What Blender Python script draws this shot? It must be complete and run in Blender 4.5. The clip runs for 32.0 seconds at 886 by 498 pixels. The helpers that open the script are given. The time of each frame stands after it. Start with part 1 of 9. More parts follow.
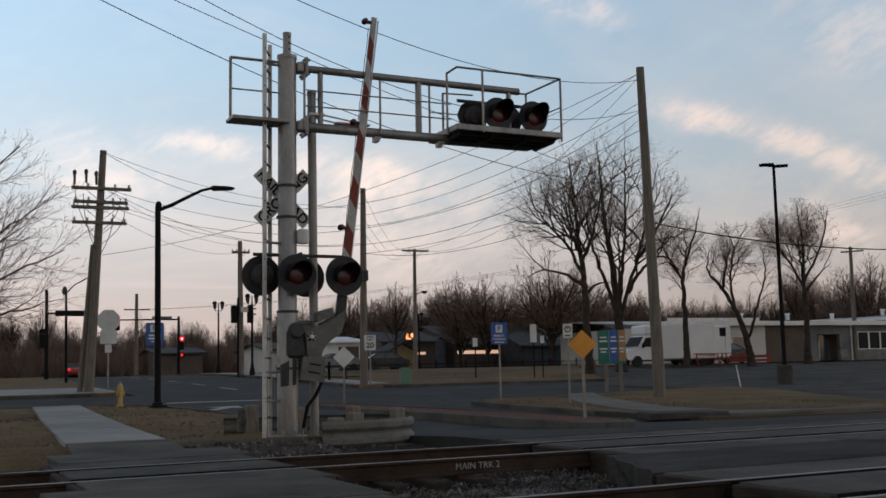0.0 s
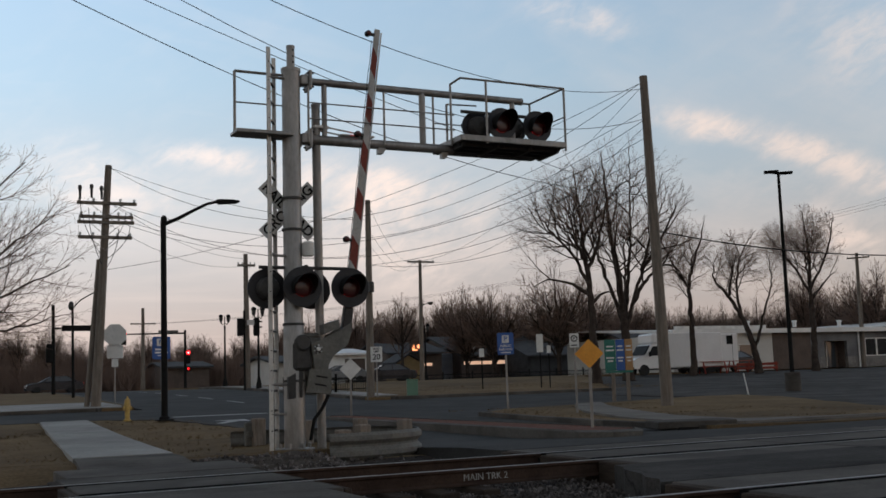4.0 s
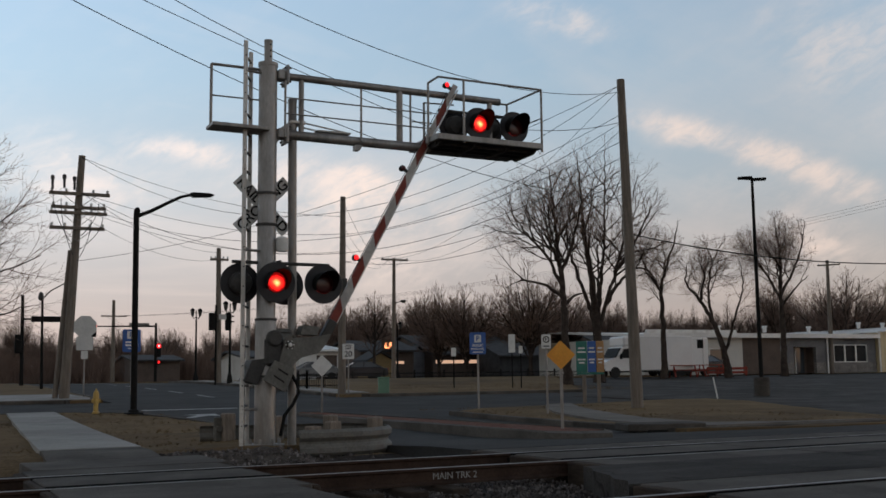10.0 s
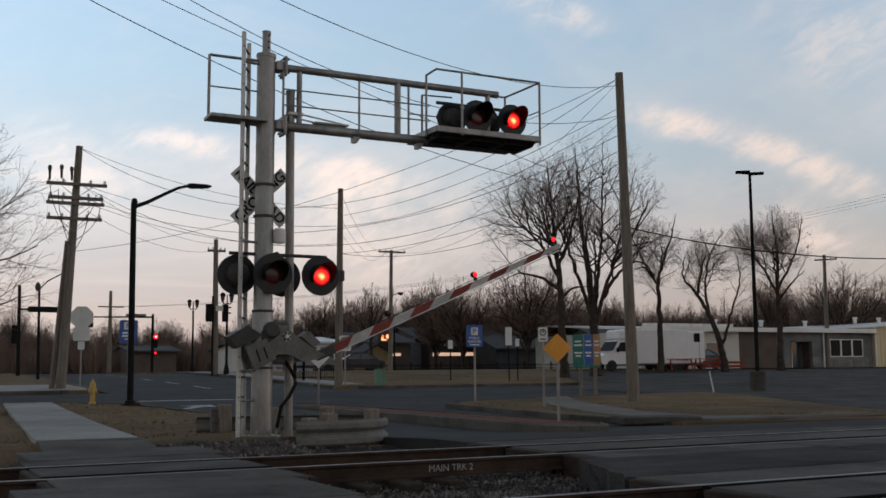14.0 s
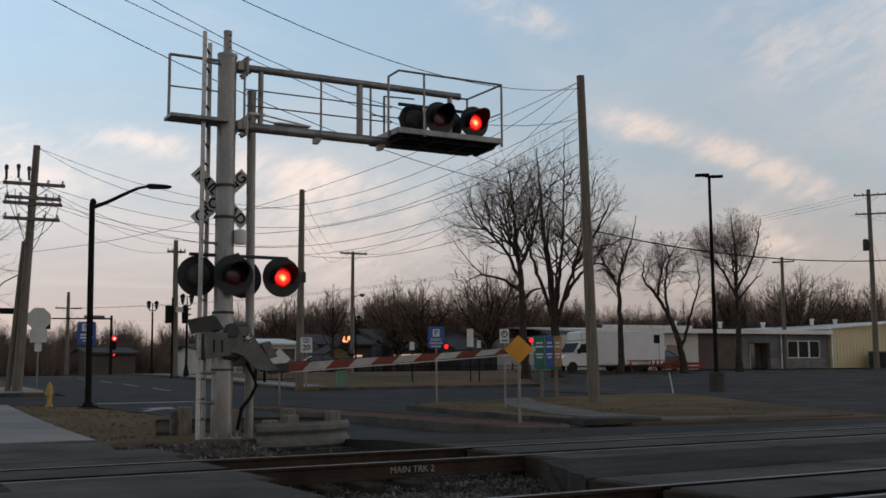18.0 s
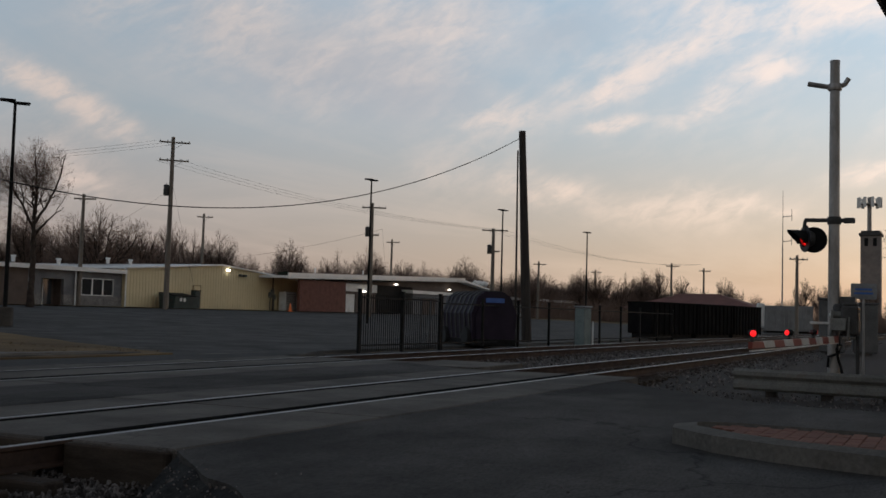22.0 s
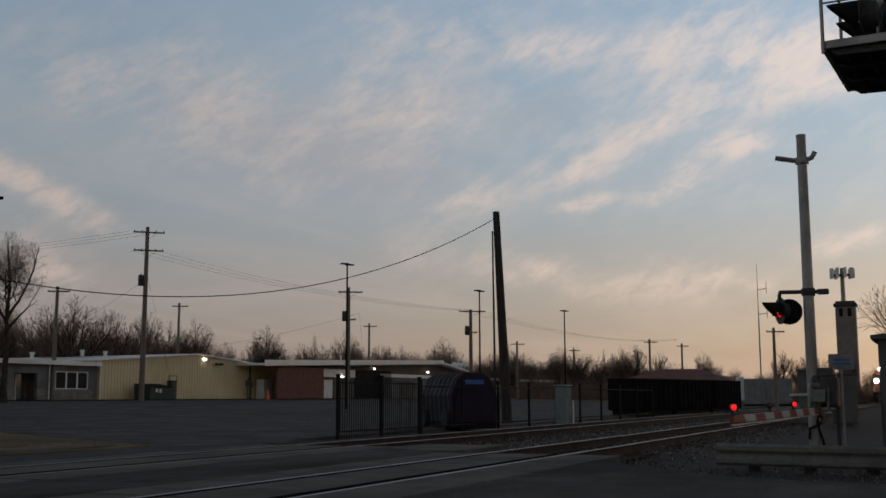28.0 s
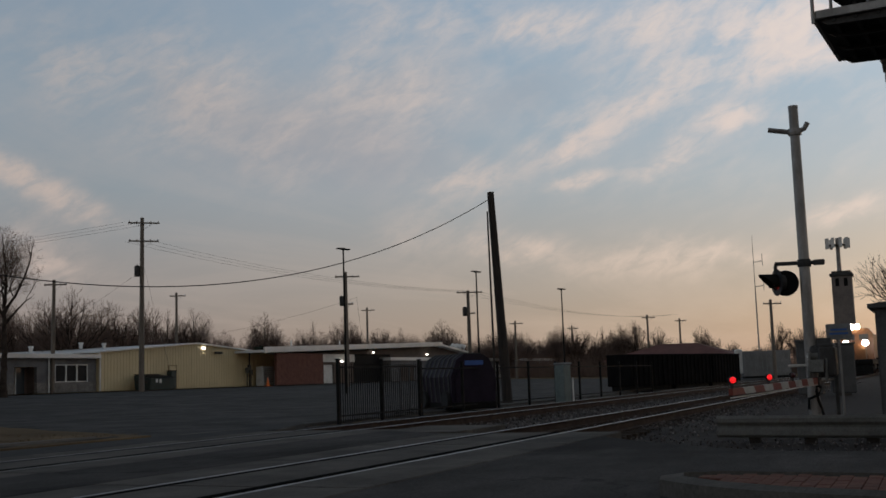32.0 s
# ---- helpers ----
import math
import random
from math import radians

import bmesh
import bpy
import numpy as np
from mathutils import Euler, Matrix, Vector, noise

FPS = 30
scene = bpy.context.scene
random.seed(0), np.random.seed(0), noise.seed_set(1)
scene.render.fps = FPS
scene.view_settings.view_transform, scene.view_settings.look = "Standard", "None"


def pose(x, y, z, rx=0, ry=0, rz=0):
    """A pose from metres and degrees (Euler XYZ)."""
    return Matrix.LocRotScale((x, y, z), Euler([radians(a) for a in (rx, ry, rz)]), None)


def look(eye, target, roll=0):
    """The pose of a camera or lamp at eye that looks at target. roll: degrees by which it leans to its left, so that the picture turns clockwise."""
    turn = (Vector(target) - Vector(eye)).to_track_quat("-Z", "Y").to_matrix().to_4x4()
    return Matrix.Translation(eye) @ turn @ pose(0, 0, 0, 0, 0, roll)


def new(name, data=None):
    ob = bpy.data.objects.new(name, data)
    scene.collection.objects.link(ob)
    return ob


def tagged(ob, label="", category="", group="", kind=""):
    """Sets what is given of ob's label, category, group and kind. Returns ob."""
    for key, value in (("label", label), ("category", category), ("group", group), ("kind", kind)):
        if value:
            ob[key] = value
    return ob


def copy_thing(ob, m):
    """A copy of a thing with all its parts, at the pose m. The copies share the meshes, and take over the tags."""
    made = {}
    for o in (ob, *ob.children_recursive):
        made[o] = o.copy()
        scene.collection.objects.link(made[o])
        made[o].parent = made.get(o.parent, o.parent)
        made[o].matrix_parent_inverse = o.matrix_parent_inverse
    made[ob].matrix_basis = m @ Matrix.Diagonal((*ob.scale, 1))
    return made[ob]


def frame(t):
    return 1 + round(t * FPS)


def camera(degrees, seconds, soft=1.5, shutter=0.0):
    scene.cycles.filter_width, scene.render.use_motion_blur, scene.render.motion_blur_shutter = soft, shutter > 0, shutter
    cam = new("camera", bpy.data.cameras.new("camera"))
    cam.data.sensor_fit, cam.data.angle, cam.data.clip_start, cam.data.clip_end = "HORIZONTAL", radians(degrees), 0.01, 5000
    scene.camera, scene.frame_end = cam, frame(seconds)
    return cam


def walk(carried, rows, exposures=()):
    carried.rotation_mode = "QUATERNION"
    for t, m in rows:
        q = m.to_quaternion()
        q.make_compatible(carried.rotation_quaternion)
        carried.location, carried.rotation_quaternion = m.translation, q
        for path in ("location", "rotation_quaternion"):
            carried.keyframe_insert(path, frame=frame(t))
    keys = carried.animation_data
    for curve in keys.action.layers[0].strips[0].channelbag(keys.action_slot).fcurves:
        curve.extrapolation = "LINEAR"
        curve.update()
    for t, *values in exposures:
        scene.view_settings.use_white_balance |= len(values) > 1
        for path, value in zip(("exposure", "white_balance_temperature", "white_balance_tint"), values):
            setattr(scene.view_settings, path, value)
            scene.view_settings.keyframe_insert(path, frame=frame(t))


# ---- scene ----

# ---- camera: low tripod beside the crossing, panned once to the right ----
cam = camera(44.0, 32.0, soft=1.6)
EYE = (0.0, 0.0, 1.0)
TURNS = (
    (0.0, 96.20, 1.29, -25.84),
    (0.5, 96.08, 1.39, -26.00),
    (1.0, 96.23, 1.38, -25.98),
    (1.5, 96.51, 1.84, -26.18),
    (2.0, 96.74, 1.57, -25.93),
    (2.5, 96.74, 1.30, -25.68),
    (3.0, 96.68, 1.79, -25.58),
    (3.5, 96.78, 1.90, -25.49),
    (5.5, 96.75, 1.73, -25.56),
    (6.0, 96.82, 1.30, -25.79),
    (6.5, 96.82, 1.29, -25.90),
    (7.0, 96.82, 1.20, -25.91),
    (7.5, 96.84, 1.03, -25.88),
    (8.0, 96.75, 0.79, -25.98),
    (8.5, 96.63, 0.99, -26.28),
    (9.0, 96.63, 1.05, -26.58),
    (9.5, 96.72, 0.85, -26.78),
    (10.0, 96.67, 0.81, -26.97),
    (10.5, 96.54, 0.80, -27.26),
    (11.0, 96.27, 0.52, -27.63),
    (11.5, 95.27, 0.68, -28.07),
    (12.0, 94.64, -0.05, -28.81),
    (12.5, 94.98, -0.05, -28.69),
    (13.0, 95.53, 1.66, -27.93),
    (13.5, 96.20, 0.91, -27.34),
    (15.5, 96.25, -0.05, -27.25),
    (16.0, 96.39, -0.12, -27.87),
    (16.5, 96.40, 0.36, -28.01),
    (17.0, 96.43, 0.56, -28.31),
    (17.5, 96.44, 0.60, -28.76),
    (18.0, 96.34, 0.59, -29.14),
    (18.5, 96.27, 0.65, -29.60),
    (19.0, 96.30, 0.53, -29.92),
    (19.5, 96.16, -0.06, -30.96),
    (20.0, 96.57, -1.80, -44.58),
    (20.5, 96.55, -0.34, -57.61),
    (21.0, 95.80, 0.96, -63.63),
    (21.5, 94.26, 0.24, -66.63),
    (22.0, 93.39, -1.52, -64.80),
    (22.5, 92.27, -1.13, -64.49),
    (23.0, 91.97, -0.14, -64.62),
    (23.5, 93.11, 0.21, -64.92),
    (24.0, 95.34, 0.03, -65.99),
    (24.5, 96.46, -1.44, -67.21),
    (25.0, 97.27, -0.29, -67.26),
    (25.5, 97.57, -0.37, -67.11),
    (27.5, 97.95, -0.68, -66.06),
    (28.0, 97.69, 0.20, -65.87),
    (28.5, 97.53, 0.95, -65.88),
    (29.0, 97.63, 1.40, -66.04),
    (29.5, 97.66, 1.36, -66.20),
    (30.0, 97.56, 1.20, -66.18),
    (30.5, 97.38, 1.21, -66.22),
    (31.0, 97.10, 1.52, -66.08),
    (31.5, 96.91, 1.94, -65.98),
    (32.0, 96.74, 1.92, -65.88),
)
walk(cam, [(t, pose(*EYE, rx, ry, rz)) for t, rx, ry, rz in TURNS],
     exposures=[(0.0, 0.20), (3.5, 0.20), (6.0, 0.13), (10.5, 0.12), (12.3, 0.22), (13.0, 0.36), (13.5, 0.30), (16.0, 0.14), (20.0, 0.05), (21.0, -0.08), (22.0, -0.14), (22.5, 0.08), (23.0, 0.22), (24.0, -0.12), (25.2, -0.50), (32.0, -0.54)])

# ---- light: dusk sky with broken pink cloud, hardly any sun left ----
SUN_EL, SUN_AZ = 4.0, -20.0          # degrees; azimuth from +x towards +y
world = bpy.data.worlds.new("dusk_sky")
scene.world = world
world.use_nodes = True
wn, wl = world.node_tree.nodes, world.node_tree.links
wn.clear()


def wnode(kind, **kw):
    n = wn.new(kind)
    for k, v in kw.items():
        n.inputs[k].default_value = v
    return n


def wmath(op, a, b=None, c=None):
    n = wn.new("ShaderNodeMath")
    n.operation = op
    for i, v in enumerate((a, b, c)):
        if v is None:
            continue
        if isinstance(v, (int, float)):
            n.inputs[i].default_value = v
        else:
            wl.new(v, n.inputs[i])
    return n.outputs[0]


def wmix(fac, a, b):
    n = wn.new("ShaderNodeMix")
    n.data_type = "RGBA"
    for i, v in ((0, fac), (6, a), (7, b)):
        if isinstance(v, (int, float)):
            n.inputs[i].default_value = v
        elif isinstance(v, tuple):
            n.inputs[i].default_value = (*v, 1)
        else:
            wl.new(v, n.inputs[i])
    return n.outputs[2]


coords = wn.new("ShaderNodeTexCoord")
split = wn.new("ShaderNodeSeparateXYZ")
wl.new(coords.outputs["Generated"], split.inputs[0])
dx, dy, dz = split.outputs
elev = wmath("MULTIPLY", wmath("ARCSINE", dz), 57.2958)
azim = wmath("MULTIPLY", wmath("ARCTAN2", dy, dx), 57.2958)

sky = wn.new("ShaderNodeTexSky")
sky.sky_type, sky.sun_disc = "NISHITA", False
sky.sun_elevation, sky.sun_rotation = radians(SUN_EL), radians(90 - SUN_AZ)
sky.altitude, sky.air_density, sky.dust_density, sky.ozone_density = 300, 1.0, 1.5, 1.2
sky_dim = wn.new("ShaderNodeVectorMath")
sky_dim.operation = "SCALE"
sky_dim.inputs["Scale"].default_value = 0.12
wl.new(sky.outputs[0], sky_dim.inputs[0])

ramp = wn.new("ShaderNodeValToRGB")
RAMP = ((0.0, (0.47, 0.37, 0.36)), (0.03, (0.555, 0.462, 0.445)), (0.07, (0.56, 0.53, 0.54)), (0.11, (0.52, 0.59, 0.655)), (0.17, (0.45, 0.60, 0.74)),
        (0.25, (0.40, 0.57, 0.77)), (0.33, (0.24, 0.36, 0.53)), (0.48, (0.10, 0.125, 0.165)), (1.0, (0.05, 0.058, 0.072)))
while len(ramp.color_ramp.elements) < len(RAMP):
    ramp.color_ramp.elements.new(0.5)
for e, (p, c) in zip(ramp.color_ramp.elements, RAMP):
    e.position, e.color = p, (*c, 1)
wl.new(wmath("DIVIDE", elev, 90.0), ramp.inputs[0])
base_sky = wmix(0.82, sky_dim.outputs[0], ramp.outputs[0])

# broken cloud, on a sheet far above
flat = wn.new("ShaderNodeCombineXYZ")
lift = wmath("ADD", wmath("MAXIMUM", dz, 0.0), 0.10)
wl.new(wmath("DIVIDE", dx, lift), flat.inputs[0])
wl.new(wmath("DIVIDE", dy, lift), flat.inputs[1])
turn_map = wn.new("ShaderNodeMapping")
turn_map.inputs["Rotation"].default_value[2] = radians(35)
turn_map.inputs["Scale"].default_value = (0.55, 1.15, 1.0)
wl.new(flat.outputs[0], turn_map.inputs[0])
veil = wnode("ShaderNodeTexNoise", Scale=0.75, Detail=8.0, Roughness=0.58, Distortion=0.6)
wl.new(turn_map.outputs[0], veil.inputs["Vector"])
cloud_ramp = wn.new("ShaderNodeMapRange")
cloud_ramp.inputs[1].default_value, cloud_ramp.inputs[2].default_value = 0.47, 0.72
wl.new(veil.outputs[0], cloud_ramp.inputs[0])
cloud_col = wn.new("ShaderNodeValToRGB")
cloud_col.color_ramp.elements[0].position, cloud_col.color_ramp.elements[0].color = 0.15, (0.93, 0.755, 0.665, 1)
cloud_col.color_ramp.elements[1].position, cloud_col.color_ramp.elements[1].color = 0.95, (0.89, 0.82, 0.79, 1)
wl.new(wmath("DIVIDE", elev, 34.0), cloud_col.inputs[0])

# where the cloud lies thick: streaks (azimuth, elevation, half length, half height, lean in degrees, strength)
STREAKS = (
    (50.2, 12.5, 2.1, 0.50, -12, 1.10), (46.2, 11.1, 2.3, 0.58, -22, 1.15), (42.9, 9.5, 2.0, 0.70, -25, 0.90), (76.1, 11.7, 2.4, 0.47, -5, 0.60), (68.7, 10.0, 4.1, 1.18, -7, 0.80),
    (67.3, 10.5, 1.7, 0.41, -9, 0.50), (56.7, 18.3, 2.1, 0.65, -12, 0.60), (43.5, 16.4, 2.4, 1.77, -21, 0.25), (44.0, 6.2, 1.0, 0.41, -9, 0.90), (65.6, 7.4, 5.1, 2.66, -8, 0.35),
    (81.9, 10.2, 3.9, 1.77, -11, 0.30), (45.4, 7.3, 3.9, 1.77, -23, 0.25), (25.4, 14.9, 3.6, 1.77, 7, 0.55),
    (22.7, 10.3, 2.3, 0.77, 6, 0.85), (23.0, 11.5, 1.4, 0.59, -14, 0.50), (17.3, 11.9, 2.3, 0.71, 18, 0.90), (16.5, 10.1, 1.4, 0.35, 6, 0.80), (11.8, 10.9, 1.7, 0.77, 17, 0.80),
    (9.2, 12.4, 1.6, 0.59, 8, 0.70), (6.9, 16.6, 5.2, 1.48, 9, 0.85), (11.3, 18.3, 2.8, 0.89, 20, 0.60), (17.8, 17.8, 2.2, 0.83, 6, 0.80), (12.0, 14.0, 3.8, 0.83, 7, 0.50),
    (4.0, 15.1, 2.6, 0.53, 4, 0.80), (27.8, 18.0, 3.1, 1.77, 15, 0.40), (22.7, 19.1, 2.2, 1.48, 7, 0.50), (36.6, 16.0, 3.7, 2.07, -27, 0.40), (19.8, 6.6, 2.2, 0.65, -5, 0.55),
    (12.9, 5.6, 3.8, 0.74, 5, 0.50), (10.4, 6.2, 2.3, 0.47, -13, 0.40), (30.2, 12.8, 5.3, 2.66, 6, 0.30), (24.2, 7.6, 2.6, 1.48, 17, 0.35), (3.4, 7.6, 1.8, 0.47, 12, 0.50),
    (39.8, 14.0, 4.3, 1.77, -12, 0.25),
)
fray = wnode("ShaderNodeTexNoise", Scale=9.0, Detail=7.0, Roughness=0.62)
wl.new(coords.outputs["Generated"], fray.inputs["Vector"])
fray_col = wn.new("ShaderNodeSeparateColor")
wl.new(fray.outputs[1], fray_col.inputs[0])
az_f = wmath("MULTIPLY_ADD", fray_col.outputs[0], 3.2, wmath("ADD", azim, -1.6))
el_f = wmath("MULTIPLY_ADD", fray_col.outputs[1], 1.8, wmath("ADD", elev, -0.9))
thick = 0.0
for a0, e0, la, le, lean, amount in STREAKS:
    c, s = math.cos(radians(lean)), math.sin(radians(lean))
    du, dv = wmath("SUBTRACT", a0, az_f), wmath("SUBTRACT", el_f, e0)
    u = wmath("ADD", wmath("MULTIPLY", du, c / la), wmath("MULTIPLY", dv, s / la))
    v = wmath("ADD", wmath("MULTIPLY", du, -s / le), wmath("MULTIPLY", dv, c / le))
    r2 = wmath("ADD", wmath("MULTIPLY", u, u), wmath("MULTIPLY", v, v))
    thick = wmath("MULTIPLY_ADD", wmath("EXPONENT", wmath("MULTIPLY", r2, -1.0)), amount * (1.35 if a0 < 21 else 0.7 if a0 < 40 else 1.0), thick)
# ragged bands that run up to the right across the thick cloud
band = wn.new("ShaderNodeCombineXYZ")
LEAN_C, LEAN_S = math.cos(radians(24)), math.sin(radians(24))
wl.new(wmath("ADD", wmath("MULTIPLY", azim, -0.21 * LEAN_C), wmath("MULTIPLY", elev, 0.21 * LEAN_S)), band.inputs[0])
wl.new(wmath("ADD", wmath("MULTIPLY", azim, 0.46 * LEAN_S), wmath("MULTIPLY", elev, 0.46 * LEAN_C)), band.inputs[1])
wisp = wnode("ShaderNodeTexNoise", Scale=1.0, Detail=9.0, Roughness=0.55, Distortion=0.5)
wl.new(band.outputs[0], wisp.inputs["Vector"])
wisp_ramp = wn.new("ShaderNodeMapRange")
wisp_ramp.inputs[1].default_value, wisp_ramp.inputs[2].default_value = 0.36, 0.64
wisp_ramp.inputs[3].default_value, wisp_ramp.inputs[4].default_value = 0.18, 1.15
wl.new(wisp.outputs[0], wisp_ramp.inputs[0])
shred = wnode("ShaderNodeTexNoise", Scale=1.7, Detail=9.0, Roughness=0.58, Distortion=0.35)
wl.new(band.outputs[0], shred.inputs["Vector"])
shred_ramp = wn.new("ShaderNodeMapRange")
shred_ramp.inputs[1].default_value, shred_ramp.inputs[2].default_value = 0.45, 0.70
wl.new(shred.outputs[0], shred_ramp.inputs[0])
# the sheet of small cloud stands over the railway, and thins out towards the street
sheet = wn.new("ShaderNodeMapRange")
sheet.interpolation_type = "SMOOTHSTEP"
sheet.inputs[1].default_value, sheet.inputs[2].default_value, sheet.inputs[3].default_value, sheet.inputs[4].default_value = 13.0, 30.0, 0.32, 0.06
wl.new(azim, sheet.inputs[0])
high_up = wn.new("ShaderNodeMapRange")
high_up.inputs[1].default_value, high_up.inputs[2].default_value = 5.0, 13.0
wl.new(elev, high_up.inputs[0])
tuft = wnode("ShaderNodeTexNoise", Scale=3.6, Detail=8.0, Roughness=0.62, Distortion=0.5)
wl.new(band.outputs[0], tuft.inputs["Vector"])
tuft_ramp = wn.new("ShaderNodeMapRange")
tuft_ramp.inputs[1].default_value, tuft_ramp.inputs[2].default_value = 0.36, 0.64
tuft_ramp.inputs[3].default_value, tuft_ramp.inputs[4].default_value = 0.45, 1.45
wl.new(tuft.outputs[0], tuft_ramp.inputs[0])
thick = wmath("MULTIPLY", wmath("MULTIPLY", thick, wisp_ramp.outputs[0]), tuft_ramp.outputs[0])
small = wmath("MULTIPLY", wmath("MULTIPLY", shred_ramp.outputs[0], wisp_ramp.outputs[0]), wmath("MULTIPLY", sheet.outputs[0], high_up.outputs[0]))
cover = wmath("SUBTRACT", 1.0, wmath("EXPONENT", wmath("MULTIPLY", wmath("ADD", wmath("MULTIPLY_ADD", cloud_ramp.outputs[0], 0.30, wmath("MULTIPLY", thick, 1.9)), small), -1.0)))
# dull grey undersides of the broad cloud
GREYS = ((31.0, 12.6, 5.5, 2.6, 8, 0.75), (36.5, 14.6, 3.5, 1.8, -10, 0.5), (26.5, 11.0, 3.0, 2.0, 14, 0.5), (25.5, 15.2, 3.5, 1.4, 12, 0.4), (19.0, 14.6, 3.0, 1.0, 14, 0.4))
gloom = 0.0
for a0, e0, la, le, lean, amount in GREYS:
    c, s = math.cos(radians(lean)), math.sin(radians(lean))
    du, dv = wmath("SUBTRACT", a0, az_f), wmath("SUBTRACT", el_f, e0)
    u = wmath("ADD", wmath("MULTIPLY", du, c / la), wmath("MULTIPLY", dv, s / la))
    v = wmath("ADD", wmath("MULTIPLY", du, -s / le), wmath("MULTIPLY", dv, c / le))
    gloom = wmath("MULTIPLY_ADD", wmath("EXPONENT", wmath("MULTIPLY", wmath("ADD", wmath("MULTIPLY", u, u), wmath("MULTIPLY", v, v)), -1.0)), amount, gloom)
base_sky = wmix(wmath("MINIMUM", gloom, 0.85), base_sky, (0.50, 0.515, 0.56))
clear = wmix(cover, base_sky, cloud_col.outputs[0])
# the sky is palest towards both ends of the street, dimmest between
off_mid = wmath("DIVIDE", wmath("SUBTRACT", azim, 45.0), 40.0)
pale = wmath("MULTIPLY_ADD", wmath("MINIMUM", wmath("POWER", wmath("ABSOLUTE", off_mid), 1.3), 1.3), 0.41, 0.82)
tone = wn.new("ShaderNodeVectorMath")
tone.operation = "SCALE"
wl.new(clear, tone.inputs[0])
wl.new(pale, tone.inputs["Scale"])
clear = tone.outputs[0]
# peach afterglow low over the railway
low_sky, east_sky = wn.new("ShaderNodeMapRange"), wn.new("ShaderNodeMapRange")
low_sky.interpolation_type = east_sky.interpolation_type = "SMOOTHSTEP"
low_sky.inputs[1].default_value, low_sky.inputs[2].default_value, low_sky.inputs[3].default_value, low_sky.inputs[4].default_value = 0.5, 12.0, 1.0, 0.0
wl.new(elev, low_sky.inputs[0])
east_sky.inputs[1].default_value, east_sky.inputs[2].default_value, east_sky.inputs[3].default_value, east_sky.inputs[4].default_value = 10.0, 52.0, 1.0, 0.0
wl.new(azim, east_sky.inputs[0])
peach = wn.new("ShaderNodeVectorMath")
peach.operation = "MULTIPLY"
wl.new(clear, peach.inputs[0])
wl.new(wmix(wmath("MULTIPLY", low_sky.outputs[0], east_sky.outputs[0]), (1.0, 1.0, 1.0), (1.03, 0.985, 0.86)), peach.inputs[1])
clear = peach.outputs[0]
# dusk: the sky away from the afterglow is duller
toward = wmath("ADD", wmath("MULTIPLY", dx, math.cos(radians(42))), wmath("MULTIPLY", dy, math.sin(radians(42))))
dusk = wn.new("ShaderNodeMapRange")
dusk.interpolation_type = "SMOOTHSTEP"
dusk.inputs[1].default_value, dusk.inputs[2].default_value = -0.75, 0.62
dusk.inputs[3].default_value, dusk.inputs[4].default_value = 0.62, 1.0
wl.new(toward, dusk.inputs[0])
fade = wn.new("ShaderNodeVectorMath")
fade.operation = "SCALE"
wl.new(clear, fade.inputs[0])
wl.new(dusk.outputs[0], fade.inputs["Scale"])
warm = wn.new("ShaderNodeVectorMath")
warm.operation = "MULTIPLY"
wl.new(fade.outputs[0], warm.inputs[0])
wl.new(wmix(dusk.outputs[0], (1.34, 1.0, 0.68), (1.0, 1.0, 1.0)), warm.inputs[1])
clear = warm.outputs[0]
back = wn.new("ShaderNodeBackground")
back.inputs["Strength"].default_value = 1.0
wl.new(clear, back.inputs[0])
wl.new(back.outputs[0], wn.new("ShaderNodeOutputWorld").inputs[0])

sun = new("sun", bpy.data.lights.new("sun", "SUN"))
sun.data.energy, sun.data.angle, sun.data.color = 0.03, radians(15), (1.0, 0.78, 0.62)
sun.matrix_basis = look((0, 0, 50), (-50 * math.cos(radians(SUN_AZ)), -50 * math.sin(radians(SUN_AZ)), 50 - 50 * math.tan(radians(SUN_EL + 6))))
scene.view_settings.exposure = 0.0

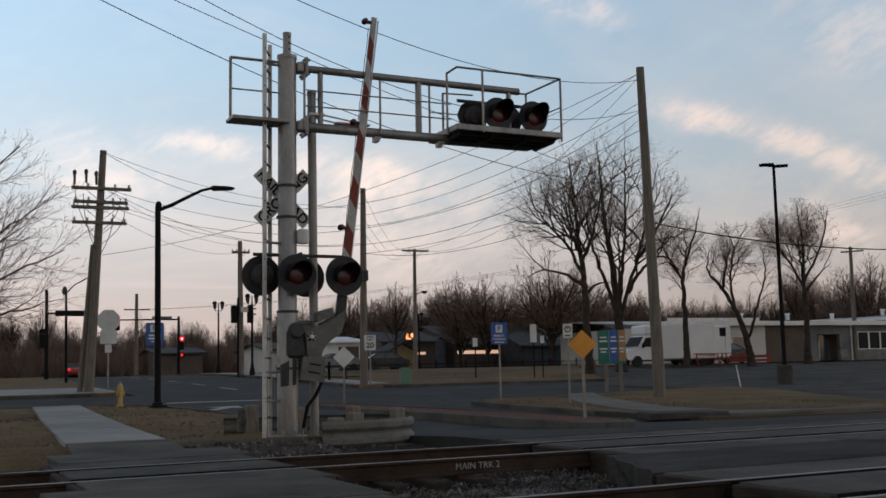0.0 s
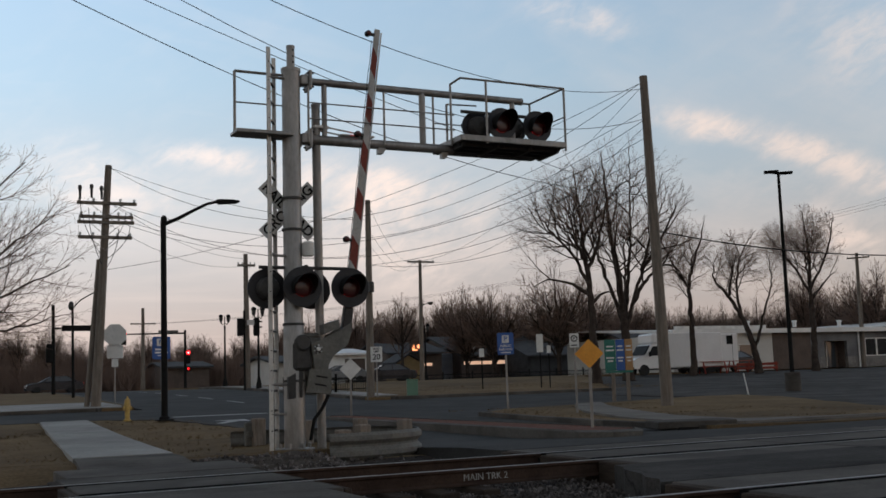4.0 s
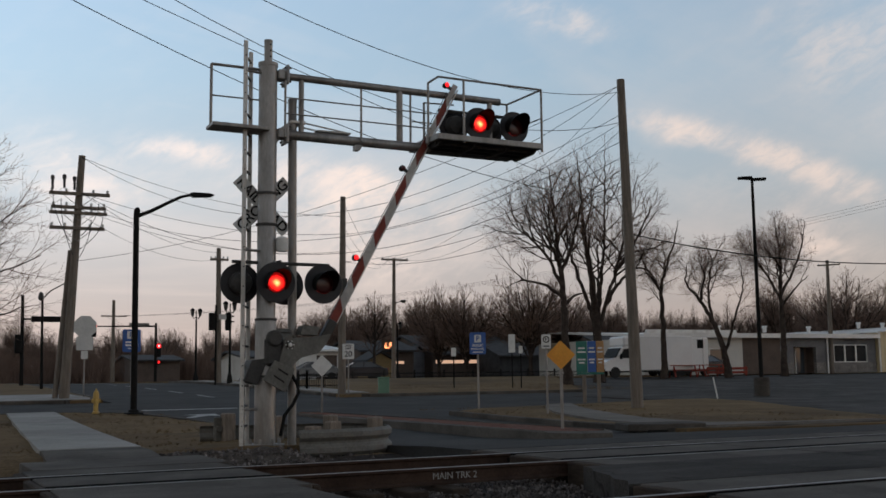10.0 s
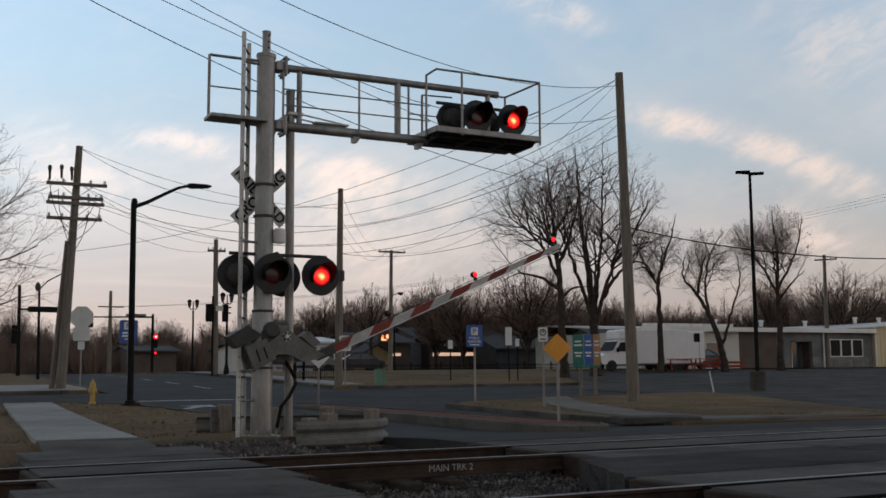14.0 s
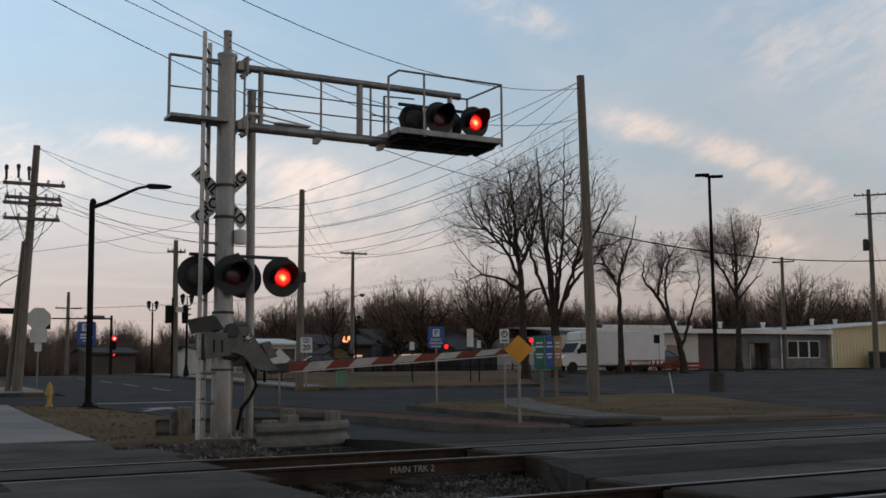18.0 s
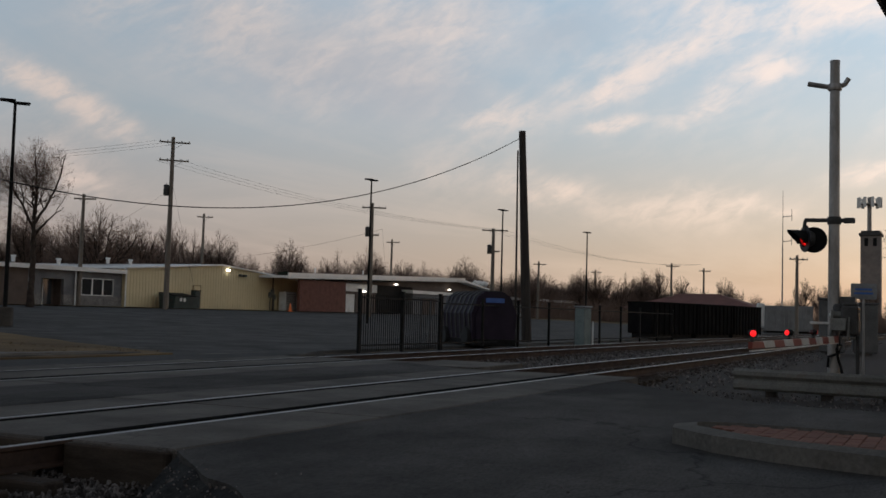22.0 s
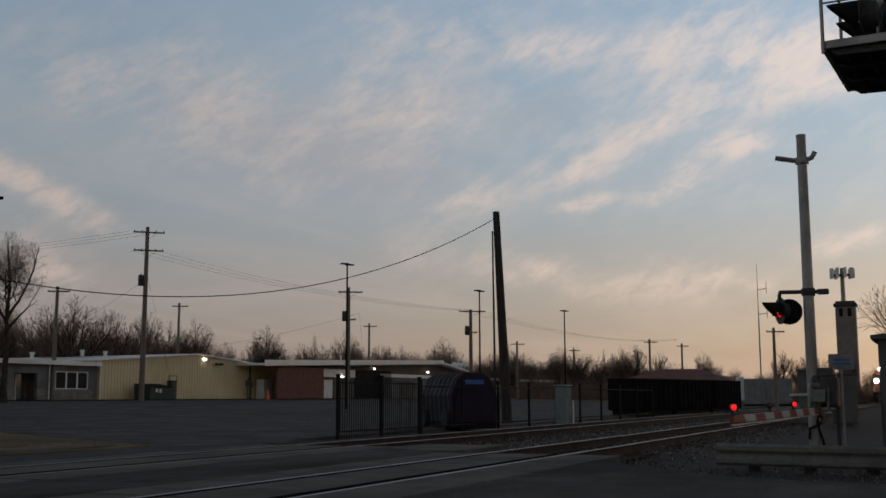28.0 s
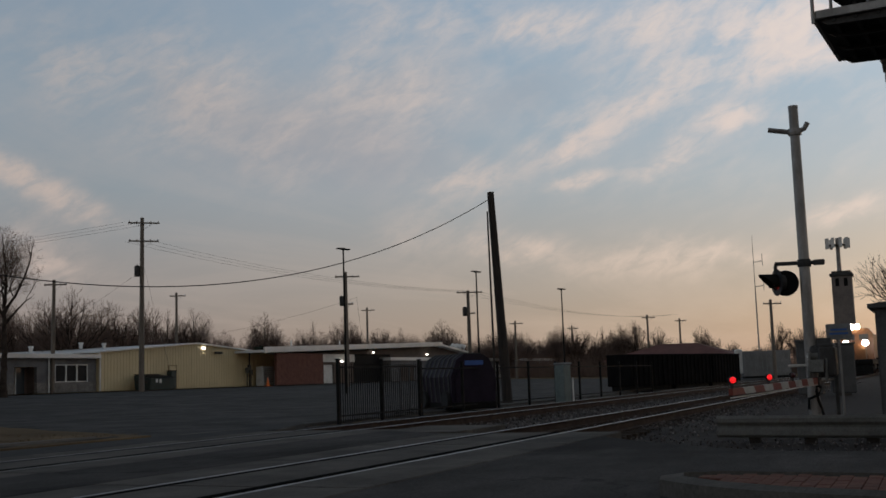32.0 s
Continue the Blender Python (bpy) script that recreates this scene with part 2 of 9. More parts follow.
# ---- materials ----
def surf(name, a, b, scale=3.0, fine=40.0, rough=0.8, metal=0.0, bump=0.25, contrast=0.22, dirt=None, dirt_amount=0.0, gloss=0.5, stretch=(1, 1, 1), rust=None, rust_amount=0.0):
    """Two colours in broad patches, fine grain on top, and relief."""
    m = bpy.data.materials.new(name)
    m.use_nodes = True
    n, l = m.node_tree.nodes, m.node_tree.links
    p = n["Principled BSDF"]
    tc, oi = n.new("ShaderNodeTexCoord"), n.new("ShaderNodeObjectInfo")
    off = n.new("ShaderNodeVectorMath")
    off.operation = "MULTIPLY_ADD"
    l.new(oi.outputs["Random"], off.inputs[0])
    off.inputs[1].default_value = (31, 17, 23)
    l.new(tc.outputs["Object"], off.inputs[2])
    mp = n.new("ShaderNodeMapping")
    mp.inputs["Scale"].default_value = stretch
    l.new(off.outputs[0], mp.inputs[0])
    n1, n2, n3 = (n.new("ShaderNodeTexNoise") for _ in range(3))
    for q, s, d in ((n1, scale, 6.0), (n2, fine, 4.0), (n3, scale * 0.37, 5.0)):
        q.inputs["Scale"].default_value, q.inputs["Detail"].default_value, q.inputs["Roughness"].default_value = s, d, 0.62
        l.new(mp.outputs[0], q.inputs["Vector"])
    r1 = n.new("ShaderNodeMapRange")
    r1.inputs[1].default_value, r1.inputs[2].default_value = 0.36, 0.64
    l.new(n1.outputs[0], r1.inputs[0])
    mx = n.new("ShaderNodeMix")
    mx.data_type = "RGBA"
    l.new(r1.outputs[0], mx.inputs[0])
    mx.inputs[6].default_value, mx.inputs[7].default_value = (*a, 1), (*b, 1)
    col = mx.outputs[2]
    gr = n.new("ShaderNodeMapRange")
    gr.inputs[1].default_value, gr.inputs[2].default_value = 0.3, 0.7
    gr.inputs[3].default_value, gr.inputs[4].default_value = 1 - contrast, 1 + contrast
    l.new(n2.outputs[0], gr.inputs[0])
    mul = n.new("ShaderNodeVectorMath")
    mul.operation = "SCALE"
    l.new(col, mul.inputs[0])
    l.new(gr.outputs[0], mul.inputs["Scale"])
    col = mul.outputs[0]
    for tint, amount, src, lo in ((dirt, dirt_amount, n3, 0.52), (rust, rust_amount, n1, 0.56)):
        if tint:
            dr = n.new("ShaderNodeMapRange")
            dr.inputs[1].default_value, dr.inputs[2].default_value, dr.inputs[4].default_value = lo, lo + 0.12, amount
            l.new(src.outputs[0], dr.inputs[0])
            dm = n.new("ShaderNodeMix")
            dm.data_type = "RGBA"
            l.new(dr.outputs[0], dm.inputs[0])
            l.new(col, dm.inputs[6])
            dm.inputs[7].default_value = (*tint, 1)
            col = dm.outputs[2]
    l.new(col, p.inputs["Base Color"])
    p.inputs["Metallic"].default_value = metal
    p.inputs["Specular IOR Level"].default_value = gloss
    rr = n.new("ShaderNodeMapRange")
    rr.inputs[3].default_value, rr.inputs[4].default_value = max(0.05, rough - 0.12), min(1.0, rough + 0.12)
    l.new(n2.outputs[0], rr.inputs[0])
    l.new(rr.outputs[0], p.inputs["Roughness"])
    if bump:
        b_ = n.new("ShaderNodeBump")
        b_.inputs["Strength"].default_value, b_.inputs["Distance"].default_value = bump, 0.01
        l.new(n2.outputs[0], b_.inputs["Height"])
        l.new(b_.outputs[0], p.inputs["Normal"])
    return m


def glow(name, colour, strength):
    m = bpy.data.materials.new(name)
    m.use_nodes = True
    p = m.node_tree.nodes["Principled BSDF"]
    p.inputs["Base Color"].default_value = (*[c * 0.5 for c in colour], 1)
    p.inputs["Emission Color"].default_value, p.inputs["Emission Strength"].default_value = (*colour, 1), strength
    p.inputs["Roughness"].default_value = 0.3
    return m


def glassy(name, colour=(0.05, 0.06, 0.07), rough=0.06):
    m = bpy.data.materials.new(name)
    m.use_nodes = True
    p = m.node_tree.nodes["Principled BSDF"]
    p.inputs["Base Color"].default_value, p.inputs["Roughness"].default_value = (*colour, 1), rough
    p.inputs["Coat Weight"].default_value = 0.5
    return m


ASPHALT = surf("asphalt", (0.042, 0.040, 0.038), (0.066, 0.062, 0.059), 0.9, 46, 0.9, bump=0.7, contrast=0.45, dirt=(0.020, 0.019, 0.018), dirt_amount=0.8, stretch=(0.4, 1.3, 1.0), gloss=0.08)


def crack(m, size, width, dark):
    """Dark wandering cracks and sealed patches laid over a paved material."""
    n, l = m.node_tree.nodes, m.node_tree.links
    p = n["Principled BSDF"]
    src = p.inputs["Base Color"].links[0].from_socket
    tc, ns, mx, vo = n.new("ShaderNodeTexCoord"), n.new("ShaderNodeTexNoise"), n.new("ShaderNodeVectorMath"), n.new("ShaderNodeTexVoronoi")
    ns.inputs["Scale"].default_value, ns.inputs["Detail"].default_value = 0.9, 5.0
    l.new(tc.outputs["Object"], ns.inputs["Vector"])
    mx.operation = "MULTIPLY_ADD"
    l.new(ns.outputs[1], mx.inputs[0])
    mx.inputs[1].default_value = (1.6, 1.6, 0.0)
    l.new(tc.outputs["Object"], mx.inputs[2])
    vo.feature = "DISTANCE_TO_EDGE"
    vo.inputs["Scale"].default_value = size
    l.new(mx.outputs[0], vo.inputs["Vector"])
    r = n.new("ShaderNodeMapRange")
    r.inputs[1].default_value, r.inputs[2].default_value, r.inputs[3].default_value = 0.0, width, dark
    r.inputs[4].default_value = 1.0
    l.new(vo.outputs["Distance"], r.inputs[0])
    big = n.new("ShaderNodeTexNoise")
    big.inputs["Scale"].default_value, big.inputs["Detail"].default_value, big.inputs["Roughness"].default_value = 0.55, 7.0, 0.7
    l.new(tc.outputs["Object"], big.inputs["Vector"])
    br = n.new("ShaderNodeMapRange")
    br.inputs[1].default_value, br.inputs[2].default_value, br.inputs[3].default_value, br.inputs[4].default_value = 0.35, 0.65, 0.70, 1.32
    l.new(big.outputs[0], br.inputs[0])
    mu = n.new("ShaderNodeMath")
    mu.operation = "MULTIPLY"
    l.new(r.outputs[0], mu.inputs[0])
    l.new(br.outputs[0], mu.inputs[1])
    sc = n.new("ShaderNodeVectorMath")
    sc.operation = "SCALE"
    l.new(src, sc.inputs[0])
    l.new(mu.outputs[0], sc.inputs["Scale"])
    l.new(sc.outputs[0], p.inputs["Base Color"])


crack(ASPHALT, 0.22, 0.006, 0.45)
ASPHALT_NEW = surf("asphalt_dark", (0.042, 0.042, 0.042), (0.064, 0.063, 0.062), 0.6, 34, 0.85, bump=0.5, gloss=0.08, dirt=(0.03, 0.03, 0.03), dirt_amount=0.6)
CONCRETE = surf("concrete", (0.27, 0.27, 0.255), (0.36, 0.35, 0.33), 0.8, 30, 0.85, bump=0.3, dirt=(0.17, 0.165, 0.155), dirt_amount=0.5, gloss=0.12)
CONCRETE_OLD = surf("old_concrete", (0.070, 0.063, 0.056), (0.110, 0.100, 0.089), 0.9, 26, 0.85, bump=0.4, dirt=(0.040, 0.038, 0.035), dirt_amount=0.7, gloss=0.12)
crack(CONCRETE_OLD, 0.5, 0.004, 0.6)
GRASS = surf("winter_grass", (0.13, 0.092, 0.053), (0.20, 0.143, 0.081), 0.5, 22, 0.95, bump=0.8, contrast=0.32, dirt=(0.09, 0.068, 0.045), dirt_amount=0.6, gloss=0.05)
DIRT = surf("dirt", (0.055, 0.046, 0.039), (0.10, 0.086, 0.074), 1.6, 18, 0.95, bump=0.9, contrast=0.45, dirt=(0.025, 0.022, 0.02), dirt_amount=0.7, gloss=0.12)
BALLAST = surf("ballast_stone", (0.060, 0.053, 0.050), (0.17, 0.152, 0.145), 2.5, 30, 0.9, bump=0.4, gloss=0.12)
_bn, _bl = BALLAST.node_tree.nodes, BALLAST.node_tree.links
_bp = _bn["Principled BSDF"]
_isle, _shade, _mul = _bn.new("ShaderNodeNewGeometry"), _bn.new("ShaderNodeMapRange"), _bn.new("ShaderNodeVectorMath")
_mul.operation = "SCALE"
_shade.inputs[3].default_value, _shade.inputs[4].default_value = 0.45, 1.7
_src = _bp.inputs["Base Color"].links[0].from_socket
_bl.new(_isle.outputs["Random Per Island"], _shade.inputs[0])
_bl.new(_src, _mul.inputs[0])
_bl.new(_shade.outputs[0], _mul.inputs["Scale"])
_bl.new(_mul.outputs[0], _bp.inputs["Base Color"])
BALLAST_BED = surf("ballast_bed", (0.026, 0.022, 0.020), (0.055, 0.048, 0.044), 4.0, 18, 0.95, bump=1.0, contrast=0.45, gloss=0.12)
RAIL_RUST = surf("rusty_rail", (0.036, 0.023, 0.018), (0.062, 0.040, 0.030), 3.0, 40, 0.85, bump=0.3, gloss=0.12)
RAIL_TOP = surf("worn_rail_head", (0.26, 0.25, 0.24), (0.36, 0.34, 0.33), 2.0, 60, 0.45, metal=0.9, bump=0.05)
TIE = surf("timber_tie", (0.034, 0.026, 0.021), (0.066, 0.051, 0.040), 2.0, 30, 0.9, bump=0.5, stretch=(6, 1, 6), gloss=0.12)
# rubber of the rail seals, also the dark colour for shade in the gaps
RUBBER_AND_SHADE = surf("rubber_and_gap_shade", (0.010, 0.010, 0.010), (0.018, 0.018, 0.018), 4, 30, 1.0, gloss=0.0)
GALV = surf("galvanised_steel", (0.21, 0.20, 0.19), (0.34, 0.325, 0.31), 2.6, 28, 0.48, metal=0.5, bump=0.08, contrast=0.14, dirt=(0.12, 0.105, 0.092), dirt_amount=0.55, stretch=(1, 1, 0.3))
ALU = surf("weathered_aluminium", (0.48, 0.465, 0.44), (0.62, 0.60, 0.57), 2.5, 30, 0.5, metal=0.3, bump=0.08, contrast=0.12, dirt=(0.27, 0.25, 0.23), dirt_amount=0.5)
GREY_PAINT = surf("grey_paint", (0.105, 0.104, 0.094), (0.165, 0.162, 0.148), 3, 30, 0.65, bump=0.1, rust=(0.075, 0.05, 0.034), rust_amount=0.5, gloss=0.3)
DARK_GREY = surf("dark_grey_paint", (0.036, 0.035, 0.034), (0.06, 0.058, 0.056), 3, 30, 0.6, bump=0.1, gloss=0.3)
BLACK = surf("black_paint", (0.008, 0.008, 0.008), (0.015, 0.015, 0.015), 4, 40, 0.7, bump=0.1, gloss=0.1)
DISC_BLACK = surf("weathered_black_enamel", (0.016, 0.016, 0.019), (0.026, 0.026, 0.030), 4, 40, 0.5, bump=0.05, gloss=0.35)
WHITE = surf("white_paint", (0.66, 0.66, 0.64), (0.78, 0.78, 0.76), 2.5, 30, 0.55, bump=0.08, contrast=0.08, dirt=(0.42, 0.40, 0.37), dirt_amount=0.4)
SIGN_RED = surf("red_sheeting", (0.42, 0.045, 0.03), (0.52, 0.06, 0.04), 4, 30, 0.5, bump=0.05, contrast=0.1)
SIGN_WHITE = surf("white_sheeting", (0.62, 0.62, 0.60), (0.74, 0.74, 0.72), 3, 30, 0.5, bump=0.05, contrast=0.08)
ARM_RED = surf("faded_red_sheeting", (0.17, 0.042, 0.032), (0.23, 0.055, 0.042), 4, 30, 0.6, bump=0.05, contrast=0.15, gloss=0.2, dirt=(0.10, 0.05, 0.04), dirt_amount=0.5)
ARM_WHITE = surf("grimy_white_sheeting", (0.36, 0.35, 0.33), (0.46, 0.45, 0.43), 3, 30, 0.6, bump=0.05, contrast=0.12, gloss=0.2)
SIGN_BLUE = surf("blue_sheeting", (0.03, 0.09, 0.30), (0.04, 0.12, 0.38), 3, 30, 0.45, bump=0.03, contrast=0.08)
SIGN_ORANGE = surf("yellow_sheeting", (0.72, 0.30, 0.03), (0.82, 0.36, 0.04), 3, 30, 0.45, bump=0.03, contrast=0.08)
SIGN_GREEN = surf("green_sheeting", (0.02, 0.14, 0.11), (0.03, 0.18, 0.14), 3, 30, 0.5, bump=0.03, contrast=0.1)
SIGN_BACK = surf("bare_sign_back", (0.60, 0.60, 0.58), (0.72, 0.72, 0.70), 3, 30, 0.5, bump=0.05, contrast=0.1)
YELLOW_HYD = surf("yellow_enamel", (0.44, 0.29, 0.075), (0.54, 0.37, 0.10), 6, 40, 0.6, bump=0.1, dirt=(0.24, 0.15, 0.06), dirt_amount=0.5)
WOOD_POLE = surf("weathered_pole_wood", (0.13, 0.11, 0.09), (0.21, 0.18, 0.15), 3.0, 26, 0.9, bump=0.6, stretch=(5, 5, 0.5))
WOOD_DARK = surf("creosoted_wood", (0.022, 0.018, 0.016), (0.045, 0.036, 0.03), 3.0, 26, 0.85, bump=0.6, stretch=(5, 5, 0.5))
WOOD_POST = surf("grey_timber", (0.15, 0.125, 0.10), (0.24, 0.20, 0.165), 5.0, 30, 0.9, bump=0.6, stretch=(4, 4, 0.6))
BARK = surf("bark", (0.036, 0.028, 0.024), (0.070, 0.056, 0.048), 3.0, 24, 0.95, bump=0.8, gloss=0.08)
TWIG = surf("twigs", (0.150, 0.104, 0.085), (0.215, 0.155, 0.127), 0.6, 12, 0.95, bump=0.0, gloss=0.08)
EVERGREEN = surf("evergreen_needles", (0.012, 0.02, 0.012), (0.03, 0.042, 0.024), 1.5, 12, 0.95, bump=0.5)
CREAM_WALL = surf("cream_metal_wall", (0.60, 0.50, 0.30), (0.68, 0.57, 0.35), 0.4, 10, 0.6, bump=0.1, contrast=0.06, dirt=(0.48, 0.39, 0.24), dirt_amount=0.5)
GREY_WALL = surf("grey_panel_wall", (0.125, 0.125, 0.13), (0.175, 0.175, 0.18), 0.8, 12, 0.8, bump=0.15, gloss=0.2)
STONE_BAND = surf("stone_wainscot", (0.12, 0.115, 0.11), (0.22, 0.21, 0.20), 2.5, 10, 0.9, bump=0.6, contrast=0.4)
BROWN_WALL = surf("brown_siding", (0.075, 0.055, 0.045), (0.11, 0.08, 0.065), 0.8, 12, 0.8, bump=0.2)
PALE_WALL = surf("pale_metal_wall", (0.44, 0.43, 0.40), (0.54, 0.53, 0.50), 0.5, 10, 0.6, bump=0.1, contrast=0.08, dirt=(0.33, 0.31, 0.28), dirt_amount=0.5)
BRICK = surf("red_brick", (0.12, 0.048, 0.036), (0.18, 0.075, 0.054), 2.0, 12, 0.9, bump=0.5, contrast=0.3)
BRICK_PAVER = surf("brick_paver", (0.125, 0.056, 0.042), (0.165, 0.076, 0.055), 4.0, 24, 0.9, bump=0.4, contrast=0.25, dirt=(0.085, 0.052, 0.042), dirt_amount=0.5, gloss=0.12)
METAL_ROOF = surf("pale_metal_roof", (0.66, 0.66, 0.65), (0.76, 0.76, 0.75), 0.5, 10, 0.5, metal=0.1, bump=0.1, contrast=0.08, dirt=(0.42, 0.41, 0.39), dirt_amount=0.4)
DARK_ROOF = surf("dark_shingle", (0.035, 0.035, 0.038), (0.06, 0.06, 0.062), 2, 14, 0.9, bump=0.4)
RED_ROOF = surf("dull_red_roof", (0.12, 0.045, 0.035), (0.17, 0.065, 0.05), 1, 10, 0.9, bump=0.3)
GLASS = glassy("dark_glass")
CAR_WHITE = surf("white_car_paint", (0.70, 0.70, 0.70), (0.76, 0.76, 0.76), 1, 20, 0.25, bump=0.0, contrast=0.03)
CAR_DARK = surf("dark_car_paint", (0.02, 0.022, 0.03), (0.03, 0.032, 0.04), 1, 20, 0.25, bump=0.0, contrast=0.03)
TYRE = surf("tyre_rubber", (0.012, 0.012, 0.012), (0.022, 0.022, 0.022), 6, 40, 0.85)
PURPLE = surf("dark_violet_paint", (0.013, 0.008, 0.018), (0.020, 0.013, 0.026), 2, 24, 0.6, bump=0.1, dirt=(0.02, 0.018, 0.02), dirt_amount=0.4, gloss=0.2)
COAL_CAR = surf("sooty_black_steel", (0.006, 0.006, 0.0065), (0.012, 0.011, 0.011), 1.2, 20, 0.9, bump=0.3, gloss=0.08)
SILVER_CAR = surf("dull_silver_steel", (0.16, 0.165, 0.17), (0.23, 0.235, 0.24), 1.2, 20, 0.6, metal=0.2, bump=0.1, dirt=(0.10, 0.095, 0.09), dirt_amount=0.5)
LOCO_PAINT = surf("locomotive_paint", (0.16, 0.06, 0.02), (0.22, 0.09, 0.03), 1.2, 20, 0.5, bump=0.1, dirt=(0.2, 0.1, 0.05), dirt_amount=0.4)
UTIL_GREEN = surf("utility_green", (0.10, 0.20, 0.14), (0.14, 0.26, 0.18), 2, 24, 0.6, bump=0.1)
DULL_GREEN = surf("dull_dark_green", (0.022, 0.036, 0.034), (0.034, 0.052, 0.048), 2, 24, 0.6, bump=0.1, dirt=(0.03, 0.03, 0.028), dirt_amount=0.5)
PIPE_ORANGE = surf("orange_plastic", (0.75, 0.16, 0.03), (0.85, 0.20, 0.04), 3, 24, 0.6, bump=0.05)
RED_WOOD = surf("red_barrier_paint", (0.24, 0.035, 0.02), (0.32, 0.05, 0.03), 3, 24, 0.7, bump=0.2)
CABLE = surf("black_cable", (0.012, 0.012, 0.013), (0.02, 0.02, 0.02), 2, 20, 0.7, bump=0.0)
LINE_WHITE = surf("worn_white_line", (0.26, 0.26, 0.25), (0.40, 0.40, 0.39), 3, 16, 0.8, bump=0.3, contrast=0.35)


def lens_glow(name, steps):
    """A lit lens: hottest round the bulb, deep red towards the rim (radius, colour)."""
    m = glow(name, (1.0, 0.02, 0.012), 1.0)
    n, l = m.node_tree.nodes, m.node_tree.links
    p = n["Principled BSDF"]
    p.inputs["Base Color"].default_value = (0.05, 0.003, 0.003, 1)
    tc, mp, ln, rp = n.new("ShaderNodeTexCoord"), n.new("ShaderNodeMapping"), n.new("ShaderNodeVectorMath"), n.new("ShaderNodeValToRGB")
    ws = n.new("ShaderNodeTexNoise")
    ws.inputs["Scale"].default_value = 9.0
    mp.inputs["Location"].default_value = (-0.005, 0, 0.012)
    mp.inputs["Scale"].default_value = (1.0, 0.0, 1.15)
    l.new(tc.outputs["Object"], mp.inputs[0])
    l.new(tc.outputs["Object"], ws.inputs["Vector"])
    ln.operation = "LENGTH"
    l.new(mp.outputs[0], ln.inputs[0])
    sc = n.new("ShaderNodeMath")
    sc.operation = "MULTIPLY_ADD"
    sc.inputs[1].default_value = 0.09
    l.new(ws.outputs[0], sc.inputs[0])
    sh = n.new("ShaderNodeMath")
    sh.operation = "SUBTRACT"
    sh.inputs[1].default_value = 0.045
    l.new(ln.outputs["Value"], sh.inputs[0])
    l.new(sh.outputs[0], sc.inputs[2])
    up = n.new("ShaderNodeMath")
    up.operation = "MULTIPLY"
    up.inputs[1].default_value = 1 / 0.16
    l.new(sc.outputs[0], up.inputs[0])
    while len(rp.color_ramp.elements) < len(steps):
        rp.color_ramp.elements.new(0.5)
    for e, (q, c) in zip(rp.color_ramp.elements, steps):
        e.position, e.color = q / 0.16, (*c, 1)
    l.new(up.outputs[0], rp.inputs[0])
    l.new(rp.outputs[0], p.inputs["Emission Color"])
    p.inputs["Emission Strength"].default_value = 2.4
    return m


RED_LIT = lens_glow("lit_red_lens", ((0.0, (1.0, 0.64, 0.26)), (0.042, (1.0, 0.26, 0.07)), (0.068, (0.92, 0.026, 0.014)), (0.120, (0.44, 0.005, 0.005)), (0.15, (0.09, 0.001, 0.001))))
RED_HOT = glow("lamp_filament", (1.0, 0.45, 0.12), 6.0)
RED_SOFT = glow("lit_red_small", (1.0, 0.016, 0.020), 1.35)
PINK_HOT = glow("glaring_red_core", (1.0, 0.42, 0.45), 2.6)
WHITE_LIT = glow("lit_white_lamp", (1.0, 0.93, 0.82), 6.0)
WARM_LIT = glow("lit_warm_window", (1.0, 0.62, 0.42), 0.55)
NEON = glow("lit_orange_sign", (1.0, 0.34, 0.14), 1.8)
RED_DARK = glassy("unlit_red_lens", (0.06, 0.004, 0.004), 0.4)

# ---- mesh tools ----
def smooth(u):
    u = min(1.0, max(0.0, u))
    return u * u * (3 - 2 * u)


def land(x, y):
    """Height of the land: it climbs a little beyond the tracks."""
    return 0.98 * smooth((y - 16.5) / 54.0)


def street(x, y):
    """Height of the streets: a kerb's drop below the land beyond the tracks."""
    return land(x, y) - 0.10 * smooth((y - 14.5) / 3.0)


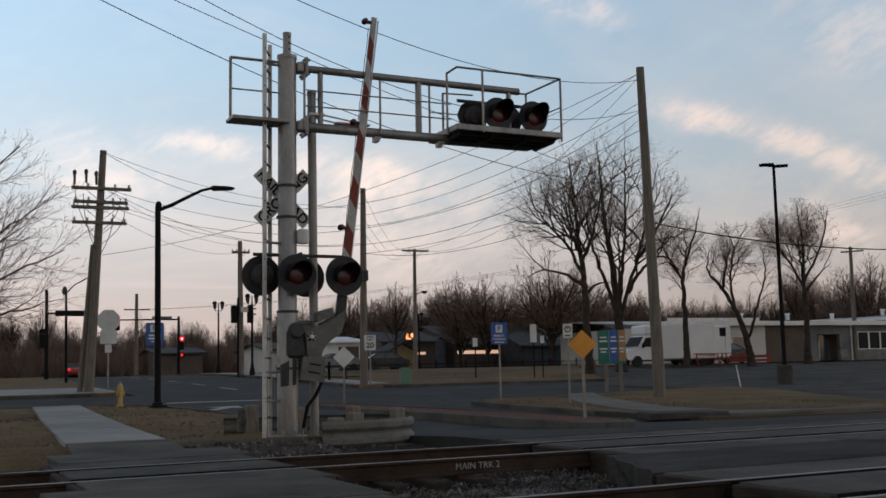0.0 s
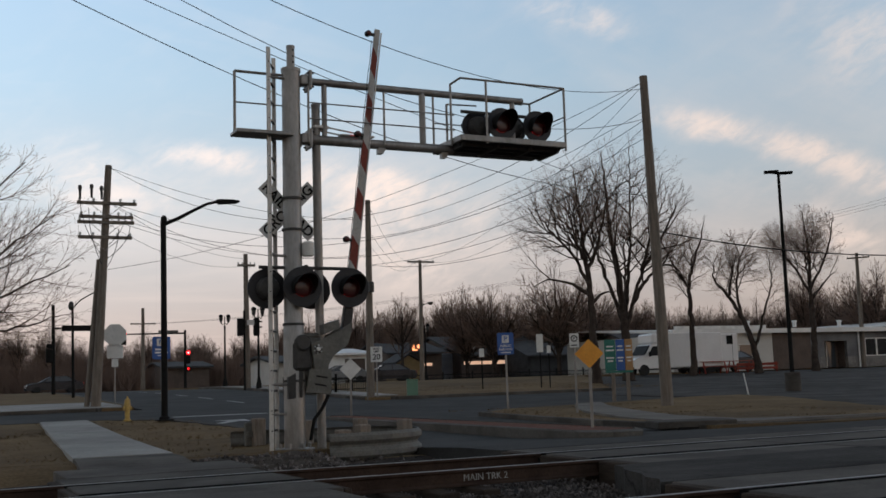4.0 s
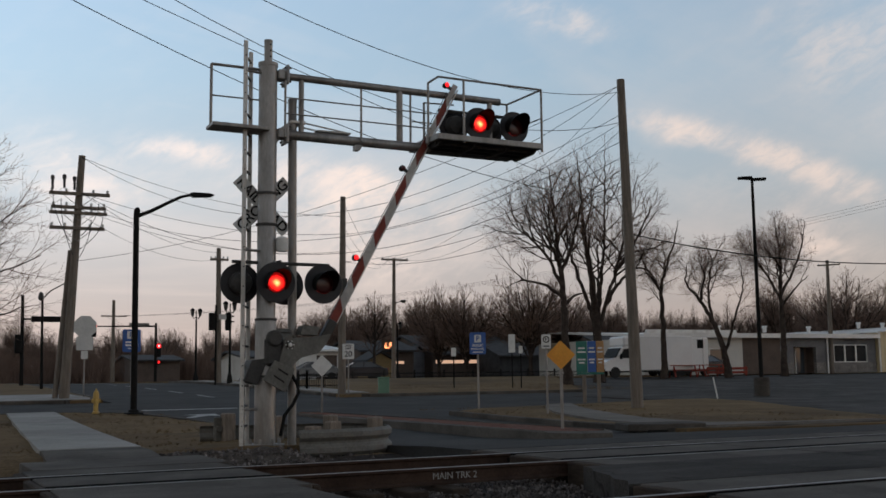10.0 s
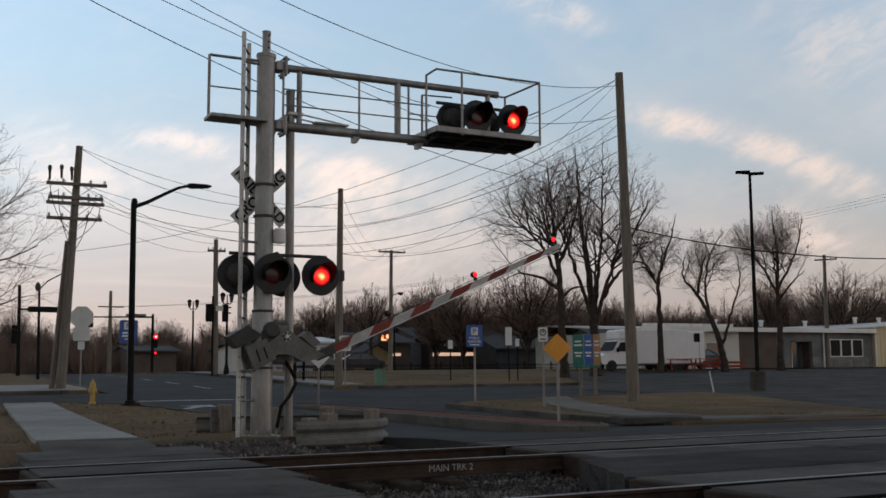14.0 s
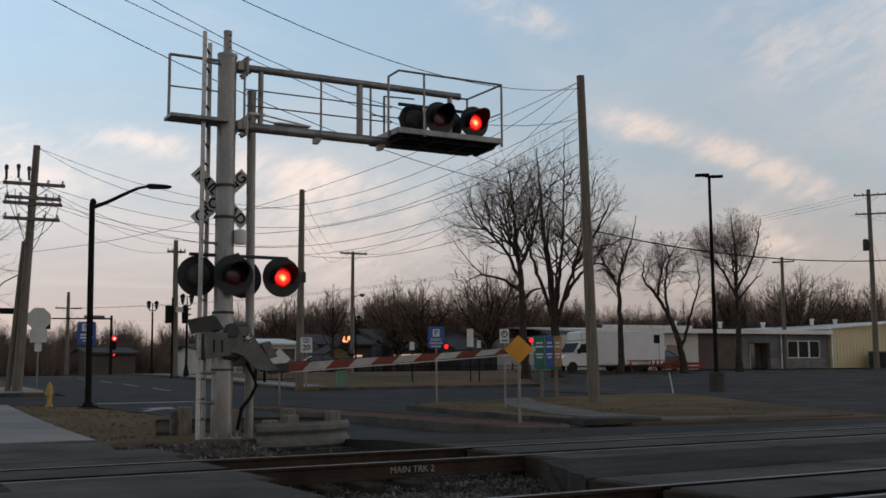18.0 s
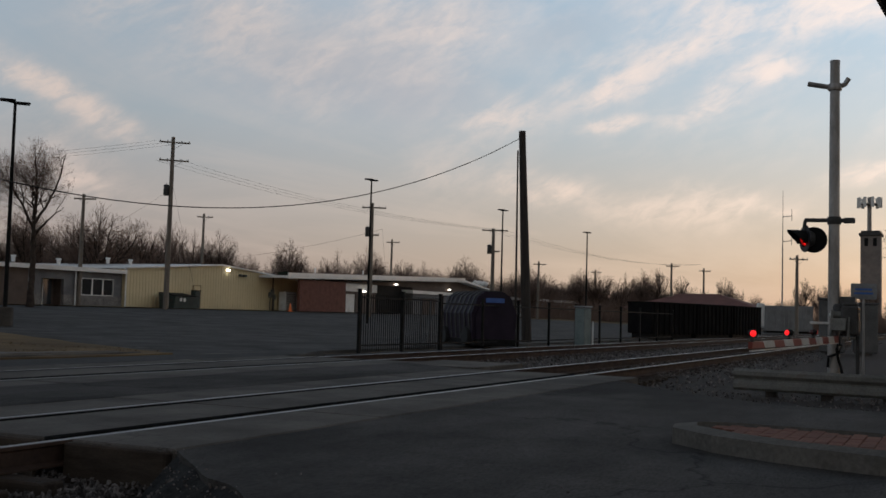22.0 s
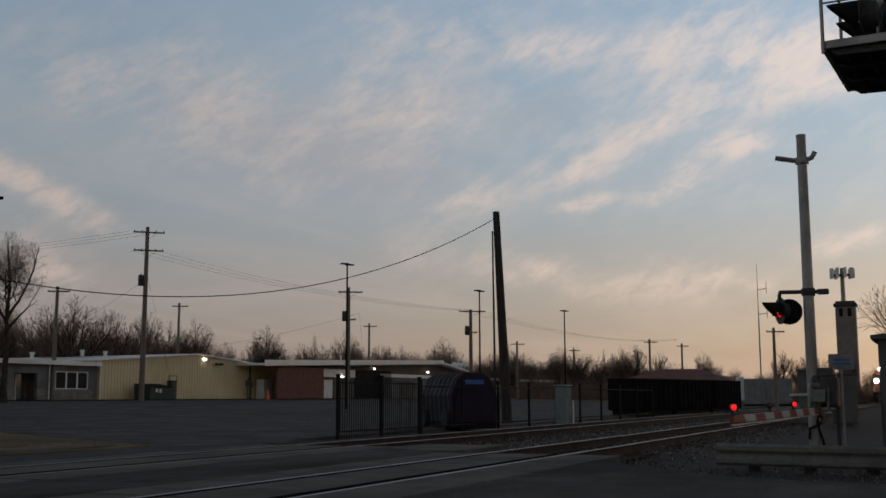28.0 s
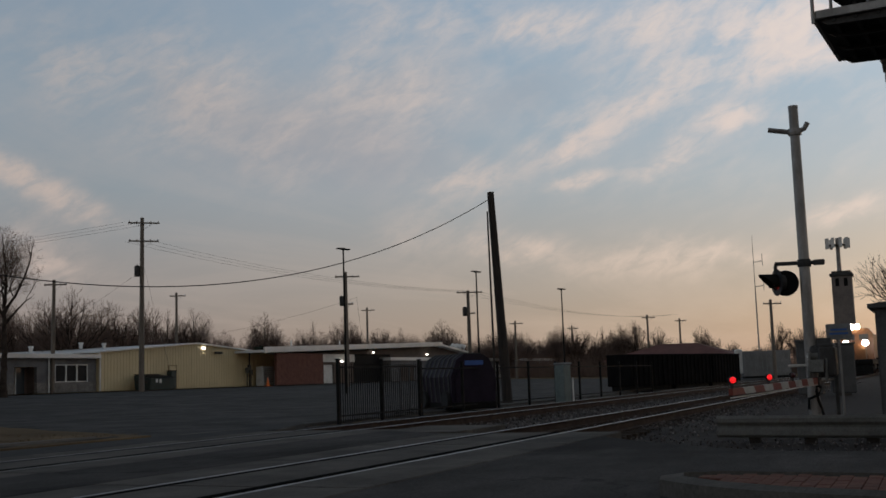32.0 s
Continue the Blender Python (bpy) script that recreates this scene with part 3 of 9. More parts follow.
class Bag:
    """Vertices, faces and the material of each face, for one mesh."""

    def __init__(self):
        self.v, self.f, self.m = [], [], []

    def add(self, verts, faces, mat=0):
        k = len(self.v)
        self.v += [tuple(p) for p in verts]
        self.f += [tuple(i + k for i in q) for q in faces]
        self.m += [mat] * len(faces)
        return self

    def box(self, c, s, turn=0.0, mat=0, bev=0.0, tilt=None):
        """A box with softened edges: centre, sizes, turn about z in degrees."""
        hx, hy, hz = s[0] / 2, s[1] / 2, s[2] / 2
        b = min(bev, hx * 0.8, hy * 0.8, hz * 0.8)
        m = tilt if tilt is not None else Matrix.Rotation(radians(turn), 3, "Z")
        o = Vector(c)
        if b <= 0:
            pts = [Vector((x, y, z)) for z in (-hz, hz) for x, y in ((-hx, -hy), (hx, -hy), (hx, hy), (-hx, hy))]
            fs = [(3, 2, 1, 0), (4, 5, 6, 7), (0, 1, 5, 4), (1, 2, 6, 5), (2, 3, 7, 6), (3, 0, 4, 7)]
        else:
            pts, fs = [], []
            for z, q in ((-hz, b), (-hz + b, 0), (hz - b, 0), (hz, b)):
                ring = []
                for sx, sy in ((-1, -1), (1, -1), (1, 1), (-1, 1)):
                    e = b
                    a1 = Vector((sx * (hx - q - (e if q == 0 else 0)), sy * (hy - q), z))
                    a2 = Vector((sx * (hx - q), sy * (hy - q - (e if q == 0 else 0)), z))
                    ring += [a1, a2] if sx * sy < 0 else [a2, a1]
                pts += ring
            for r in range(3):
                for i in range(8):
                    j = (i + 1) % 8
                    fs.append((r * 8 + i, r * 8 + j, r * 8 + 8 + j, r * 8 + 8 + i))
            fs += [tuple(range(7, -1, -1)), tuple(range(24, 32))]
        return self.add([m @ p + o for p in pts], fs, mat)

    def rod(self, a, b, r0, r1=None, n=10, mat=0, caps=True):
        """A round bar from a to b."""
        r1 = r0 if r1 is None else r1
        a, b = Vector(a), Vector(b)
        q = (b - a).to_track_quat("Z", "Y")
        pts = []
        for p, r in ((a, r0), (b, r1)):
            pts += [p + q @ Vector((r * math.cos(2 * math.pi * i / n), r * math.sin(2 * math.pi * i / n), 0)) for i in range(n)]
        fs = [(i, (i + 1) % n, n + (i + 1) % n, n + i) for i in range(n)]
        if caps:
            fs += [tuple(range(n - 1, -1, -1)), tuple(range(n, 2 * n))]
        return self.add(pts, fs, mat)

    def tube(self, path, r, n=6, mat=0):
        """A bar along a path."""
        path = [Vector(p) for p in path]
        rs = r if isinstance(r, (list, tuple)) else [r] * len(path)
        pts = []
        for i, p in enumerate(path):
            d = path[min(i + 1, len(path) - 1)] - path[max(i - 1, 0)]
            q = d.to_track_quat("Z", "Y")
            pts += [p + q @ Vector((rs[i] * math.cos(2 * math.pi * k / n), rs[i] * math.sin(2 * math.pi * k / n), 0)) for k in range(n)]
        fs = []
        for i in range(len(path) - 1):
            fs += [(i * n + k, i * n + (k + 1) % n, (i + 1) * n + (k + 1) % n, (i + 1) * n + k) for k in range(n)]
        fs += [tuple(range(n - 1, -1, -1)), tuple(range((len(path) - 1) * n, len(path) * n))]
        return self.add(pts, fs, mat)

    def spin(self, prof, at=(0, 0, 0), axis="Z", n=16, mat=0, part=None):
        """A turned shape: profile of (radius, height)."""
        rot = {"Z": Matrix.Identity(3), "X": Matrix.Rotation(radians(90), 3, "Y"), "Y": Matrix.Rotation(radians(90), 3, "X")}[axis]
        o, pts, fs = Vector(at), [], []
        for r, z in prof:
            pts += [o + rot @ Vector((r * math.cos(2 * math.pi * i / n), r * math.sin(2 * math.pi * i / n), z)) for i in range(n)]
        for k in range(len(prof) - 1):
            fs += [(k * n + i, k * n + (i + 1) % n, (k + 1) * n + (i + 1) % n, (k + 1) * n + i) for i in range(n)]
        fs += [tuple(range(n - 1, -1, -1)), tuple(range((len(prof) - 1) * n, len(prof) * n))]
        return self.add(pts, fs, mat)

    def prism(self, poly, z0, z1, mat=0):
        """A flat outline (x, y) raised from z0 to z1."""
        n = len(poly)
        pts = [(x, y, z0) for x, y in poly] + [(x, y, z1) for x, y in poly]
        fs = [tuple(range(n - 1, -1, -1)), tuple(range(n, 2 * n))] + [(i, (i + 1) % n, n + (i + 1) % n, n + i) for i in range(n)]
        return self.add(pts, fs, mat)

    def slab(self, poly, axis, a, b, mat=0):
        """An outline in the plane across an axis ('X': (y, z); 'Y': (x, z)), from a to b along it."""
        n = len(poly)
        put = (lambda p, t: (t, p[0], p[1])) if axis == "X" else (lambda p, t: (p[0], t, p[1]))
        pts = [put(p, a) for p in poly] + [put(p, b) for p in poly]
        fs = [tuple(range(n - 1, -1, -1)), tuple(range(n, 2 * n))] + [(i, (i + 1) % n, n + (i + 1) % n, n + i) for i in range(n)]
        return self.add(pts, fs, mat)

    def mesh(self, name, mats, soft=False):
        me = bpy.data.meshes.new(name)
        me.from_pydata(self.v, [], self.f)
        for m in mats if isinstance(mats, (list, tuple)) else [mats]:
            me.materials.append(m)
        if any(self.m):
            me.polygons.foreach_set("material_index", self.m)
        bm = bmesh.new()
        bm.from_mesh(me)
        bmesh.ops.recalc_face_normals(bm, faces=bm.faces)
        bm.to_mesh(me)
        bm.free()
        if soft:
            me.polygons.foreach_set("use_smooth", [True] * len(me.polygons))
            me.set_sharp_from_angle(angle=radians(40))
        return me


def part(name, bag, mats, parent, label="", at=None, soft=False):
    ob = new(name, bag.mesh(name, mats, soft))
    ob.parent = parent
    if at is not None:
        ob.matrix_basis = at
    return tagged(ob, label)


def thing(name, at, label, category, group="", kind=""):
    ob = new(name)
    ob.empty_display_size = 0.2
    ob.matrix_basis = at if isinstance(at, Matrix) else pose(*at)
    return tagged(ob, label, category, group, kind)


def solid(name, bag, mats, label, category, at=None, group="", kind="", soft=False):
    ob = new(name, bag.mesh(name, mats, soft))
    if at is not None:
        ob.matrix_basis = at
    return tagged(ob, label, category, group, kind)


def piece(name, mesh, parent, at):
    """One of many alike pieces on a shared mesh."""
    ob = new(name, mesh)
    ob.parent = parent
    ob.matrix_basis = at
    return ob

# ---- ground, streets, tracks ----
def axis_steps(marks):
    out = []
    for (a, b, s) in marks:
        k = max(1, round((b - a) / s))
        out += [a + (b - a) * i / k for i in range(k)]
    return out + [marks[-1][1]]


EDGE = [(-60, 3.0, 13.0), (-2, 3.1, 13.2), (0.5, 3.3, 13.7), (2.0, 3.9, 13.95), (2.8, 4.5, 14.6), (4.0, 5.3, 15.9), (4.94, 6.2, 17.2)]
EDGE_Y, EDGE_X = [e[0] for e in EDGE], [e[1] for e in EDGE]


def bed(x, y):
    """Ground sheet: sunk along the track corridor and under streets and verges."""
    w = smooth((y - 3.6) / 1.1) * smooth((15.4 - y) / 1.2)
    low = -0.17 if y > 15 or x > 5.4 else -0.09
    ditch = -0.07 * smooth((x - np.interp(y, EDGE_Y, [e[2] for e in EDGE]) + 0.15) / 0.7) * smooth((4.6 - y) / 0.8) * smooth((y + 30) / 5)
    z = land(x, y) + low * (1 - w) - (0.30 - 0.09 * smooth((x - 21.0) / 3.0)) * w + ditch
    return z


CRUMBS = surf("asphalt_crumbs", (0.014, 0.014, 0.014), (0.030, 0.029, 0.028), 3.0, 24, 0.95, bump=1.0, contrast=0.5, gloss=0.1)


def ground_sheet():
    xs = axis_steps([(-2500, -300, 200), (-300, -60, 30), (-60, -8, 4), (-8, 2, 0.7), (2, 8, 0.2), (8, 34, 0.7), (34, 120, 5), (120, 400, 30), (400, 2500, 200)])
    ys = axis_steps([(-2500, -300, 200), (-300, -20, 30), (-20, 0, 2), (0, 6, 0.2), (6, 18, 0.4), (18, 90, 3), (90, 300, 20), (300, 2500, 200)])
    b = Bag()
    for y in ys:
        for x in xs:
            z = bed(x, y)
            if -8 < x < 30 and -6 < y < 17:
                z += 0.03 * noise.noise((x * 1.3, y * 1.3, 0)) + 0.02 * noise.noise((x * 4, y * 4, 3))
            b.v.append((x, y, z))
    n = len(xs)
    for j in range(len(ys) - 1):
        for i in range(n - 1):
            b.f.append((j * n + i, j * n + i + 1, (j + 1) * n + i + 1, (j + 1) * n + i))
            cy, cx = (ys[j] + ys[j + 1]) / 2, (xs[i] + xs[i + 1]) / 2
            b.m.append(1 if (3.0 < cy < 15.6 or (cx > 13 and -14 < cy <= 3.0)) and abs(cx) < 400 else (2 if -40 < cy < 4 and cx < 9 and cx > -30 else 0))
    solid("ground", b, [GRASS, BALLAST_BED, DIRT], "flat ground of winter grass, dirt and dark ballast", "ground", kind="structure", soft=True)


def ribbon(rows, high, depth=0.3, step=1.5, wobble=0.0, cols=1):
    """A paved or grassed strip: rows of (y, left x, right x) from near to far."""
    b, ys = Bag(), []
    for (y0, *_), (y1, *_) in zip(rows, rows[1:]):
        k = max(1, math.ceil((y1 - y0) / step))
        ys += [y0 + (y1 - y0) * i / k for i in range(k)]
    ys.append(rows[-1][0])
    yr, lr, rr = zip(*rows)
    top = []
    for y in ys:
        l, r = np.interp(y, yr, lr), np.interp(y, yr, rr)
        l += wobble * noise.noise((y * 1.7, 0, 5))
        top.append([(l + (r - l) * c / cols, y, high(l + (r - l) * c / cols, y)) for c in range(cols + 1)])
    w = cols + 1
    for row in top:
        b.v += row
    for row in top:
        b.v += [(x, y, z - depth) for x, y, z in (row[0], row[-1])]
    base, m = w * len(ys), len(ys)
    for i in range(m - 1):
        for c in range(cols):
            b.f.append((i * w + c, i * w + c + 1, (i + 1) * w + c + 1, (i + 1) * w + c))
        b.f.append((base + 2 * i, i * w, (i + 1) * w, base + 2 * i + 2))
        b.f.append((i * w + cols, base + 2 * i + 1, base + 2 * i + 3, (i + 1) * w + cols))
    b.f.append((base, base + 1) + tuple(range(w - 1, -1, -1)))
    b.f.append((base + 2 * m - 1, base + 2 * m - 2) + tuple((m - 1) * w + c for c in range(w)))
    b.m = [0] * len(b.f)
    return b


def strip(name, rows, high, mat, label, category, **kw):
    return solid(name, ribbon(rows, high, **kw), mat, label, category, kind="structure")


def kerb(path, high, label="worn concrete kerb along the street", width=0.16):
    """A kerb along a path of (x, y), its top at high()."""
    root = thing("kerb", (0, 0, 0), label, "kerb", kind="structure")
    pts = [Vector((x, y, 0)) for x, y in path]
    for a, b_ in zip(pts, pts[1:]):
        run = (b_ - a).length
        k = max(1, round(run / 3.0))
        for i in range(k):
            p, q = a.lerp(b_, i / k), a.lerp(b_, (i + 1) / k)
            d = (q - p).normalized()
            side = Vector((-d.y, d.x, 0)) * width / 2
            p, q = p + d * 0.006, q - d * 0.006
            bag = Bag()
            vs = []
            for e in (p, q):
                z = high(e.x, e.y)
                vs += [(e - side) + Vector((0, 0, z - 0.3)), (e + side) + Vector((0, 0, z - 0.3)), (e + side) + Vector((0, 0, z - 0.015)),
                       (e + side * 0.7) + Vector((0, 0, z)), (e - side * 0.7) + Vector((0, 0, z)), (e - side) + Vector((0, 0, z - 0.03))]
            bag.add(vs, [(5, 4, 3, 2, 1, 0), (6, 7, 8, 9, 10, 11)] + [(j, (j + 1) % 6, 6 + (j + 1) % 6, 6 + j) for j in range(6)])
            part("kerbstone", bag, CONCRETE_OLD, root)
    return root


ROAD = lambda x, y: street(x, y)
LEVEL = lambda x, y: land(x, y)
ground_sheet()
strip("road_near", EDGE, ROAD, ASPHALT, "grey worn asphalt road before the crossing", "road", step=0.12, wobble=0.16, depth=0.16)
road_side = lambda x, y: -0.016 - 0.27 * smooth((np.interp(y, EDGE_Y, EDGE_X) + 0.10 - x + 0.22 * noise.noise((x * 1.3, y * 1.9, 4))) / 0.75) + 0.03 * noise.noise((x * 4, y * 4, 2)) * smooth((np.interp(y, EDGE_Y, EDGE_X) + 0.1 - x) / 0.2) - 0.10 * smooth((y - 4.3) / 0.6) * smooth((np.interp(y, EDGE_Y, EDGE_X) + 0.1 - x) / 0.3)
strip("road_shoulder", [(y, x - 0.80, x + 0.35) for y, x, _ in EDGE[1:]], road_side, CRUMBS, "crumbling dark asphalt shoulder beside the ballast", "road", step=0.07, wobble=0.12, cols=26, depth=0.12)
strip("road_middle", [(8.37, 6.2, 18.6), (10.28, 7.0, 20.0)], ROAD, ASPHALT, "worn asphalt between the two tracks", "road", step=0.3, wobble=0.3)
strip("road_far", [(13.52, 7.3, 21.0), (14.6, 7.2, 24.0), (15.95, 7.1, 26.0), (16.0, 7.1, 12.95), (26.4, 6.7, 13.6), (27.4, 6.6, 15.0), (28.4, 6.5, 19.0), (30.0, 6.3, 23.9), (31.5, 5.4, 24.0), (36.0, 6.4, 24.0), (39.5, 7.2, 27.0), (39.6, 7.2, 15.7), (94.0, 7.0, 16.8), (94.1, -90, 150), (108.0, -90, 150), (108.1, 6.8, 18.0), (300, 4.0, 26.0)], ROAD, ASPHALT_NEW, "blue-grey asphalt street beyond the crossing", "road")
strip("side_street", [(31.5, -90, 5.4), (39.5, -90, 7.2)], ROAD, ASPHALT_NEW, "grey asphalt side street", "road")
LOT_ASPHALT = surf("lot_asphalt", (0.056, 0.054, 0.052), (0.084, 0.081, 0.078), 0.7, 40, 0.9, bump=0.6, contrast=0.35, dirt=(0.040, 0.038, 0.036), dirt_amount=0.6, gloss=0.08)
crack(LOT_ASPHALT, 0.16, 0.005, 0.5)
strip("parking_lot", [(15.7, 19.4, 140), (18.0, 20.4, 140), (26.4, 24.6, 140), (29.9, 25.5, 140), (36.0, 24.0, 140), (39.5, 27.0, 140), (62.0, 40.0, 140)], lambda x, y: land(x, y) - 0.09 + 0.012 * noise.noise((x * 0.3, y * 0.3, 1)), LOT_ASPHALT, "wide empty asphalt parking lot", "parking lot", cols=60)
strip("verge_left", [(14.5, -40, 3.7), (15.8, -40, 3.8), (16.2, -40, 6.7), (17.5, -40, 6.9), (26.0, -40, 6.5), (30.2, -40, 6.0), (31.4, -40, 4.6)], lambda x, y: land(x, y) - 0.24 * smooth((15.9 - y) / 1.3) + 0.05 * noise.noise((x * 0.7, y * 0.7, 0)) + 0.02 * noise.noise((x * 3, y * 3, 0)), GRASS, "dry winter grass verge beside the sidewalk", "grass", cols=60, step=0.4)
strip("verge_right", [(15.35, 15.6, 19.0), (16.0, 13.1, 19.4), (18.0, 13.1, 20.4), (26.4, 13.75, 24.6), (27.4, 15.1, 25.0), (28.4, 19.1, 25.2), (29.9, 24.0, 25.5)], lambda x, y: land(x, y) + 0.04 * noise.noise((x * 0.6, y * 0.6, 2)), GRASS, "dry winter grass verge with a walk across it", "grass", cols=40)
apron = lambda x, y: land(x, y) - 0.015 - 0.22 * smooth((15.6 - y) / 1.3) - 0.15 * smooth((x - 5.2) / 0.6) + 0.05 * noise.noise((x * 1.6, y * 1.6, 6)) + 0.035 * noise.noise((x * 5, y * 5, 6))
strip("dirt_apron", [(14.2, 3.6, 6.9), (14.9, 3.4, 7.1), (15.6, 3.5, 7.0), (16.2, 3.9, 6.9), (17.0, 4.5, 6.7)], apron, DIRT, "churned dirt round the signal mast", "dirt", cols=36, step=0.1, wobble=0.6)
strip("verge_far", [(39.75, 15.9, 26.9), (62.0, 16.4, 39.9), (93.9, 17.0, 140.0)], LEVEL, GRASS, "dry grass beyond the side street", "grass", cols=4)
strip("verge_corner", [(39.7, -80, 6.9), (46.0, -80, 6.9), (46.1, -80, 6.9), (93.9, -80, 6.8)], LEVEL, GRASS, "dry grass corner beyond the side street", "grass", cols=4)
strip("sidewalk_apron", [(15.0, 1.93, 3.4), (16.55, 2.03, 3.42)], lambda x, y: land(x, y) + 0.05 - 0.05 * smooth((15.8 - y) / 0.8), CONCRETE_OLD, "stained concrete ramp down to the tracks", "sidewalk", depth=0.2, step=0.2)
strip("sidewalk_left", [(16.56, 2.03, 3.44), (30.9, 2.95, 4.15)], lambda x, y: land(x, y) + 0.06, CONCRETE, "pale concrete sidewalk through the grass", "sidewalk", depth=0.12)
WALK = surf("dull_concrete", (0.135, 0.125, 0.112), (0.20, 0.187, 0.168), 0.9, 28, 0.9, bump=0.3, dirt=(0.085, 0.076, 0.064), dirt_amount=0.7, gloss=0.1)
strip("sidewalk_right", [(16.1, 13.9, 18.2), (16.5, 13.5, 16.0), (17.2, 13.35, 14.7), (19.7, 13.75, 15.0), (23.7, 15.2, 16.5), (26.0, 16.4, 17.5), (28.2, 17.8, 18.7)], lambda x, y: land(x, y) + 0.05, WALK, "stained concrete walk across the verge", "sidewalk", depth=0.12)
strip("sidewalk_corner", [(39.8, -80, 6.5), (41.2, -80, 6.7), (45.0, -80, 6.5)], lambda x, y: land(x, y) + 0.03, CONCRETE, "pale concrete walk at the street corner", "sidewalk", depth=0.12)
strip("sidewalk_far", [(41.0, 16.1, 17.5), (71.0, 16.9, 18.3)], lambda x, y: land(x, y) + 0.03, CONCRETE, "pale concrete walk along the far street", "sidewalk", depth=0.12)
kerb([(7.0, 16.2), (6.62, 26.0), (6.2, 30.0), (4.7, 31.5), (-30, 31.5)], lambda x, y: land(x, y) + 0.02)
kerb([(18.6, 15.95), (13.6, 15.95), (13.02, 16.5), (13.68, 26.4), (15.1, 27.5), (19.1, 28.5), (24.0, 30.0)], lambda x, y: land(x, y) + 0.02)
kerb([(-30, 39.6), (5.6, 39.6), (7.0, 41.0), (6.9, 71.5)], lambda x, y: land(x, y) + 0.02)
kerb([(26.9, 39.62), (16.9, 39.62), (15.8, 40.8), (16.6, 71.5)], lambda x, y: land(x, y) + 0.02)


KERB = surf("kerb_concrete", (0.088, 0.082, 0.074), (0.13, 0.122, 0.111), 1.2, 26, 0.9, bump=0.4, dirt=(0.06, 0.056, 0.05), dirt_amount=0.6, gloss=0.1)


def median(name, outline, z, label):
    """A raised island with a concrete rim and brick paving."""
    root = thing(name, (0, 0, 0), label, "traffic island", kind="structure")
    c = Vector((sum(p[0] for p in outline) / len(outline), sum(p[1] for p in outline) / len(outline)))
    inner = [tuple(Vector(p) + (c - Vector(p)).normalized() * 0.2) for p in outline]
    pts = [Vector((*p, 0)) for p in outline]
    for i in range(len(outline)):
        j = (i + 1) % len(outline)
        (a, b_), (d, e) = (outline[i], outline[j]), (inner[i], inner[j])
        q = Bag()
        q.add([(*a, z - 0.3), (*b_, z - 0.3), (*e, z - 0.3), (*d, z - 0.3), (*a, z + 0.13), (*b_, z + 0.13), (*e, z + 0.16), (*d, z + 0.16)],
              [(3, 2, 1, 0), (4, 5, 6, 7), (0, 1, 5, 4), (1, 2, 6, 5), (2, 3, 7, 6), (3, 0, 4, 7)])
        part("kerbstone", q, KERB, root, "worn concrete kerbstone")
    part("bedding", Bag().prism(inner, z - 0.2, z + 0.10), DIRT, root)
    return root, inner


near_island, near_brick = median("median_near", [(7.65, -14.0), (7.68, -6.0), (7.72, -2.0), (7.92, 0.48), (8.18, 1.2), (8.52, 1.72), (8.95, 2.12), (9.28, 2.18), (9.42, 1.9), (9.36, 1.2), (9.28, 0.4), (9.25, -2.0), (9.25, -6.0), (9.25, -14.0)], 0.0, "brick-paved median nose with a concrete kerb")
far_island, far_brick = median("median_far", [(9.75, 15.4), (10.1, 14.9), (10.6, 14.8), (10.95, 15.3), (11.0, 22.0), (10.9, 29.0), (10.5, 29.6), (10.1, 29.0), (9.85, 22.0)], -0.06, "long brick-paved median with a concrete kerb")


def tracks():
    for name, yc in (("track_near", 6.77), ("track_far", 11.90)):
        root = thing(name, (0, 0, 0), "railway track of rusty rails on timber ties in ballast", "railway track", kind="structure")
        prof = [(-0.07, -0.185), (0.07, -0.185), (0.07, -0.172), (0.012, -0.150), (0.010, -0.045), (0.036, -0.032), (0.037, -0.006), (-0.037, -0.006), (-0.036, -0.032), (-0.010, -0.045), (-0.012, -0.150), (-0.07, -0.172)]
        for side in (-1, 1):
            y = yc + side * 0.755
            r = part("rail", Bag().slab([(y + a, z) for a, z in prof], "X", -400, 900), RAIL_RUST, root)
            part("rail_head", Bag().slab([(y - 0.026, -0.007), (y + 0.026, -0.007), (y + 0.018, 0.0), (y - 0.018, 0.0)], "X", -400, 900), RAIL_TOP, r, "bright worn rail head")
        tie = Bag().box((0, 0, 0), (0.22, 2.6, 0.17), bev=0.015).mesh("tie", TIE)
        xs = [x for x in axis_steps([(-14, 90, 0.53)]) if not (1.0 < x < 4.2) and not (6.0 < x < 19.5)]
        for x in xs:
            piece("tie", tie, root, pose(x, yc + 0.02 * math.sin(x * 7), -0.275, 0, 0, 1.2 * math.sin(x * 3.1)))


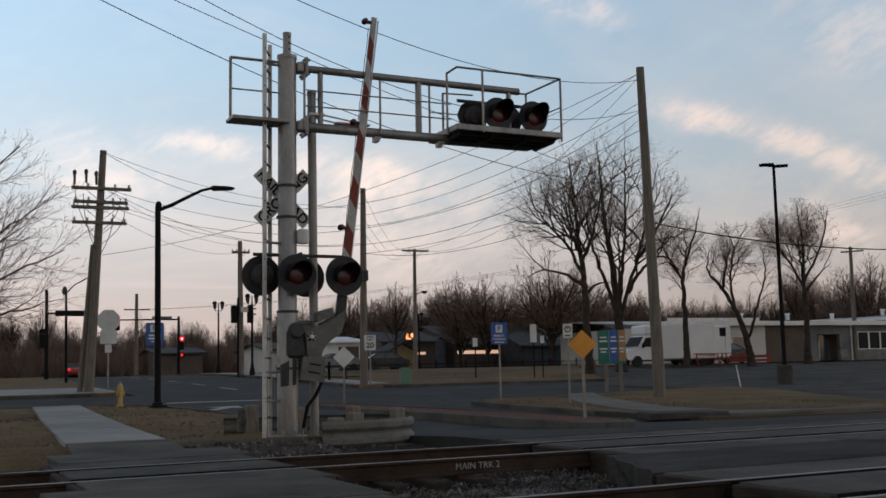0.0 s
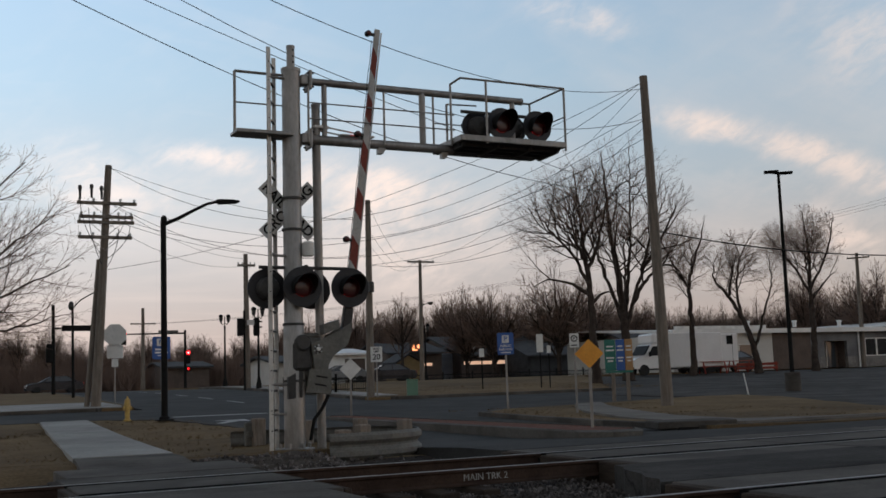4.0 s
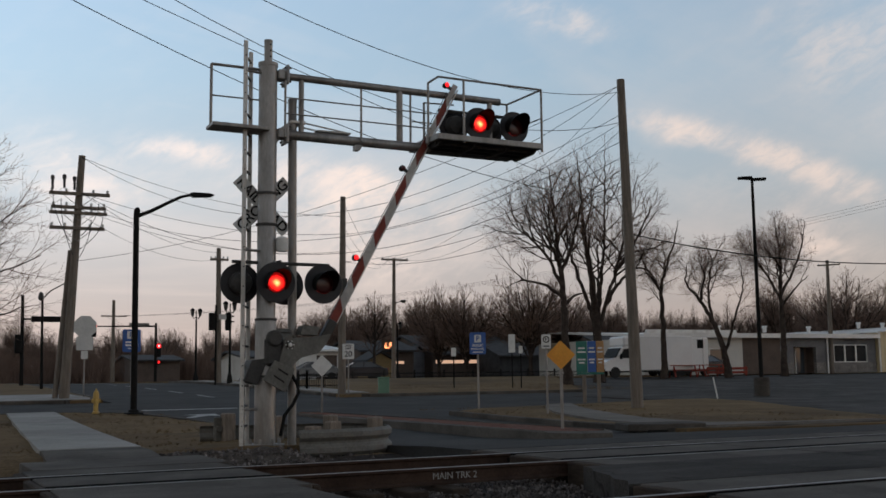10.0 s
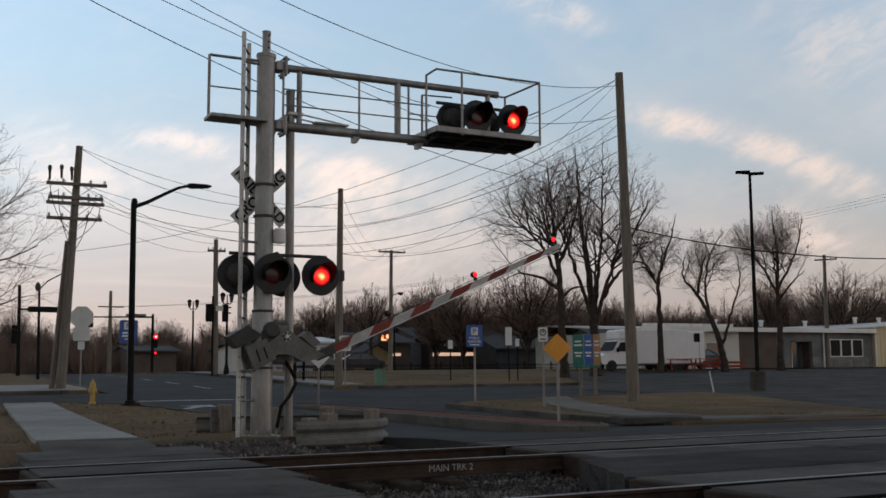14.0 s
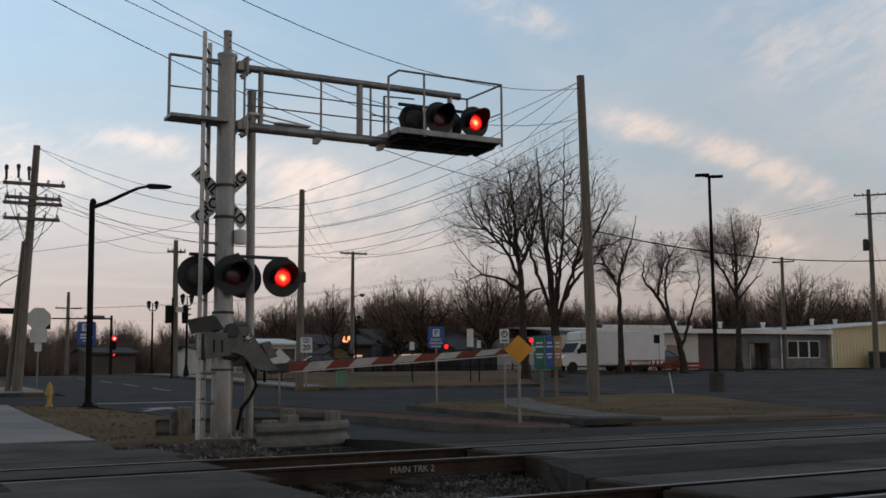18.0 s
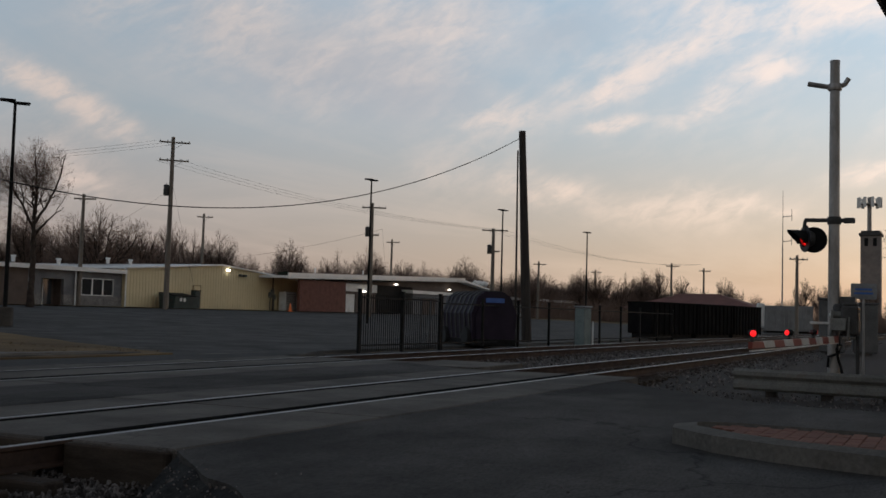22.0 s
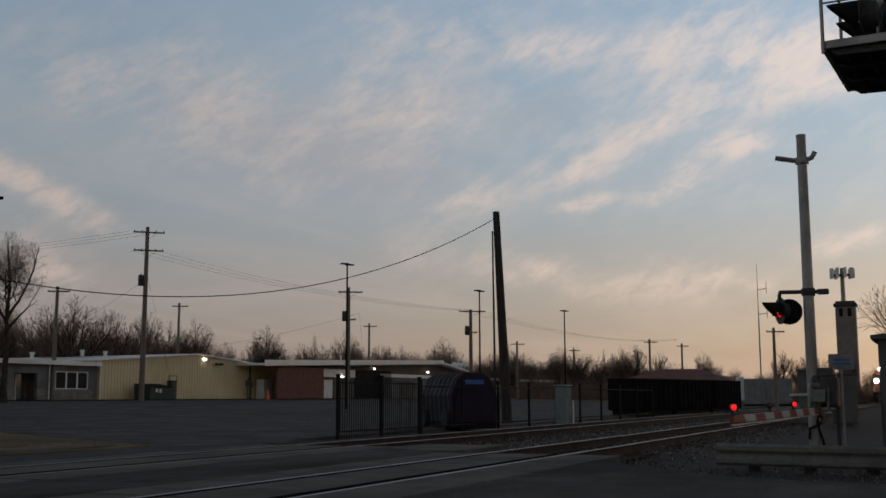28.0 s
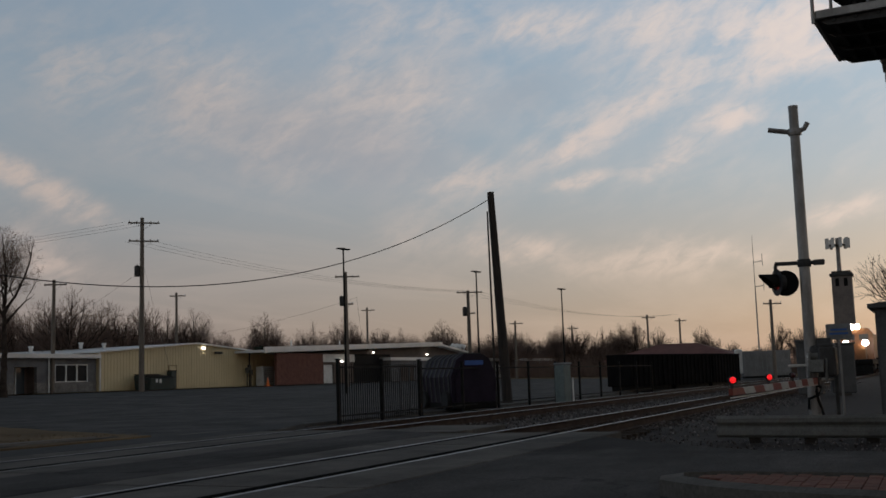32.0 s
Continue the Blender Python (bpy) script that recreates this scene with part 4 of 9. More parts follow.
def panels():
    """Concrete crossing panels beside and between the rails."""
    root = thing("crossing_surface", (0, 0, 0), "worn concrete road crossing panels between the rails", "crossing panels", kind="structure")
    for yc, x0, x1, gap in ((6.77, 6.25, 18.6, 0.0), (11.90, 7.35, 20.4, 0.0), (6.77, 0.95, 3.5, 0), (11.90, 1.45, 3.75, 0)):
        rows = ((yc - 1.76, yc - 0.80), (yc - 0.548, yc + 0.548), (yc + 0.80, yc + 1.58))
        for ya, yb in rows:
            n = max(1, round((x1 - x0) / 2.9))
            for i in range(n):
                a, b_ = x0 + (x1 - x0) * i / n, x0 + (x1 - x0) * (i + 1) / n
                part("panel", Bag().box(((a + b_) / 2, (ya + yb) / 2, -0.16), (b_ - a - 0.025, yb - ya, 0.318 + 0.004 * (i % 2)), bev=0.012), CONCRETE_OLD, root)
        for xe, out in ((x0, -1), (x1, 1)):
            for ya, yb in rows:
                # timber at the foot, raised over the concrete end face to darken it
                part("end_timber", Bag().box((xe + out * 0.035, (ya + yb) / 2, -0.165), (0.09, yb - ya - 0.02, 0.30), bev=0.015), TIE, root, "brown timber, carried up to darken the panel end")
        for s in (-1, 1):
            # dark strip on the panel edge paints the shade of the rail gap
            part("gauge_seal", Bag().box(((x0 + x1) / 2, yc + s * 0.592, -0.05), (x1 - x0, 0.085, 0.107)), RUBBER_AND_SHADE, root)
            # dark filler keeps the flangeway black inside
            part("flangeway", Bag().box(((x0 + x1) / 2, yc + s * 0.662, -0.12), (x1 - x0, 0.10, 0.12)), RUBBER_AND_SHADE, root)
            part("rubber_seal", Bag().box(((x0 + x1) / 2, yc + s * (0.755 + 0.047), -0.07), (x1 - x0, 0.018, 0.10)), RUBBER_AND_SHADE, root)
    for x0, x1, ya, yb in ((1.05, 3.58, 8.40, 10.25), (1.6, 3.9, 13.55, 14.98)):
        part("approach_slab", Bag().box(((x0 + x1) / 2, (ya + yb) / 2, -0.15), (x1 - x0, yb - ya, 0.30), bev=0.01), CONCRETE_OLD, root)
    for ya, yb in ((8.40, 10.25), (13.55, 15.0)):
        part("approach_slab", Bag().box((20.6, (ya + yb) / 2, -0.15), (2.6, yb - ya, 0.29), bev=0.01), CONCRETE_OLD, root)
    part("approach_slab", Bag().box((2.2, 3.9, -0.17), (2.6, 2.1, 0.30), bev=0.01), CONCRETE_OLD, root)


def stones():
    """Loose ballast stones in the open stretches of track."""
    rnd = random.Random(3)
    shapes = []
    for k in range(8):
        bm = bmesh.new()
        for _ in range(10):
            a, h = rnd.uniform(0, 6.283), rnd.uniform(-1, 1)
            c = math.sqrt(1 - h * h) * rnd.uniform(0.8, 1.15)
            bm.verts.new((1.15 * c * math.cos(a), 0.9 * c * math.sin(a), 0.7 * h))
        bmesh.ops.convex_hull(bm, input=bm.verts)
        bm.verts.index_update()
        shapes.append(([tuple(v.co) for v in bm.verts], [tuple(v.index for v in f.verts) for f in bm.faces]))
        bm.free()
    v, f = [], []
    spans = [((2.6, 6.3), (1.0, 10.2), 15000), ((4.2, 7.3), (8.5, 14.9), 5200), ((-6.0, 1.0), (4.0, 14.6), 2600), ((18.8, 40.0), (4.2, 14.2), 5200), ((40, 80), (4.5, 14.0), 3600), ((3.5, 6.9), (14.3, 15.7), 900), ((13.6, 19.5), (-1.0, 4.9), 1500)]
    for (x0, x1), (y0, y1), n in spans:
        for _ in range(n):
            x, y, side = rnd.uniform(x0, x1), rnd.uniform(y0, y1), False
            if y < 4.95 and x > np.interp(y, [e[0] for e in EDGE], [e[1] for e in EDGE]) + 0.1 and x < np.interp(y, EDGE_Y, [e[2] for e in EDGE]) + 0.15 and rnd.random() < 0.97:
                continue
            if y < 4.95 and np.interp(y, EDGE_Y, EDGE_X) - x < 0.75:
                if rnd.random() < 0.25:
                    continue
                side = True
            s = rnd.uniform(0.005, 0.014) if side and x < 10 else rnd.uniform(0.011, 0.026) * (1.0 if x < 20 else 1.6) * (1.5 if y > 14.25 and x < 7 else 1.0)
            m = Euler((rnd.uniform(0, 6), rnd.uniform(0, 6), rnd.uniform(0, 6))).to_matrix() * s
            o = Vector((x, y, (apron(x, y) if y > 14.25 and 3.5 < x < 6.9 else road_side(x, y) if side and x < 10 else bed(x, y) + 0.03) + rnd.uniform(-0.008, 0.022)))
            vs, fs = shapes[rnd.randrange(8)]
            k = len(v)
            v += [tuple(m @ Vector(p) + o) for p in vs]
            f += [tuple(a + k for a in q) for q in fs]
    me = bpy.data.meshes.new("ballast_stones")
    me.from_pydata(v, [], f)
    me.materials.append(BALLAST)
    tagged(new("ballast_stones", me), "loose grey and pinkish ballast stones", "ballast", kind="stuff")


tracks()
panels()
stones()



def inside(p, poly):
    hit = False
    for (xa, ya), (xb, yb) in zip(poly, poly[1:] + poly[:1]):
        if (ya > p[1]) != (yb > p[1]) and p[0] < (xb - xa) * (p[1] - ya) / (yb - ya) + xa:
            hit = not hit
    return hit


def pave(root, poly, z, y_from, y_to, limit=290):
    """Brick pavers in running bond; the nearest are pieces, the rest one joined part."""
    rr = random.Random(4)
    brick = Bag().box((0, 0, 0), (0.203, 0.102, 0.06), bev=0.004).mesh("brick", BRICK_PAVER)
    rest, count = Bag(), 0
    y, row = y_to, 0
    x0, x1 = min(p[0] for p in poly), max(p[0] for p in poly)
    while y > y_from:
        x = x0 + (0.104 if row % 2 else 0.0)
        while x < x1:
            if all(inside((x + a, y + b), poly) for a in (-0.09, 0.09) for b in (-0.045, 0.045)):
                dz = rr.uniform(-0.0015, 0.0015)
                if count < limit:
                    piece("brick", brick, root, pose(x, y, z + dz, 0, 0, rr.uniform(-0.4, 0.4)))
                else:
                    rest.box((x, y, z + dz), (0.203, 0.102, 0.06))
                count += 1
            x += 0.208
        y -= 0.107
        row += 1
    if rest.v:
        tagged(part("brick_paving", rest, BRICK_PAVER, root), kind="stuff")


def rail_mark():
    root = [o for o in bpy.data.objects if o.name == "track_far"][0]
    cu = bpy.data.curves.new("rail_lettering", "FONT")
    cu.body, cu.size, cu.extrude, cu.align_x, cu.align_y = "MAIN TRK 2", 0.105, 0.001, "CENTER", "CENTER"
    tmp = bpy.data.objects.new("rail_lettering", cu)
    scene.collection.objects.link(tmp)
    me = bpy.data.meshes.new_from_object(tmp.evaluated_get(bpy.context.evaluated_depsgraph_get()))
    bpy.data.objects.remove(tmp)
    me.materials.clear()
    me.materials.append(LINE_WHITE)
    ob = new("rail_lettering", me)
    ob.parent, ob.matrix_basis = root, pose(5.80, 11.9 - 0.755 - 0.0135, -0.10, 90, 0, 0)
    tagged(ob, "white painted track name")


rail_mark()



def tufts():
    """Dead grass blades on the verges."""
    rr = random.Random(21)
    v, f = [], []
    for x0, x1, y0, y1, n in ((-3.0, 6.6, 15.9, 31.0, 3500), (13.4, 20.0, 16.4, 28.0, 2600), (16.2, 30.0, 40.2, 50.0, 3500), (-2.0, 4.2, 1.8, 4.4, 500)):
        for _ in range(n):
            x, y = rr.uniform(x0, x1), rr.uniform(y0, y1)
            if y > 15 and x < 6.7 and 1.9 + (y - 15.3) * 0.064 < x < 3.4 + (y - 15.3) * 0.055:
                continue
            if y > 15 and 13 < x < 25 and noise.noise((x * 0.5, y * 0.5, 7)) < -0.1:
                continue
            z = land(x, y) - (0.02 if y > 15 else 0.09)
            h = rr.uniform(0.02, 0.065)
            for _k in range(3):
                a, w = rr.uniform(0, 6.283), rr.uniform(0.006, 0.014)
                tx, ty = rr.gauss(0, 0.05), rr.gauss(0, 0.05)
                k = len(v)
                v += [(x - w * math.cos(a), y - w * math.sin(a), z), (x + w * math.cos(a), y + w * math.sin(a), z), (x + tx, y + ty, z + h)]
                f.append((k, k + 1, k + 2))
    me = bpy.data.meshes.new("grass_tufts")
    me.from_pydata(v, [], f)
    me.materials.append(GRASS)
    tagged(new("grass_tufts", me), "dry straw-coloured grass tufts on the verges", "grass", kind="stuff")


tufts()

# ---- crossing signals ----
def text_mesh(body, size, depth=0.002):
    cu = bpy.data.curves.new("lettering", "FONT")
    cu.body, cu.size, cu.extrude, cu.align_x, cu.align_y, cu.offset = body, size, depth, "CENTER", "CENTER", size * 0.018
    tmp = bpy.data.objects.new("lettering", cu)
    scene.collection.objects.link(tmp)
    me = bpy.data.meshes.new_from_object(tmp.evaluated_get(bpy.context.evaluated_depsgraph_get()))
    bpy.data.objects.remove(tmp)
    return me


def lettering(body, size, mat, parent, at, label=""):
    me = text_mesh(body, size)
    me.materials.clear()
    me.materials.append(mat)
    ob = new("lettering", me)
    ob.parent, ob.matrix_basis = parent, at
    return tagged(ob, label)


def dome(r, bulge, y, sign, n=20, rings=4):
    """A shallow lens cap round the y axis."""
    b = Bag()
    prof = [(r * math.cos(math.pi / 2 * k / rings), bulge * math.sin(math.pi / 2 * k / rings)) for k in range(rings)] + [(0.002, bulge)]
    pts, fs = [], []
    for rr, h in prof:
        pts += [(rr * math.cos(2 * math.pi * i / n), y - sign * h, rr * math.sin(2 * math.pi * i / n)) for i in range(n)]
    for k in range(len(prof) - 1):
        fs += [(k * n + i, k * n + (i + 1) % n, (k + 1) * n + (i + 1) % n, (k + 1) * n + i) for i in range(n)]
    b.add(pts, fs)
    return b


def lamp_disc(r=0.155):
    """The turning lens: one face lit, with the bright bulb in it, the other face dark."""
    b = dome(r, 0.03, -0.004, 1)
    b.m = [0] * len(b.f)
    back = dome(r, 0.03, 0.004, -1)
    b.add(back.v, back.f, 2)
    return b


LAMPS = []                       # (lens, which half of the flash)


def flasher(parent, x, y, z, facing, phase, r=0.29, name="flasher", yaw=0.0):
    """A round black background with hood, housing and turning lens. facing: -1 towards the tracks' near side."""
    at = pose(x, y, z, 0, 0, (0 if facing < 0 else 180) + yaw)
    disc = Bag()
    n = 28
    ring = lambda rr, yy: [(rr * math.cos(2 * math.pi * i / n), yy, rr * math.sin(2 * math.pi * i / n)) for i in range(n)]
    pts = ring(0.165, 0.0) + ring(r, 0.0) + ring(r, 0.02) + ring(0.165, 0.02)
    disc.add(pts, [(k * n + i, k * n + (i + 1) % n, ((k + 1) % 4) * n + (i + 1) % n, ((k + 1) % 4) * n + i) for k in range(4) for i in range(n)])
    unit = part(name, disc, DISC_BLACK, parent, "round black flasher background with hood", at=at)
    hood = Bag()
    m, arc = 18, [radians(a) for a in np.linspace(-35, 215, 19)]
    pts = []
    for rr, yy0, yy1 in ((0.185, 0.0, -0.38), (0.176, 0.0, -0.38)):
        for a in arc:
            cut = 0.30 + 0.70 * max(0.0, math.sin(a) * 0.75 + 0.25)
            pts += [(rr * math.cos(a), yy0, rr * math.sin(a)), (rr * math.cos(a), yy1 * cut, rr * math.sin(a))]
    k = 2 * len(arc)
    fs = []
    for i in range(len(arc) - 1):
        fs += [(2 * i, 2 * i + 2, 2 * i + 3, 2 * i + 1), (k + 2 * i, k + 2 * i + 1, k + 2 * i + 3, k + 2 * i + 2), (2 * i + 1, 2 * i + 3, k + 2 * i + 3, k + 2 * i + 1)]
    hood.add(pts, fs)
    part("hood", hood, BLACK, unit)
    back = Bag().spin([(0.185, 0.02), (0.18, 0.10), (0.15, 0.18), (0.06, 0.21)], axis="Y", n=18)
    back.v = [(x_, abs(y_), z_) for x_, y_, z_ in back.v]
    part("housing", back, DARK_GREY, unit)
    lens = part("lens", lamp_disc(), [RED_LIT, BLACK, RED_DARK], unit, "turning red lens", soft=True)
    LAMPS.append((lens, phase))
    return unit


def gate_stripes(arm, x0, x1, zc, tall0, tall1, pitch=0.41, mats=None):
    """Slanted red and white bands along the arm."""
    n = round((x1 - x0) / pitch)
    for i in range(n):
        a, b_ = x0 + (x1 - x0) * i / n, x0 + (x1 - x0) * (i + 1) / n
        h0, h1 = tall0 + (tall1 - tall0) * i / n, tall0 + (tall1 - tall0) * (i + 1) / n
        s0, s1 = (0.08 if i else 0.0), (0.08 if i < n - 1 else 0.0)
        q = Bag().slab([(a - s0, zc - h0 / 2), (b_ - s1, zc - h1 / 2), (b_ + s1, zc + h1 / 2), (a + s0, zc + h0 / 2)], "Y", -0.027, 0.027)
        part("band", q, ARM_RED if i % 2 == 0 else ARM_WHITE, arm, "red band" if i % 2 == 0 else "white band")


def arm_lamp(arm, x, z, phase, yaw=0.0):
    """A small two-faced warning lamp that sits on the arm."""
    part("lamp_bracket", Bag().box((x, 0, z - 0.075), (0.05, 0.05, 0.09), bev=0.008), DARK_GREY, arm)
    body = Bag().spin([(0.044, -0.05), (0.050, -0.03), (0.050, 0.03), (0.044, 0.05)], axis="Y", n=14, mat=0)
    lit = dome(0.042, 0.03, -0.05, 1, 14, 3)
    body.add(lit.v, lit.f, 1)
    dark = dome(0.042, 0.03, 0.05, -1, 14, 3)
    body.add(dark.v, dark.f, 2)
    lens = part("arm_lamp", body, [BLACK, RED_SOFT, RED_DARK], arm, "small red arm lamp", at=pose(x, 0, z, 0, 0, yaw))
    LAMPS.append((lens, phase))


def crossing_gate(name, at, length, label, group, drop=0.50, pitch=0.41, box_mat=None, stand=True, lamps=(0.10, 1.84, 3.60), lamp_yaw=0.0):
    """Gate mechanism on its stand with the swinging arm, counterweights and arm lamps. Local x runs along the arm."""
    root = thing(name, at, label, "crossing gate", group)
    pz = 1.53
    if stand:
        part("stand_pipe", Bag().rod((0.15, 0.06, -0.02), (0.15, 0.06, 5.46), 0.070, n=14).rod((0.15, 0.06, 5.46), (0.15, 0.06, 5.50), 0.078, n=14), GALV, root, soft=True)
        part("guy_bracket", Bag().box((0.22, 0.06, 5.12), (0.26, 0.18, 0.05), bev=0.01).box((0.87, 0.12, 5.03), (0.60, 0.16, 0.03), bev=0.01).rod((0.15, 0.06, 5.16), (1.12, 0.12, 5.05), 0.014, n=6).rod((0.15, 0.06, 5.08), (0.70, 0.12, 5.02), 0.014, n=6), ALU, root)
    part("mechanism_box", Bag().box((-0.10, 0.10, pz - 0.12), (0.50, 0.34, 0.62), bev=0.04).box((-0.10, 0.10, pz + 0.22), (0.42, 0.30, 0.08), bev=0.03), box_mat or GREY_PAINT, root, "weathered grey mechanism box")
    part("motor_cover", Bag().box((-0.22, -0.10, pz - 0.10), (0.30, 0.22, 0.46), bev=0.05).spin([(0.13, 0.0), (0.13, 0.10), (0.10, 0.14)], at=(-0.22, -0.12, pz + 0.10), axis="Y", n=16), DARK_GREY, root, "dark grey motor cover")
    part("conduit", Bag().tube([(0.05, -0.04, pz - 0.35), (0.14, -0.12, pz - 0.55), (0.20, -0.14, pz - 0.72), (0.10, -0.12, pz - 0.92), (-0.02, -0.08, pz - 1.08), (-0.06, -0.02, pz - 1.40)], 0.028, 8), BLACK, root, "black cable conduit", soft=True)
    plate = [(0.06, 0.104), (0.152, -0.044), (0.332, -0.332), (0.488, -0.512), (0.323, -0.525), (0.118, -0.477), (-0.074, -0.267), (-0.215, -0.209), (-0.386, -0.203), (-0.417, -0.013), (-0.164, 0.05)]
    arm = part("gate_arm", Bag().slab(plate, "Y", -0.20, -0.165).slab(plate, "Y", 0.14, 0.175).rod((0, -0.2, 0), (0, 0.18, 0), 0.07, n=16), GREY_PAINT, root, "striped gate arm on its swinging support", at=pose(0, -0.06, pz))
    part("arm_clamp", Bag().slab([(0.244, -0.098), (0.392, -0.069), (0.506, -0.316), (0.367, -0.341)], "Y", -0.14, 0.12), GREY_PAINT, arm)
    part("pivot_cover", Bag().spin([(0.036, 0.0), (0.034, 0.02), (0.02, 0.03)], at=(0, -0.225, 0), axis="Y", n=14), SIGN_WHITE, arm, "white pivot cover")
    for k in range(6):
        a = math.pi / 3 * k
        part("pivot_bolt", Bag().spin([(0.012, 0.0), (0.010, 0.015)], at=(0.062 * math.cos(a), -0.215, 0.062 * math.sin(a)), axis="Y", n=6), SIGN_WHITE, arm)
    for ya, yb in ((-0.26, -0.20), (0.15, 0.24)):
        part("counterweight", Bag().slab([(-0.329, 0.101), (-0.289, -0.239), (-0.676, -0.279), (-0.678, 0.121)], "Y", ya, yb), GREY_PAINT, arm)
    part("rear_counterweight", Bag().slab([(-0.478, 0.388), (-0.32, 0.167), (-0.759, 0.126), (-0.81, 0.341)], "Y", -0.10, 0.20), DARK_GREY, arm, "sooty rear counterweight")
    # thin black plates show the shaded inside of slots that are not cut
    for slot in [[(-0.406, 0.001), (-0.414, -0.181), (-0.438, -0.189), (-0.43, -0.007)], [(-0.531, 0.012), (-0.541, -0.181), (-0.564, -0.189), (-0.555, 0.004)]]:
        part("weight_slot", Bag().slab(slot, "Y", -0.264, -0.258), BLACK, arm)
    part("arm_adapter", Bag().box((0.56, 0, -drop), (0.34, 0.12, 0.15), bev=0.015), DARK_GREY, arm)
    gate_stripes(arm, 0.62, length, -drop, 0.135, 0.085, pitch)
    part("arm_edge", Bag().box(((0.62 + length) / 2, 0, -drop - 0.075), (length - 0.7, 0.04, 0.015)), ALU, arm)
    for x, ph in zip([length - o for o in lamps], ("on", "b", "a")):
        arm_lamp(arm, x, -drop + 0.155, ph, lamp_yaw)
    part("lamp_wire", Bag().tube([(0.7 + (length - 0.9) * i / 24, 0.0, -drop + 0.078 + 0.006 * math.sin(i * 1.9)) for i in range(25)], 0.006, 4), CABLE, arm)
    return root, arm


def rails_of(bag, pts, r=0.018):
    for a, b_ in zip(pts, pts[1:]):
        bag.rod(a, b_, r, n=8)
    return bag


def cantilever(at, label, ladder=((-0.40, -0.10), (-0.20, 0.28)), rail_w=0.07):
    """Cantilever flashing-light signal. Local origin at the mast's foot, x along the arm."""
    root = thing("cantilever_signal", at, label, "crossing signal", "cantilever signals at the crossing")
    mast = part("mast", Bag().spin([(0.30, -0.05), (0.30, 0.02), (0.165, 0.03), (0.162, 1.90), (0.148, 1.93), (0.146, 5.98), (0.158, 5.98), (0.158, 6.04), (0.07, 6.05)], n=24), GALV, root, soft=True)
    for k in range(8):
        a = math.pi / 4 * k + 0.2
        part("anchor_bolt", Bag().rod((0.24 * math.cos(a), 0.24 * math.sin(a), 0.0), (0.24 * math.cos(a), 0.24 * math.sin(a), 0.10), 0.018, n=6), GALV, mast)
    for z in (1.05, 1.93, 3.42, 3.92):
        part("clamp_band", Bag().spin([(0.152, z - 0.02), (0.172, z - 0.018), (0.172, z + 0.018), (0.152, z + 0.02)], n=24), DARK_GREY, mast, soft=True)
    tip = part("mast_tip", Bag().spin([(0.066, 6.0), (0.066, 6.38), (0.07, 6.38), (0.07, 6.42)], n=16), GALV, root, soft=True)
    # black discs on the closed tube show the shade inside hand holes
    for z in (6.14, 6.24, 6.34):
        part("hand_hole", Bag().spin([(0.018, 0.0), (0.016, 0.006)], at=(0.02, -0.062, z), axis="Y", n=10), BLACK, tip)
    part("top_chord", Bag().rod((0.10, 0, 5.86), (4.24, 0, 5.86), 0.060, n=14).spin([(0.064, 0), (0.064, 0.05)], at=(4.21, 0, 5.86), axis="X", n=14), GALV, root, soft=True)
    part("bottom_chord", Bag().rod((0.10, 0, 4.90), (2.86, 0, 4.90), 0.078, n=14), GALV, root, soft=True)
    for z in (4.90, 5.86):
        part("chord_flange", Bag().box((0.29, 0, z), (0.05, 0.30, 0.32), bev=0.015).box((0.20, 0, z), (0.12, 0.22, 0.16), bev=0.015), GALV, root)
        for dy in (-0.11, 0.11):
            for dz in (-0.11, 0.11):
                part("flange_bolt", Bag().rod((0.24, dy, z + dz), (0.35, dy, z + dz), 0.016, n=6), DARK_GREY, root)
    for x, r in ((0.56, 0.045), (2.31, 0.055), (4.06, 0.045)):
        part("truss_post", Bag().rod((x, 0, 4.90 if x < 3 else 5.06), (x, 0, 5.86), r, n=12), GALV, root, soft=True)
    for x, z0 in ((0.25, 4.83), (1.56, 4.88)):
        part("stay", Bag().rod((x, -0.12, z0), (x, -0.12, 5.76), 0.02, n=8), GALV, root)
    for z in (5.22, 5.48):
        part("hand_rail", Bag().rod((0.27, -0.12, z), (2.86, -0.12, z), 0.012, n=6), GALV, root)
    for x in (0.12, 1.54, 2.7):
        part("gusset", Bag().slab([(x - 0.06, 4.84), (x + 0.08, 4.84), (x + 0.02, 4.74), (x - 0.06, 4.74)], "Y", -0.05, 0.05), GALV, root)
    # maintenance platform at the arm's end
    plat = part("platform", Bag().box((3.77, -0.10, 4.985), (1.98, 0.88, 0.035), bev=0.008), DARK_GREY, root, "dark steel grating floor")
    for c_, s_ in (((3.77, -0.555, 5.0), (2.04, 0.05, 0.10)), ((3.77, 0.355, 5.0), (2.04, 0.05, 0.10)), ((2.775, -0.10, 5.0), (0.05, 0.86, 0.10)), ((4.765, -0.10, 5.0), (0.05, 0.86, 0.10))):
        part("kick_board", Bag().box(c_, s_, bev=0.008), GALV, plat)
    for y in (-0.34, -0.10, 0.14):
        part("floor_bearer", Bag().box((3.77, y, 4.935), (1.94, 0.05, 0.06), bev=0.008), DARK_GREY, plat)
    for x in (2.86, 3.5, 4.15, 4.70):
        part("platform_bracket", Bag().slab([(-0.50, 4.95), (0.32, 4.95), (0.22, 4.86), (-0.40, 4.88)], "X", x - 0.025, x + 0.025), DARK_GREY, plat)
